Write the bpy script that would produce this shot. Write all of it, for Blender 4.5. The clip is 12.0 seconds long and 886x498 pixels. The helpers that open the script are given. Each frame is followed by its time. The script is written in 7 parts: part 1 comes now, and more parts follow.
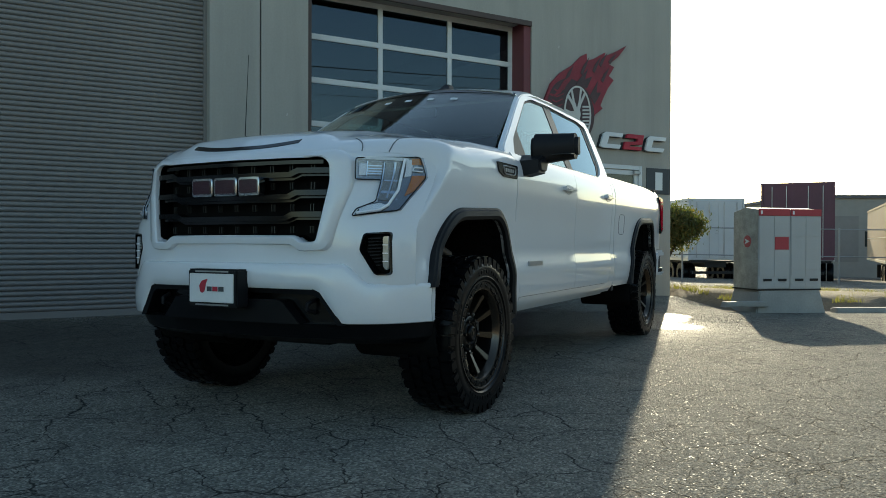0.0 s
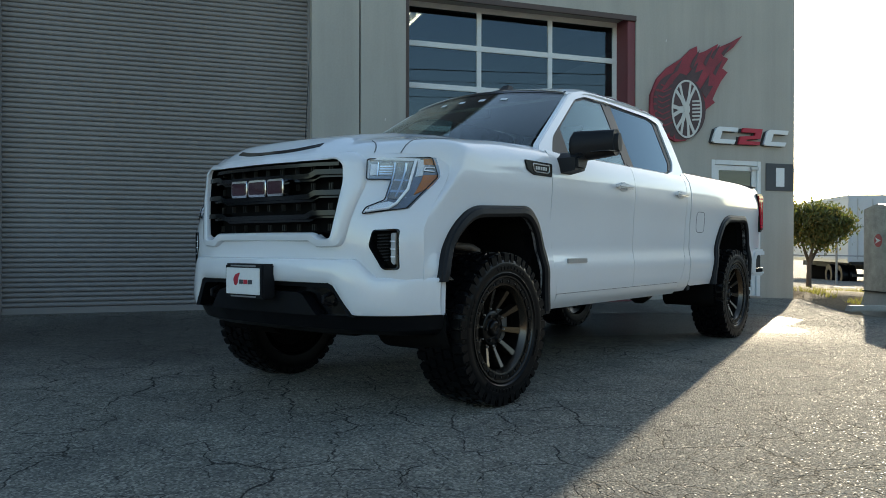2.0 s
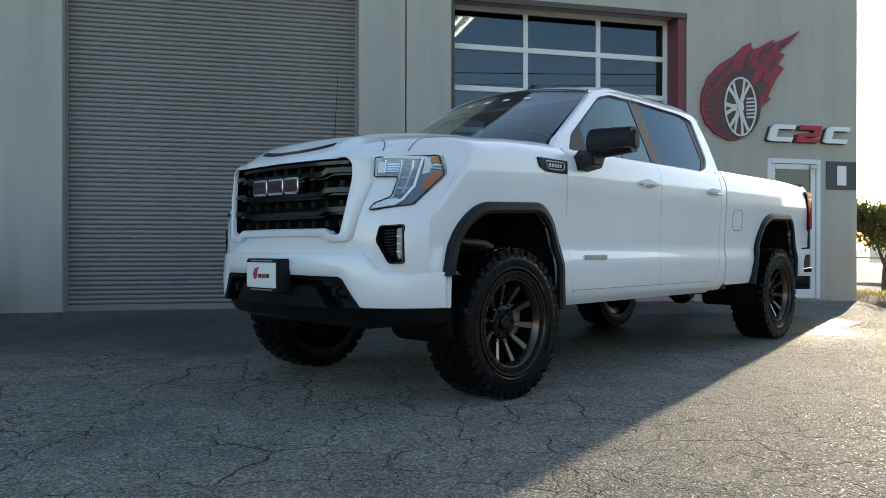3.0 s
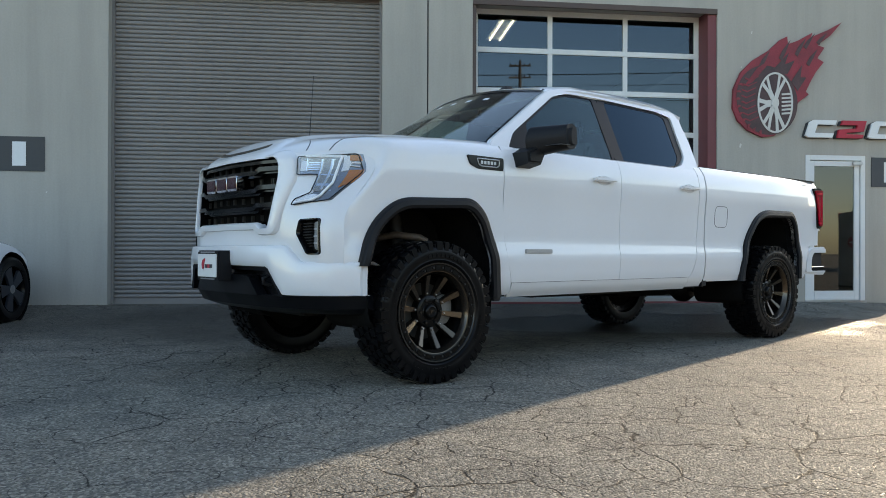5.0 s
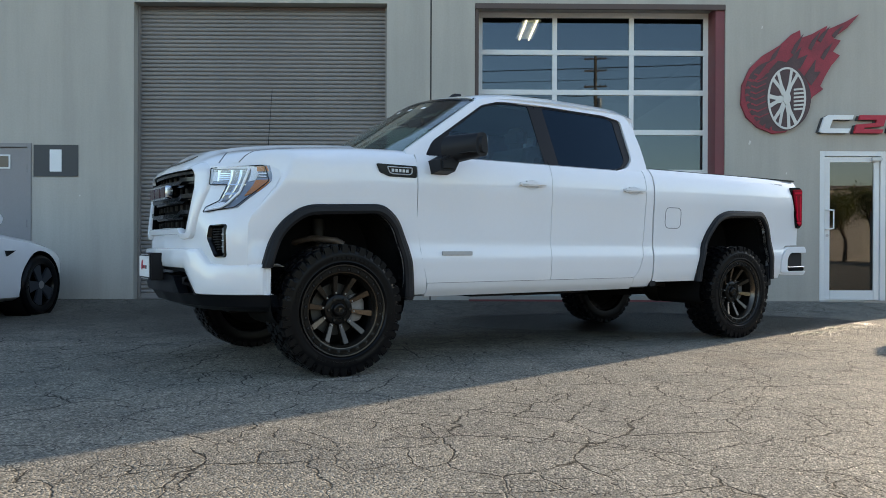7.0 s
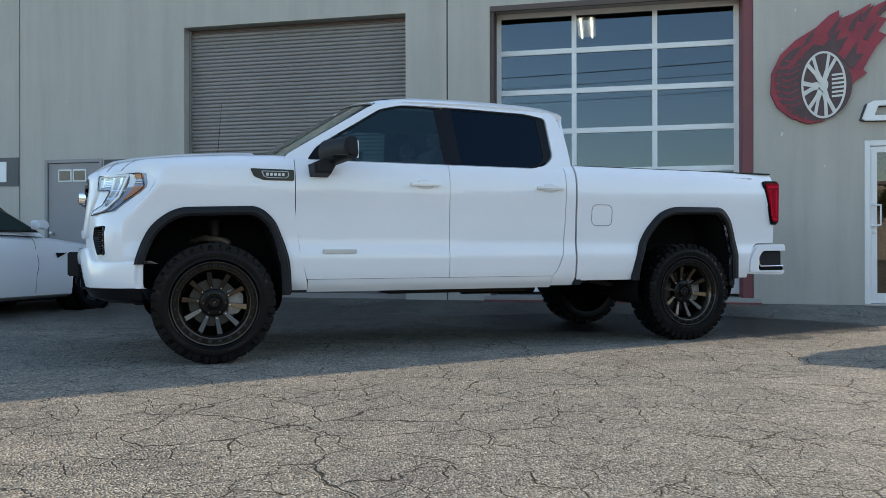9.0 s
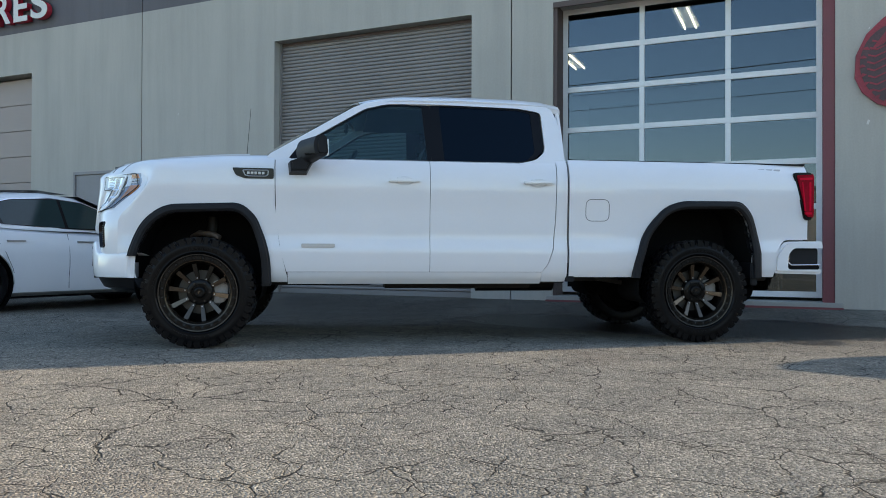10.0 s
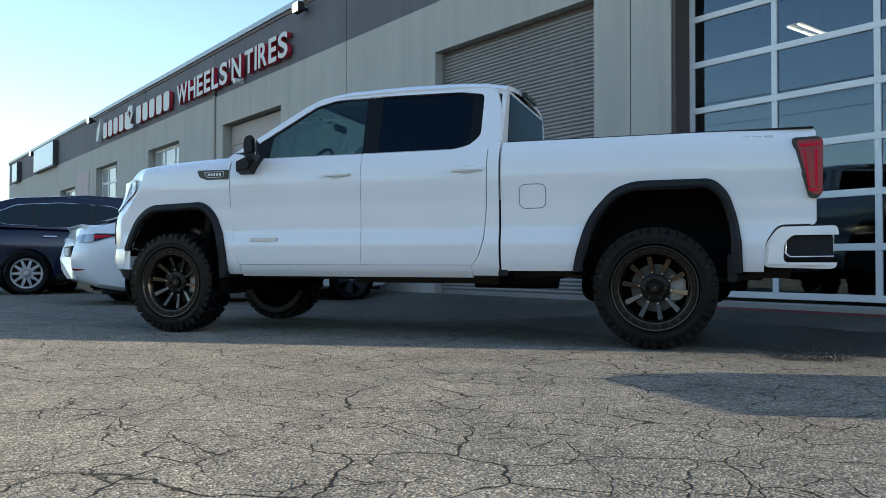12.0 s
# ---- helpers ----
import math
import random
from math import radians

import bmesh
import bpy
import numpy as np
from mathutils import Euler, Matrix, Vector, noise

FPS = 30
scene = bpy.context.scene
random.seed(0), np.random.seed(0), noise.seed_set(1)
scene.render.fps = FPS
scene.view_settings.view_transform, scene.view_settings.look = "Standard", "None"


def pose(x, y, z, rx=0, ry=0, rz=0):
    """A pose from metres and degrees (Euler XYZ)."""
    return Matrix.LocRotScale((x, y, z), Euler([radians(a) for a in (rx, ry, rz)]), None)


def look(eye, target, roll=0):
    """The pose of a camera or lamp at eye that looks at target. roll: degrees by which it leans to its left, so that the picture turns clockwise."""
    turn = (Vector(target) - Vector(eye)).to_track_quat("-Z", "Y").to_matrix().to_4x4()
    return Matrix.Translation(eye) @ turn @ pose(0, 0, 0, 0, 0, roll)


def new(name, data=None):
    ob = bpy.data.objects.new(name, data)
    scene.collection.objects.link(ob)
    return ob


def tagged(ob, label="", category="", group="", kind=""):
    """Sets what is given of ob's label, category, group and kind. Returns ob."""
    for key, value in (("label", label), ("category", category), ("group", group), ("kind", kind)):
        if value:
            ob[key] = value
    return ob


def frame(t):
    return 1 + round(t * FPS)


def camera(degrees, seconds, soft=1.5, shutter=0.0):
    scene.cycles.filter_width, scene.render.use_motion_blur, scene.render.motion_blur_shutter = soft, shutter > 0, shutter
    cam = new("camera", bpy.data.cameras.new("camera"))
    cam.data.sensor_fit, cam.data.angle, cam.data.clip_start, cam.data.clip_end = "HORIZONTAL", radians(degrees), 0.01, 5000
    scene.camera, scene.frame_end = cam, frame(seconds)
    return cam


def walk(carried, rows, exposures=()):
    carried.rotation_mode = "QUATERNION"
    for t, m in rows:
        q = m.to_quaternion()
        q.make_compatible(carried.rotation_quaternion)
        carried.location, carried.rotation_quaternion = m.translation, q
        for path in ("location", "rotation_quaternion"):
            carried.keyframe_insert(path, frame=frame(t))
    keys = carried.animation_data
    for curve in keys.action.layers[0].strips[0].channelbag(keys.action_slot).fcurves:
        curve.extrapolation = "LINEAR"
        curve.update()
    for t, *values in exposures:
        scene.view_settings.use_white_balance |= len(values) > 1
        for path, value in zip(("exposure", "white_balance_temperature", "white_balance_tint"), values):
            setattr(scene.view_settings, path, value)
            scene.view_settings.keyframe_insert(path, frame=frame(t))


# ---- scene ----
cam = camera(59.6, 12.0, soft=0.9)
# seconds, x, y, z, yaw, pitch, roll
ROWS = [
    (0, -0.057, -8.495, 0.853, -30.41, -0.41, -0.17),
    (0.5, 0.067, -8.587, 0.849, -28.24, -0.42, -0.28),
    (1, 0.206, -8.692, 0.847, -25.43, -0.42, -0.26),
    (1.5, 0.344, -8.792, 0.839, -22.51, -0.36, -0.16),
    (2, 0.470, -8.887, 0.831, -19.38, -0.33, -0.12),
    (2.5, 0.590, -8.974, 0.815, -16.54, -0.21, -0.08),
    (4.5, 1.356, -9.399, 0.723, -8.53, 0.27, -0.21),
    (5, 1.597, -9.487, 0.732, -6.97, 0.20, -0.20),
    (5.5, 1.853, -9.588, 0.747, -5.36, 0.08, -0.17),
    (6, 2.073, -9.683, 0.752, -3.96, 0.00, -0.22),
    (6.5, 2.331, -9.765, 0.763, -2.37, -0.10, -0.25),
    (7, 2.642, -9.859, 0.782, -0.47, -0.20, -0.22),
    (7.5, 3.033, -9.926, 0.772, 1.78, -0.16, -0.24),
    (9.5, 5.241, -9.788, 0.716, 17.58, 0.29, -0.01),
    (10, 5.949, -9.493, 0.674, 24.65, 0.41, -0.22),
    (10.5, 6.672, -9.106, 0.637, 32.39, 0.55, -0.07),
    (11, 7.347, -8.562, 0.600, 40.11, 0.73, 0.12),
    (11.5, 7.878, -7.977, 0.565, 46.33, 0.91, 0.10),
    (12, 8.326, -7.382, 0.550, 51.65, 1.12, -0.12),
]
walk(cam, [(t, pose(x, y, z, 90 + pitch, roll, yaw)) for t, x, y, z, yaw, pitch, roll in ROWS],
     exposures=[(0.0, 0.55, 6350, -3), (2.5, 1.1, 6420, 5), (5.5, 1.5, 6850, 10), (7.5, 1.5, 6560, 10), (9.5, 1.48, 6400, 10), (10.5, 1.45, 6330, 10), (11.5, 1.36, 6300, 9), (12.0, 1.22, 6000, 7)])

# ---- light ----
SUN_AZ, SUN_EL = 47.8, 17.0      # degrees clockwise from +y; above the horizon
world = bpy.data.worlds.new("world")
scene.world = world
world.use_nodes = True
wn, wl = world.node_tree.nodes, world.node_tree.links
sky = wn.new("ShaderNodeTexSky")
sky.sky_type, sky.sun_disc = "NISHITA", False
sky.sun_elevation, sky.sun_rotation = radians(SUN_EL), radians(SUN_AZ)
sky.air_density, sky.dust_density, sky.ozone_density = 1.0, 0.8, 1.0
wn["Background"].inputs["Strength"].default_value = 0.15
wl.new(sky.outputs["Color"], wn["Background"].inputs["Color"])
sun = new("sun", bpy.data.lights.new("sun", "SUN"))
sun.data.energy, sun.data.angle, sun.data.color = 4.9, radians(0.55), (1.0, 0.82, 0.6)
sa, se = radians(SUN_AZ), radians(SUN_EL)
toward = Vector((math.sin(sa) * math.cos(se), math.cos(sa) * math.cos(se), math.sin(se)))
sun.matrix_world = look(toward * 60, (0, 0, 0))

# ---- materials ----
def node_mat(name):
    m = bpy.data.materials.new(name)
    m.use_nodes = True
    return m, m.node_tree.nodes, m.node_tree.links, m.node_tree.nodes["Principled BSDF"]


def noise_tex(n, l, scale, detail=6, rough=0.6, vec=None):
    t = n.new("ShaderNodeTexNoise")
    t.inputs["Scale"].default_value, t.inputs["Detail"].default_value, t.inputs["Roughness"].default_value = scale, detail, rough
    if vec is not None:
        l.new(vec, t.inputs["Vector"])
    return t


def ramp(n, l, fac, stops):
    r = n.new("ShaderNodeValToRGB")
    els = r.color_ramp.elements
    els[0].position, els[0].color = stops[0][0], (*stops[0][1], 1)
    els[1].position, els[1].color = stops[-1][0], (*stops[-1][1], 1)
    for p, c in stops[1:-1]:
        e = els.new(p)
        e.color = (*c, 1)
    l.new(fac, r.inputs["Fac"])
    return r


def mixc(n, l, fac, a, b, mode="MIX"):
    m = n.new("ShaderNodeMix")
    m.data_type, m.blend_type = "RGBA", mode
    for sock, v in ((m.inputs[0], fac), (m.inputs[6], a), (m.inputs[7], b)):
        if hasattr(v, "is_linked"):
            l.new(v, sock)
        elif isinstance(v, tuple):
            sock.default_value = (*v, 1)
        else:
            sock.default_value = v
    return m.outputs[2]


def surface(name, col, rough=0.5, metal=0.0, vary=0.12, big=1.5, fine=60.0, bump=0.15, dist=0.002, coat=0.0, spec=0.5, rvary=0.15, streak=0.0):
    """A plain surface with stains at a large scale and grain at a fine one."""
    m, n, l, b = node_mat(name)
    pos = n.new("ShaderNodeTexCoord").outputs["Object"]
    a = noise_tex(n, l, big, 6, 0.6, pos)
    f = noise_tex(n, l, fine, 4, 0.6, pos)
    lo, hi = tuple(c * (1 - vary) for c in col), tuple(min(1, c * (1 + vary)) for c in col)
    c1 = ramp(n, l, a.outputs["Fac"], [(0.3, lo), (0.7, hi)]).outputs["Color"]
    c2 = ramp(n, l, f.outputs["Fac"], [(0.3, (1 - vary,) * 3), (0.7, (1.0,) * 3)]).outputs["Color"]
    c3 = mixc(n, l, 1.0, c1, c2, "MULTIPLY")
    if streak:
        mp = n.new("ShaderNodeMapping")
        mp.inputs["Scale"].default_value = (3.2, 3.2, 0.28)
        l.new(pos, mp.inputs["Vector"])
        st = ramp(n, l, noise_tex(n, l, 1.0, 7, 0.65, mp.outputs[0]).outputs["Fac"], [(0.36, (1 - streak,) * 3), (0.56, (1.0,) * 3), (0.74, (1 + streak * 0.5,) * 3)]).outputs["Color"]
        c3 = mixc(n, l, 1.0, c3, st, "MULTIPLY")
    l.new(c3, b.inputs["Base Color"])
    rr = ramp(n, l, a.outputs["Fac"], [(0.3, (max(0.02, rough - rvary * rough),) * 3), (0.7, (min(1, rough + rvary * rough),) * 3)])
    l.new(rr.outputs["Color"], b.inputs["Roughness"])
    b.inputs["Metallic"].default_value = metal
    b.inputs["Coat Weight"].default_value = coat
    b.inputs["Coat Roughness"].default_value = 0.03
    b.inputs["Specular IOR Level"].default_value = spec
    if bump:
        bp = n.new("ShaderNodeBump")
        bp.inputs["Strength"].default_value, bp.inputs["Distance"].default_value = bump, dist
        l.new(f.outputs["Fac"], bp.inputs["Height"])
        l.new(bp.outputs["Normal"], b.inputs["Normal"])
    return m


def glass_mat(name, tint, rough=0.0, ior=1.5, gloss=(1, 1, 1)):
    """Thin glazing: part clear, part tinted gloss."""
    m, n, l, b = node_mat(name)
    n.remove(b)
    out = n["Material Output"]
    tr, gl, mx = n.new("ShaderNodeBsdfTransparent"), n.new("ShaderNodeBsdfGlossy"), n.new("ShaderNodeMixShader")
    lw, pw, fr = n.new("ShaderNodeLayerWeight"), n.new("ShaderNodeMath"), n.new("ShaderNodeMapRange")
    lw.inputs["Blend"].default_value = 0.5
    pw.operation, pw.inputs[1].default_value = "POWER", 5.0
    l.new(lw.outputs["Facing"], pw.inputs[0])
    l.new(pw.outputs[0], fr.inputs[0])
    fr.inputs[3].default_value, fr.inputs[4].default_value = ((ior - 1) / (ior + 1)) ** 2, 1.0
    tr.inputs["Color"].default_value = (*tint, 1)
    gl.inputs["Roughness"].default_value, gl.inputs["Color"].default_value = rough, (*gloss, 1)
    l.new(fr.outputs[0], mx.inputs[0])
    l.new(tr.outputs[0], mx.inputs[1])
    l.new(gl.outputs[0], mx.inputs[2])
    l.new(mx.outputs[0], out.inputs["Surface"])
    return m


def leaf_mat(name, col):
    """Thin leaves that let some of the light through."""
    m, n, l, b = node_mat(name)
    pos = n.new("ShaderNodeTexCoord").outputs["Object"]
    tone = ramp(n, l, noise_tex(n, l, 3.0, 5, 0.7, pos).outputs["Fac"], [(0.3, tuple(c * 0.6 for c in col)), (0.7, tuple(c * 1.4 for c in col))]).outputs["Color"]
    l.new(tone, b.inputs["Base Color"])
    b.inputs["Roughness"].default_value = 0.6
    tr, mx = n.new("ShaderNodeBsdfTranslucent"), n.new("ShaderNodeMixShader")
    l.new(mixc(n, l, 1.0, tone, (1.5, 1.5, 0.8), "MULTIPLY"), tr.inputs["Color"])
    mx.inputs[0].default_value = 0.45
    l.new(b.outputs[0], mx.inputs[1])
    l.new(tr.outputs[0], mx.inputs[2])
    l.new(mx.outputs[0], n["Material Output"].inputs["Surface"])
    return m


def lamp_mat(name, col, strength):
    m, n, l, b = node_mat(name)
    b.inputs["Emission Color"].default_value, b.inputs["Emission Strength"].default_value = (*col, 1), strength
    b.inputs["Base Color"].default_value = (*col, 1)
    return m


PUDDLE = (6.2, -2.62, 0.0)


def asphalt_mat():
    m, n, l, b = node_mat("worn_asphalt")
    pos = n.new("ShaderNodeNewGeometry").outputs["Position"]
    big = noise_tex(n, l, 0.35, 5, 0.55, pos)
    mid = noise_tex(n, l, 2.2, 6, 0.65, pos)
    # stones of the worn surface
    v = n.new("ShaderNodeTexVoronoi")
    v.inputs["Scale"].default_value = 105
    l.new(pos, v.inputs["Vector"])
    grain = noise_tex(n, l, 110, 4, 0.7, pos)
    stone = ramp(n, l, v.outputs["Color"], [(0.15, (0.112, 0.107, 0.095)), (0.6, (0.215, 0.203, 0.176)), (0.93, (0.385, 0.361, 0.308))]).outputs["Color"]
    tone = ramp(n, l, mid.outputs["Fac"], [(0.3, (0.72, 0.72, 0.72)), (0.7, (1.15, 1.12, 1.06))]).outputs["Color"]
    col = mixc(n, l, 1.0, stone, tone, "MULTIPLY")
    rust = ramp(n, l, noise_tex(n, l, 0.8, 4, 0.5, pos).outputs["Fac"], [(0.62, (0, 0, 0)), (0.75, (1, 1, 1))]).outputs["Color"]
    col = mixc(n, l, mixc(n, l, 0.25, (0, 0, 0), rust), col, (0.16, 0.11, 0.085))
    # alligator cracks: three nets of cell edges, bent at two scales, that thin out and vanish in patches
    flat = pos
    for sc, amp in ((1.6, 0.34), (7.0, 0.075), (31.0, 0.018)):
        add = n.new("ShaderNodeVectorMath")
        add.operation = "MULTIPLY_ADD"
        l.new(noise_tex(n, l, sc, 3, 0.6, pos).outputs["Color"], add.inputs[0])
        add.inputs[1].default_value = (amp, amp, 0.0)
        l.new(flat, add.inputs[2])
        flat = add.outputs[0]
        if sc < 2:
            warp = add
    nets = []
    for sc, wd, lo, hi in ((2.3, 0.009, 0.35, 0.56), (4.9, 0.0145, 0.40, 0.58), (9.8, 0.022, 0.44, 0.60)):
        cell = n.new("ShaderNodeTexVoronoi")
        cell.feature, cell.voronoi_dimensions = "DISTANCE_TO_EDGE", "2D"
        cell.inputs["Scale"].default_value = sc
        l.new(flat, cell.inputs["Vector"])
        fade = ramp(n, l, noise_tex(n, l, 0.42 * sc, 5, 0.75, pos).outputs["Fac"], [(lo, (1, 1, 1)), (hi, (0, 0, 0))]).outputs["Color"]
        thin = n.new("ShaderNodeMath")
        thin.operation = "MULTIPLY_ADD"
        l.new(fade, thin.inputs[0])
        thin.inputs[1].default_value = wd * 2.1
        l.new(cell.outputs["Distance"], thin.inputs[2])
        nets.append(ramp(n, l, thin.outputs[0], [(0.0, (1, 1, 1)), (wd, (0.8, 0.8, 0.8)), (wd * 2.0, (0, 0, 0))]).outputs["Color"])
    crack = mixc(n, l, 1.0, mixc(n, l, 1.0, nets[0], nets[1], "LIGHTEN"), mixc(n, l, 0.6, (0, 0, 0), nets[2]), "LIGHTEN")
    col = mixc(n, l, mixc(n, l, 0.95, (0, 0, 0), crack), col, (0.014, 0.0135, 0.012))
    # damp stains near the building, with the contact shade under the truck painted in
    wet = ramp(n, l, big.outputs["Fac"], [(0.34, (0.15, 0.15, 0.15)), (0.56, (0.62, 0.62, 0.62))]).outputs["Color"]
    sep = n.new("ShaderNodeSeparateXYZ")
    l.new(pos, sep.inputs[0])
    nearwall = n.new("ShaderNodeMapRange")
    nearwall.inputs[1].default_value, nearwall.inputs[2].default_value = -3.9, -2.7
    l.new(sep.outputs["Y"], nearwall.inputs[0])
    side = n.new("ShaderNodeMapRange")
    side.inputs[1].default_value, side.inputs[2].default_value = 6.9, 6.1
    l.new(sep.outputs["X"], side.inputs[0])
    damp_shade = mixc(n, l, 1.0, mixc(n, l, 1.0, wet, nearwall.outputs[0], "MULTIPLY"), side.outputs[0], "MULTIPLY")
    # soaked ground beside the rear of the truck, and the truck's own shade painted dark
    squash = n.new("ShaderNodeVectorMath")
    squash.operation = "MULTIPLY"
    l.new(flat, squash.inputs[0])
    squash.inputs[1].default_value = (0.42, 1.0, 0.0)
    soak_shade_at = n.new("ShaderNodeVectorMath")
    soak_shade_at.operation = "DISTANCE"
    l.new(squash.outputs[0], soak_shade_at.inputs[0])
    soak_shade_at.inputs[1].default_value = (2.15, -1.55, 0.0)
    soak_shade = ramp(n, l, soak_shade_at.outputs["Value"], [(0.95, (1, 1, 1)), (1.55, (0, 0, 0))]).outputs["Color"]
    damp_shade = mixc(n, l, 1.0, damp_shade, soak_shade, "LIGHTEN")
    # a shallow wet patch at the edge of the building's shade
    off = n.new("ShaderNodeVectorMath")
    off.operation = "DISTANCE"
    l.new(warp.outputs[0], off.inputs[0])
    off.inputs[1].default_value = PUDDLE
    pool = ramp(n, l, off.outputs["Value"], [(0.2, (1, 1, 1)), (0.34, (0, 0, 0))]).outputs["Color"]
    damp_shade = mixc(n, l, 1.0, damp_shade, pool, "LIGHTEN")
    # one dark colour serves both wet asphalt and the painted shade
    col = mixc(n, l, damp_shade, col, mixc(n, l, 1.0, col, (0.085, 0.083, 0.083), "MULTIPLY"))
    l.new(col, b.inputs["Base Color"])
    rough = mixc(n, l, damp_shade, (0.85, 0.85, 0.85), (0.32, 0.32, 0.32))
    rough = mixc(n, l, pool, rough, (0.3, 0.3, 0.3))
    # single stones worn smooth, which glint against the sun
    worn = n.new("ShaderNodeTexVoronoi")
    worn.inputs["Scale"].default_value, worn.inputs["Randomness"].default_value = 92, 1.0
    l.new(pos, worn.inputs["Vector"])
    pick = n.new("ShaderNodeSeparateXYZ")
    l.new(worn.outputs["Color"], pick.inputs[0])
    top = ramp(n, l, worn.outputs["Distance"], [(0.30, (1, 1, 1)), (0.48, (0, 0, 0))]).outputs["Color"]
    shine = mixc(n, l, 1.0, ramp(n, l, pick.outputs["X"], [(0.66, (0, 0, 0)), (0.98, (1, 1, 1))]).outputs["Color"], top, "MULTIPLY")
    rough = mixc(n, l, shine, rough, (0.44, 0.44, 0.44))
    l.new(rough, b.inputs["Roughness"])
    l.new(mixc(n, l, shine, mixc(n, l, damp_shade, (0.08, 0.08, 0.08), (0.13, 0.13, 0.13)), (0.27, 0.27, 0.27)), b.inputs["Specular IOR Level"])
    b.inputs["Diffuse Roughness"].default_value = 0.5
    h = n.new("ShaderNodeMath")
    h.operation = "MULTIPLY_ADD"
    l.new(v.outputs["Distance"], h.inputs[0])
    h.inputs[1].default_value = -1.1
    l.new(grain.outputs["Fac"], h.inputs[2])
    h2 = n.new("ShaderNodeMath")
    h2.operation = "SUBTRACT"
    l.new(h.outputs[0], h2.inputs[0])
    l.new(crack, h2.inputs[1])
    bp = n.new("ShaderNodeBump")
    bp.inputs["Strength"].default_value, bp.inputs["Distance"].default_value = 0.75, 0.0075
    l.new(h2.outputs[0], bp.inputs["Height"])
    l.new(bp.outputs["Normal"], b.inputs["Normal"])
    return m


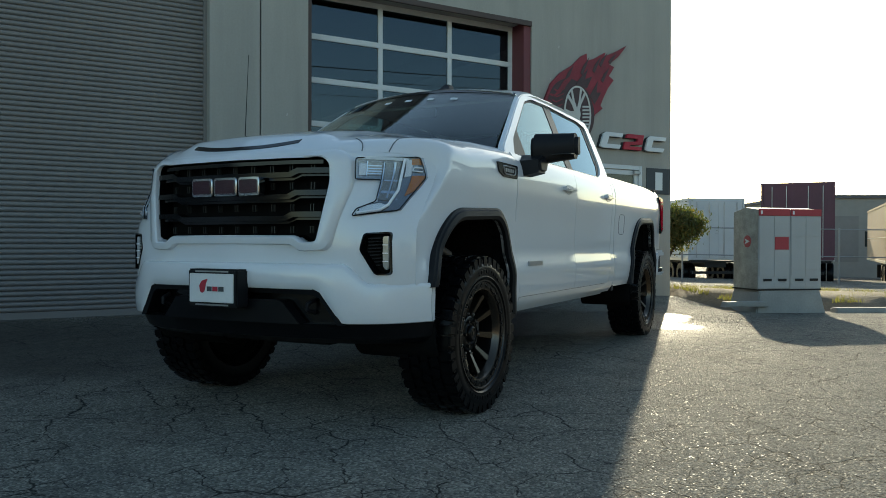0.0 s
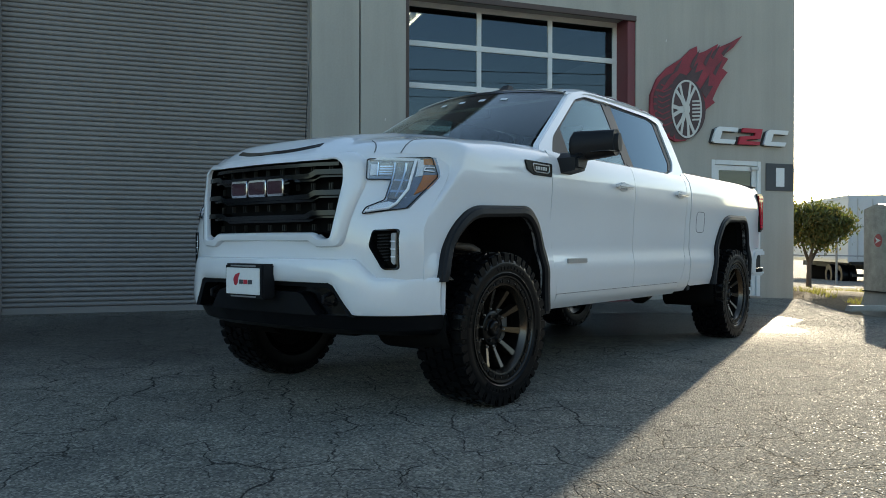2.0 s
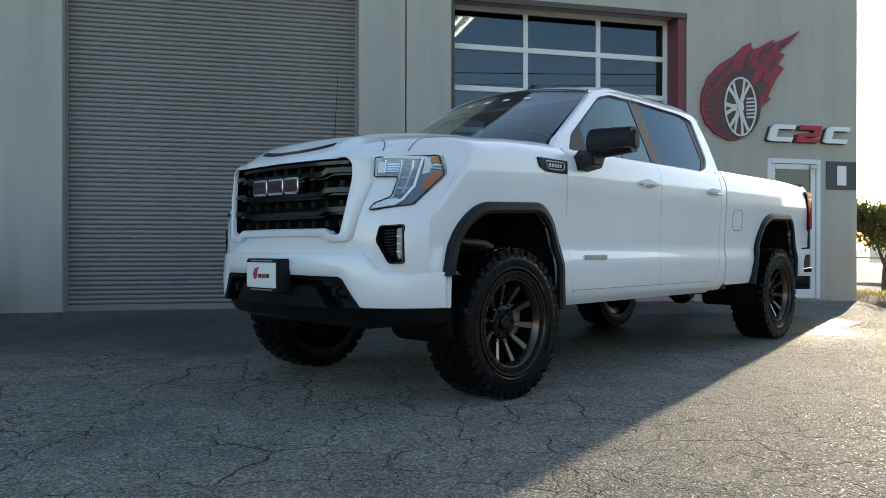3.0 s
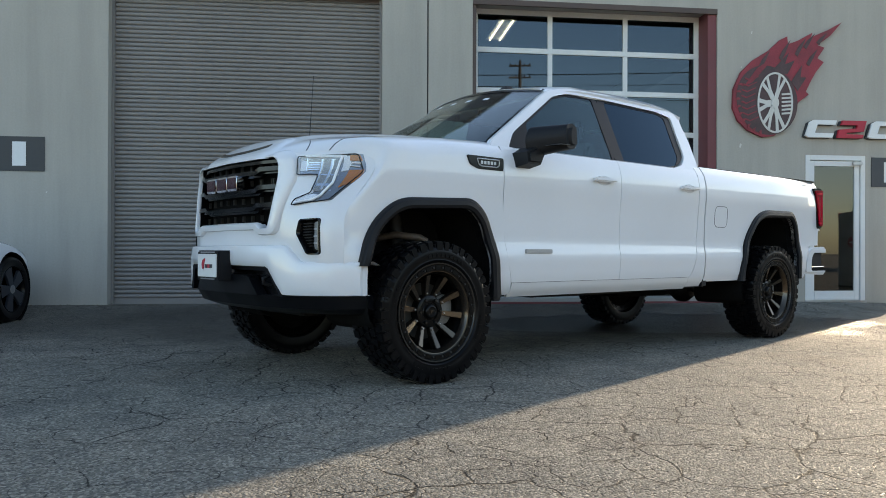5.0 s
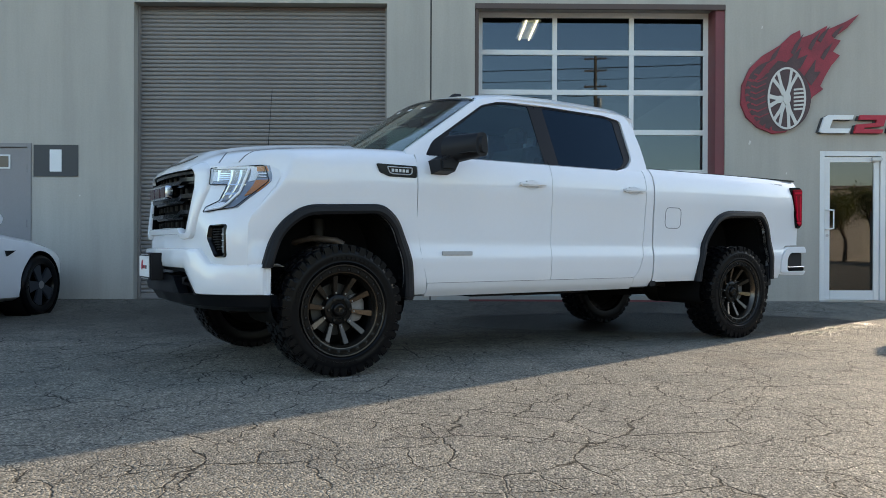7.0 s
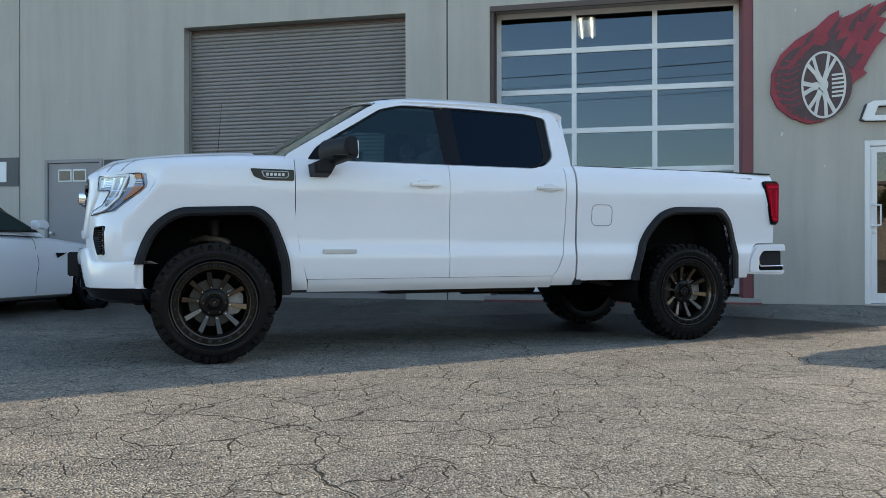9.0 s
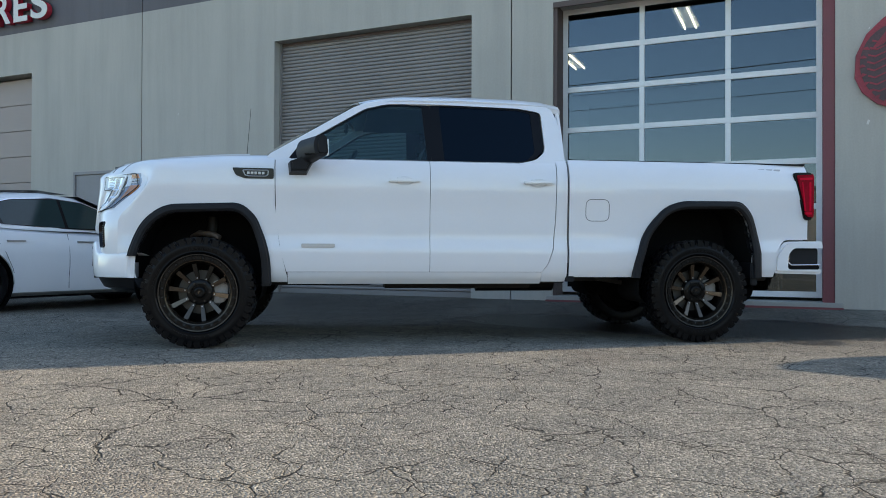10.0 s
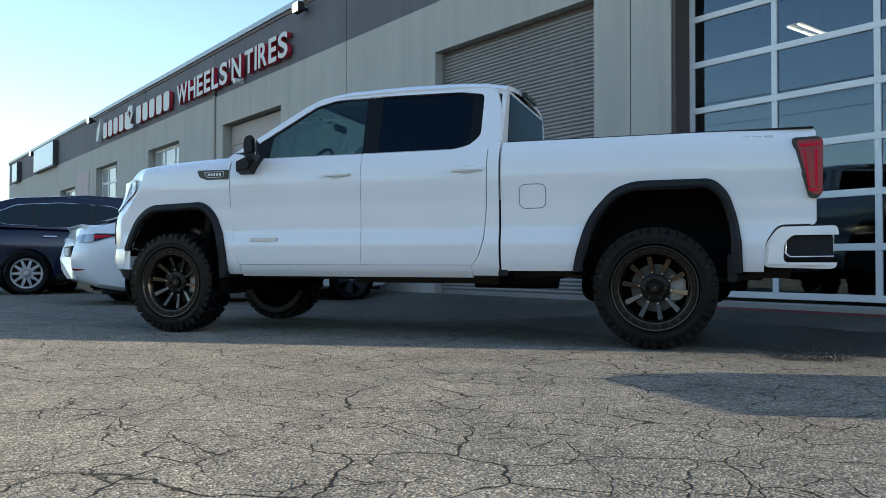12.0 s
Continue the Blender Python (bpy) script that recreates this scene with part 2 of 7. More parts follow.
M = {
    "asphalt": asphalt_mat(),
    "wall": surface("grey_wall_paint", (0.425, 0.398, 0.345), 0.8, vary=0.07, big=0.7, fine=45, bump=0.25, streak=0.10),
    "band": surface("dark_grey_band_paint", (0.118, 0.109, 0.116), 0.75, vary=0.1, big=0.8, fine=45, bump=0.25, streak=0.14),
    "joint": surface("dark_joint_sealant", (0.1, 0.095, 0.09), 0.9),
    "shutter": surface("grey_shutter_steel", (0.235, 0.215, 0.198), 0.55, vary=0.08, big=1.2, fine=80, bump=0.05),
    "panel_door": surface("taupe_panel_door", (0.33, 0.27, 0.235), 0.6, vary=0.06),
    "white_frame": surface("white_aluminium", (0.72, 0.72, 0.7), 0.45, vary=0.06),
    "red_trim": surface("dark_red_paint", (0.17, 0.045, 0.05), 0.55, vary=0.12),
    "brown": surface("dark_brown_lintel", (0.1, 0.07, 0.06), 0.7),
    "steel_door": surface("grey_steel_door", (0.25, 0.235, 0.23), 0.6, vary=0.06),
    "sign_dark": surface("charcoal_sign", (0.035, 0.038, 0.04), 0.5),
    "sign_white": surface("white_lettering", (0.75, 0.75, 0.73), 0.5, vary=0.05),
    "sign_red": surface("red_lettering", (0.42, 0.02, 0.04), 0.5, vary=0.08),
    "glass": glass_mat("door_glass", (0.42, 0.46, 0.48), 0.0, ior=1.76, gloss=(0.72, 0.86, 0.98)),
    "pane_pale": surface("milky_door_pane", (0.40, 0.41, 0.41), 0.15, vary=0.18, big=1.3, bump=0, spec=0.6),
    "cap_metal": surface("weathered_parapet_metal", (0.34, 0.37, 0.38), 0.45, metal=0.4, vary=0.15, big=0.8),
    "gravel": surface("loose_gravel", (0.20, 0.185, 0.165), 0.7, vary=0.4, big=40),
    "litter": surface("dry_dirt_litter", (0.13, 0.11, 0.08), 0.9, vary=0.4, big=20),
    "concrete": surface("old_concrete", (0.34, 0.33, 0.3), 0.85, vary=0.15, big=2, fine=50, bump=0.4),
    "interior": surface("dim_interior_paint", (0.2, 0.2, 0.2), 0.8),
    "floor_in": surface("interior_concrete", (0.16, 0.16, 0.155), 0.6),
    "tube": lamp_mat("fluorescent_tube", (1.0, 0.84, 0.55), 5.0),
    "flood": lamp_mat("floodlight_lens", (1.0, 0.93, 0.75), 4.0),
    "paint": surface("white_car_paint", (0.725, 0.73, 0.74), 0.32, vary=0.015, coat=1.0, bump=0.0, rvary=0.05),
    "black_trim": surface("black_plastic_trim", (0.009, 0.0095, 0.0115), 0.5, spec=0.22, vary=0.15, fine=200, bump=0.1),
    "gloss_black": surface("gloss_black_paint", (0.004, 0.004, 0.0045), 0.16, vary=0.1, spec=0.35, bump=0),
    "rubber": surface("tyre_rubber", (0.004, 0.004, 0.0046), 0.3, vary=0.3, fine=120, bump=0.15, spec=0.14),
    "chrome_black": surface("black_chrome", (0.05, 0.048, 0.045), 0.25, metal=0.8, vary=0.1, bump=0),
    "caliper": surface("cast_caliper_grey", (0.26, 0.25, 0.24), 0.45, metal=0.6, vary=0.2, big=20, bump=0.1),
    "bronze": surface("bronze_wheel", (0.098, 0.081, 0.064), 0.2, metal=0.9, vary=0.1, fine=150, bump=0.0),
    "black_wheel": surface("black_wheel", (0.005, 0.0047, 0.0044), 0.24, metal=0.1, vary=0.1, bump=0, spec=0.2),
    "chrome": surface("chrome", (0.75, 0.76, 0.78), 0.12, metal=1.0, vary=0.03, bump=0),
    "dark_metal": surface("dark_underbody_metal", (0.018, 0.017, 0.016), 0.6, metal=0.3, vary=0.25),
    "silver": surface("silver_metal", (0.45, 0.45, 0.46), 0.35, metal=0.9, vary=0.08),
    "tint": glass_mat("tinted_glass", (0.03, 0.045, 0.085), 0.0, ior=1.36, gloss=(0.5, 0.75, 1.0)),
    "windscreen": glass_mat("windscreen_glass", (0.75, 0.82, 0.8), 0.0, ior=1.42),
    "lens": glass_mat("clear_lens", (0.93, 0.94, 0.95), 0.02, ior=1.22),
    "amber": surface("amber_reflector", (0.52, 0.17, 0.025), 0.25, coat=1.0, bump=0),
    "red_lens": surface("red_tail_lens", (0.30, 0.0, 0.012), 0.1, vary=0.2, big=9, bump=0, spec=0.35),
    "glass_entry": glass_mat("entry_glass", (0.3, 0.31, 0.31), 0.0, ior=1.8),
    "brown_glass": surface("dark_brown_glazing", (0.05, 0.035, 0.03), 0.15, bump=0),
    "sign_grey": surface("grey_sign", (0.055, 0.058, 0.062), 0.5),
    "sign_cream": surface("cream_lettering", (0.62, 0.6, 0.55), 0.55, vary=0.06),
    "sign_pale": surface("pale_sign_face", (0.6, 0.66, 0.68), 0.3, vary=0.08),
    "banner": surface("faded_pink_banner", (0.55, 0.42, 0.40), 0.8, vary=0.15, big=1.0),
    "emblem_red": surface("weathered_red_panel", (0.30, 0.04, 0.055), 0.65, vary=0.3, big=4),
    "emblem_dark": surface("weathered_dark_panel", (0.09, 0.05, 0.05), 0.6, vary=0.3, big=6),
    "aero": surface("dark_grey_aero_cover", (0.035, 0.04, 0.05), 0.3, metal=0.3, bump=0),
    "car_glass": surface("green_tinted_car_glass", (0.018, 0.034, 0.034), 0.06, spec=0.42, bump=0, vary=0.1),
    "car_glass_dark": surface("dark_car_glass", (0.008, 0.02, 0.025), 0.06, spec=0.24, bump=0, vary=0.1),
    "navy": surface("dark_navy_car_paint", (0.005, 0.008, 0.028), 0.2, coat=0.1, vary=0.05, bump=0),
    "leaf": leaf_mat("dusty_green_leaf", (0.085, 0.10, 0.035)),
    "leaf_dry": leaf_mat("yellowing_leaf", (0.17, 0.14, 0.045)),
    "bark": surface("grey_brown_bark", (0.1, 0.075, 0.055), 0.9, vary=0.3, big=6, fine=40, bump=0.6, dist=0.01),
    "dirt": surface("dry_soil", (0.2, 0.155, 0.1), 0.95, vary=0.35, big=2.5, fine=30, bump=0.8, dist=0.02),
    "grass": leaf_mat("dry_grass", (0.2, 0.19, 0.07)),
    "mail_grey": surface("pale_grey_mailbox_paint", (0.46, 0.45, 0.43), 0.5, vary=0.06),
    "mail_side": surface("printed_mailbox_side", (0.4, 0.39, 0.34), 0.55, vary=0.35, big=5),
    "mail_red": surface("faded_red_panel", (0.4, 0.04, 0.05), 0.5, vary=0.1),
    "trailer_white": surface("white_trailer_sheet", (0.6, 0.6, 0.6), 0.5, vary=0.08, big=0.6),
    "trailer_red": surface("dull_red_container", (0.13, 0.05, 0.07), 0.6, vary=0.2, big=0.7),
    "trailer_tan": surface("tan_container", (0.33, 0.24, 0.16), 0.6, vary=0.15),
    "fence": surface("galvanised_fence", (0.3, 0.3, 0.3), 0.5, metal=0.6),
    "pole_wood": surface("weathered_pole_wood", (0.13, 0.1, 0.075), 0.9, vary=0.3, big=3, bump=0.5),
    "far_wall": surface("far_building_wall", (0.3, 0.28, 0.25), 0.8, vary=0.08),
    "tint_front": glass_mat("light_tinted_glass", (0.58, 0.70, 0.72), 0.0, ior=1.42, gloss=(0.75, 0.92, 1.0)),
    # body white made darker, so the handle cups carry their shade in the colour
    "shade_paint": surface("white_paint_shaded_cup", (0.62, 0.63, 0.64), 0.3, coat=1.0, bump=0, vary=0.02),
    "seam": surface("panel_seam", (0.13, 0.135, 0.145), 0.7),
    "liner": surface("wheel_well_liner", (0.006, 0.006, 0.006), 0.95, spec=0.1),
    "chrome_dark": surface("smoked_chrome", (0.5, 0.52, 0.55), 0.22, metal=0.9, vary=0.3, big=25, bump=0),
    "lamp_white": surface("white_light_guide", (0.85, 0.87, 0.9), 0.2, coat=1.0, bump=0, vary=0.03),
    "lamp_clear": surface("clear_fog_cell", (0.55, 0.55, 0.54), 0.12, metal=0.5, bump=0, vary=0.12, big=40),
    "red_bright": surface("bright_red_lens", (0.62, 0.004, 0.03), 0.2, bump=0, spec=0.1),
    "badge_red": surface("dark_red_badge", (0.04, 0.006, 0.016), 0.25, coat=0.3, bump=0),
    "suspension": surface("worn_suspension_steel", (0.16, 0.12, 0.09), 0.6, metal=0.5, vary=0.3),
    "lining": surface("grey_roof_lining", (0.3, 0.3, 0.29), 0.9),
    "disc": surface("dull_brake_disc", (0.06, 0.058, 0.052), 0.45, metal=0.7, vary=0.15),
    "lamp_inner": surface("warm_lamp_chamber", (0.38, 0.35, 0.31), 0.2, metal=0.75, vary=0.08, big=30, bump=0),
    "lamp_shell": surface("bright_lamp_shell", (0.30, 0.31, 0.33), 0.25, metal=0.7, vary=0.06, big=25, bump=0),
    "pillar": surface("satin_black_pillar", (0.005, 0.0055, 0.007), 0.4, spec=0.15, bump=0),
    "seat": surface("dark_cabin_trim", (0.03, 0.03, 0.03), 0.8),
}

# ---- mesh helpers ----
def add_box(bm, x0, x1, y0, y1, z0, z1, bevel=0.0):
    vs = [bm.verts.new((x, y, z)) for x in (x0, x1) for y in (y0, y1) for z in (z0, z1)]
    fs = [bm.faces.new([vs[i] for i in q]) for q in ((0, 1, 3, 2), (4, 6, 7, 5), (0, 4, 5, 1), (2, 3, 7, 6), (0, 2, 6, 4), (1, 5, 7, 3))]
    if bevel:
        bmesh.ops.bevel(bm, geom=list({e for f in fs for e in f.edges}), offset=bevel, segments=2, affect="EDGES", clamp_overlap=True)


def box_bm(x0, x1, y0, y1, z0, z1, bevel=0.0):
    bm = bmesh.new()
    add_box(bm, x0, x1, y0, y1, z0, z1, bevel)
    return bm


def add_prism(bm, outline, f0, f1, bevel=0.0):
    """outline: 2D points; f0 and f1 turn (a, b) into the 3D points of the two ends."""
    a = [bm.verts.new(f0(*p)) for p in outline]
    b = [bm.verts.new(f1(*p)) for p in outline]
    k = len(outline)
    fs = [bm.faces.new(a), bm.faces.new(b[::-1])]
    fs += [bm.faces.new((a[i], b[i], b[(i + 1) % k], a[(i + 1) % k])) for i in range(k)]
    bmesh.ops.recalc_face_normals(bm, faces=fs)
    if bevel:
        bmesh.ops.bevel(bm, geom=list(set(fs[0].edges) | set(fs[1].edges)), offset=bevel, segments=2, affect="EDGES", clamp_overlap=True)


def prism_y(outline, y0, y1, bevel=0.0):
    """A plate with an outline in x and z."""
    bm = bmesh.new()
    add_prism(bm, outline, lambda a, b: (a, y0, b), lambda a, b: (a, y1, b), bevel)
    return bm


def add_cyl(bm, p0, p1, r0, r1=None, seg=16):
    p0, p1 = Vector(p0), Vector(p1)
    d = p1 - p0
    m = Matrix.Translation((p0 + p1) / 2) @ d.to_track_quat("Z", "Y").to_matrix().to_4x4()
    bmesh.ops.create_cone(bm, cap_ends=True, segments=seg, radius1=r0, radius2=r0 if r1 is None else r1, depth=d.length, matrix=m)


def cyl_bm(p0, p1, r0, r1=None, seg=16):
    bm = bmesh.new()
    add_cyl(bm, p0, p1, r0, r1, seg)
    return bm


def shade(me, angle=35):
    for p in me.polygons:
        p.use_smooth = True
    me.set_sharp_from_angle(angle=radians(angle))


def part(name, bm, material, parent=None, label="", smooth=35, at=None):
    """Links a bmesh as one mesh object, under a thing or a part."""
    bmesh.ops.recalc_face_normals(bm, faces=bm.faces)
    me = bpy.data.meshes.new(name)
    bm.to_mesh(me)
    bm.free()
    me.materials.append(material)
    if smooth:
        shade(me, smooth)
    ob = new(name, me)
    if parent is not None:
        ob.parent = parent
    if at is not None:
        ob.matrix_basis = at
    if label:
        tagged(ob, label)
    return ob


def thing(name, m, label, category, group="", kind=""):
    ob = new(name)
    ob.matrix_basis = m
    return tagged(ob, label, category, group, kind)


def struct(name, bm, material, label, category, smooth=35):
    return tagged(part(name, bm, material, smooth=smooth), label, category, kind="structure")


def twin(ob, parent=None, m=None):
    """Another object on the same mesh."""
    o = new(ob.name.split(".")[0], ob.data)
    o.parent = parent if parent is not None else ob.parent
    if m is not None:
        o.matrix_basis = m
    return o


def grid_bm(rows, closed=False):
    """A sheet through rows of points."""
    bm = bmesh.new()
    vs = [[bm.verts.new(p) for p in r] for r in rows]
    for i in range(len(vs) - 1):
        for j in range(len(vs[0]) - (0 if closed else 1)):
            k = (j + 1) % len(vs[0])
            bm.faces.new((vs[i][j], vs[i][k], vs[i + 1][k], vs[i + 1][j]))
    return bm


def tube(name, pts, r, material, parent=None, label="", closed=False, res=3):
    cu = bpy.data.curves.new(name, "CURVE")
    cu.dimensions, cu.bevel_depth, cu.bevel_resolution = "3D", r, res
    sp = cu.splines.new("POLY")
    sp.points.add(len(pts) - 1)
    for p, q in zip(sp.points, pts):
        p.co = (*q, 1)
    sp.use_cyclic_u = closed
    tmp = bpy.data.objects.new(name, cu)
    scene.collection.objects.link(tmp)
    me = bpy.data.meshes.new_from_object(tmp.evaluated_get(bpy.context.evaluated_depsgraph_get()))
    bpy.data.objects.remove(tmp)
    me.name = name
    me.materials.clear()
    me.materials.append(material)
    shade(me, 50)
    ob = new(name, me)
    if parent is not None:
        ob.parent = parent
    if label:
        tagged(ob, label)
    return ob


def carve(ob, cutters):
    """Cuts closed shapes out of a mesh, once and for all."""
    for c in cutters:
        bmesh.ops.recalc_face_normals(c, faces=c.faces)
        me = bpy.data.meshes.new("cut")
        c.to_mesh(me)
        c.free()
        tmp = new("cut", me)
        md = ob.modifiers.new("cut", "BOOLEAN")
        md.operation, md.solver, md.object = "DIFFERENCE", "EXACT", tmp
        keep_parent = ob.parent
        ob.parent = None
        keep_basis = ob.matrix_basis.copy()
        ob.matrix_basis = Matrix()
        bpy.context.view_layer.update()
        res = bpy.data.meshes.new_from_object(ob.evaluated_get(bpy.context.evaluated_depsgraph_get()))
        ob.modifiers.clear()
        ob.data = res
        ob.parent, ob.matrix_basis = keep_parent, keep_basis
        bpy.data.objects.remove(tmp)
    shade(ob.data, 35)
    return ob

# ---- ground ----
def ground_height(x, y):
    """Flat yard that ramps up to the wall and falls away past the corner of the building."""
    s = max(0.0, (x - 9.5) * 0.84 + (y + 2.0) * 0.3)
    ramp_up = 0.095 * min(1.0, max(0.0, (y + 1.0) / 1.0)) * min(1.0, max(0.0, (10.0 - x) / 1.5))
    dip = 0.085 * min(1.0, max(0.0, (x - 7.6) / 1.4)) * min(1.0, max(0.0, (13.0 - x) / 2.5)) * min(1.0, max(0.0, (y + 5.0) / 2.5))
    return (-0.034 * s if s < 60 else -2.04) + ramp_up - dip * (1.0 - min(1.0, max(0.0, (y + 0.8) / 0.8)))


bm = bmesh.new()
xs = [-1200, -300, -80, -30] + [-20 + 1.0 * i for i in range(0, 36)] + [18, 22, 27, 33, 40, 50, 65, 90, 300, 1200]
ys = [-1200, -300, -80, -40, -25] + [-16 + 1.0 * i for i in range(0, 26)] + [13, 18, 25, 35, 50, 70, 100, 300, 1200]
gv = [[bm.verts.new((x, y, ground_height(x, y))) for y in ys] for x in xs]
for i in range(len(xs) - 1):
    for j in range(len(ys) - 1):
        bm.faces.new((gv[i][j], gv[i + 1][j], gv[i + 1][j + 1], gv[i][j + 1]))
struct("ground", bm, M["asphalt"], "worn cracked grey asphalt yard with damp stains and painted shade", "ground", smooth=60)

# ---- building ----
ROOF, BAND = 5.86, 4.65
JOINTS = [8.98, 2.56, -3.88, -10.1, -15.5, -21.3, -27.0, -32.7, -38.2]
# x0, x1, z0, z1 of the openings in the front
OPEN = [(-1.21, 2.0, 0.09, 3.87), (3.12, 6.32, 0.10, 3.85), (7.54, 8.39, 0.10, 2.02),
        (-3.45, -2.5, 0.05, 2.05), (-5.45, -4.49, 0.05, 2.07), (-9.6, -6.52, 0.04, 3.9),
        (-15.2, -12.6, 0.05, 3.92), (-21.0, -18.4, 0.05, 3.94), (-26.5, -24.0, 0.05, 3.54), (-32.3, -29.8, 0.05, 3.54)]
wall = thing("wall_north", Matrix(), "grey painted concrete panel wall of a warehouse", "wall", kind="structure")
THICK = 0.3


def holes(bm, x0, x1, z0, z1, y0, y1, opens):
    """A slab with rectangular openings, as blocks that butt together."""
    inside = [o for o in opens if o[0] < x1 and o[1] > x0]
    xs = sorted({x0, x1, *[v for o in inside for v in o[:2] if x0 < v < x1]})
    for a, b in zip(xs, xs[1:]):
        mid = (a + b) / 2
        z = z0
        for o in sorted([o for o in inside if o[0] < mid < o[1]], key=lambda o: o[2]):
            if o[2] > z:
                add_box(bm, a, b, y0, y1, z, min(o[2], z1))
            z = max(z, o[3])
        if z < z1:
            add_box(bm, a, b, y0, y1, z, z1)


for b, a in zip(JOINTS, JOINTS[1:]):
    bm = bmesh.new()
    holes(bm, a + 0.009, b - (0.009 if b < 8.9 else 0), -0.4, BAND, 0.0, THICK, OPEN)
    part("wall_panel", bm, M["wall"], wall)
    part("upper_panel", box_bm(a + 0.009, b - (0.009 if b < 8.9 else 0), 0.0, THICK, BAND, ROOF), M["band"], wall, "dark grey painted upper band")
    if a > -38:
        part("joint_filler", box_bm(a - 0.03, a + 0.03, 0.03, THICK - 0.02, -0.4, ROOF - 0.02), M["joint"], wall)
part("parapet_cap", box_bm(-38.25, 9.02, -0.05, THICK + 0.06, ROOF - 0.05, ROOF + 0.06), M["cap_metal"], wall, "weathered pale metal parapet cap")
part("parapet_drip", box_bm(-38.25, 9.0, -0.02, 0.0, ROOF - 0.13, ROOF - 0.05), M["brown"], wall, "dark drip strip under the cap")
side = thing("wall_east", Matrix(), "grey painted end wall of the warehouse", "wall", kind="structure")
part("wall_panel", box_bm(8.98 - THICK, 8.98, THICK, 22, -1.5, BAND), M["wall"], side)
part("upper_panel", box_bm(8.98 - THICK, 8.98, THICK, 22, BAND, ROOF), M["band"], side)
struct("wall_west", box_bm(-38.2, -37.9, THICK, 22, -0.4, ROOF), M["wall"], "grey painted end wall", "wall")
struct("wall_back", box_bm(-38.2, 8.98, 22, 22.3, -0.4, ROOF), M["wall"], "grey painted back wall", "wall")
struct("roof", box_bm(-37.9, 8.68, THICK, 22, 5.55, 5.7), M["concrete"], "flat roof deck", "roof")
# rooms behind the openings
struct("wall_inside", box_bm(0.0, 0.15, THICK, 14, 0.05, 5.5), M["interior"], "dim workshop partition wall", "wall")
struct("wall_inside_back", box_bm(0.15, 8.68, 13.8, 14, 0.05, 5.5), M["interior"], "dim workshop back wall", "wall")
struct("floor_inside", box_bm(-37.8, 8.68, THICK, 21.9, -0.1, 0.05), M["floor_in"], "smooth workshop concrete floor", "floor")
struct("ceiling_inside", box_bm(0.15, 8.68, THICK, 13.8, 5.2, 5.3), M["interior"], "dim workshop ceiling", "ceiling")

# ---- pickup truck: x runs to its rear from the front axle, its driver's side is -y ----
def lerp(pts, v):
    """Piecewise linear curve through (v, value) pairs."""
    if v <= pts[0][0]:
        return pts[0][1]
    for (a, p), (b, q) in zip(pts, pts[1:]):
        if v <= b:
            return p + (q - p) * (v - a) / (b - a)
    return pts[-1][1]


def ease(pts, v):
    """The same, rounded between its points."""
    return sum(lerp(pts, v + d) * w for d, w in ((-0.05, 1), (-0.025, 2), (0, 3), (0.025, 2), (0.05, 1))) / 9


SIDE = [(0.44, -0.085), (0.50, -0.03), (0.56, -0.006), (0.70, 0.008), (0.735, 0.0), (0.80, -0.012), (1.0, -0.004), (1.16, 0.012), (1.26, 0.008), (1.33, -0.012), (1.38, -0.045), (1.42, -0.085)]
PLAN = [(-0.6, 0.955), (-0.4, 0.985), (-0.1, 1.0), (3.9, 1.0), (4.4, 0.985), (4.7, 0.962)]
HOOD = [(-0.80, 1.245), (-0.70, 1.29), (-0.5, 1.335), (-0.25, 1.368), (0.1, 1.395), (0.4, 1.405)]


def side_y(x, z):
    return ease(PLAN, x) + lerp(SIDE, z)


def skin(x0, x1, z0, z1, nx=10, nz=22, depth=0.016, s=-1):
    """A body panel on the flank between two edges, which may slant with the height."""
    f0, f1 = (x0 if callable(x0) else lambda z: x0), (x1 if callable(x1) else lambda z: x1)
    outer, inner = [], []
    for j in range(nz + 1):
        z = z0 + (z1 - z0) * j / nz
        outer.append([(f0(z) + (f1(z) - f0(z)) * i / nx, s * side_y(f0(z) + (f1(z) - f0(z)) * i / nx, z), z) for i in range(nx + 1)])
        inner.append([(p[0], p[1] - s * depth, p[2]) for p in outer[-1]])
    return solid(outer, inner)


def solid(outer, inner):
    """A closed shell between two sheets of the same size."""
    bm = bmesh.new()
    a = [[bm.verts.new(p) for p in r] for r in outer]
    b = [[bm.verts.new(p) for p in r] for r in inner]
    n, m = len(a), len(a[0])
    for i in range(n - 1):
        for j in range(m - 1):
            bm.faces.new((a[i][j], a[i][j + 1], a[i + 1][j + 1], a[i + 1][j]))
            bm.faces.new((b[i][j], b[i + 1][j], b[i + 1][j + 1], b[i][j + 1]))
    for i in range(n - 1):
        bm.faces.new((a[i][0], a[i + 1][0], b[i + 1][0], b[i][0]))
        bm.faces.new((a[i][-1], b[i][-1], b[i + 1][-1], a[i + 1][-1]))
    for j in range(m - 1):
        bm.faces.new((a[0][j], b[0][j], b[0][j + 1], a[0][j + 1]))
        bm.faces.new((a[-1][j], a[-1][j + 1], b[-1][j + 1], b[-1][j]))
    bmesh.ops.recalc_face_normals(bm, faces=bm.faces)
    return bm


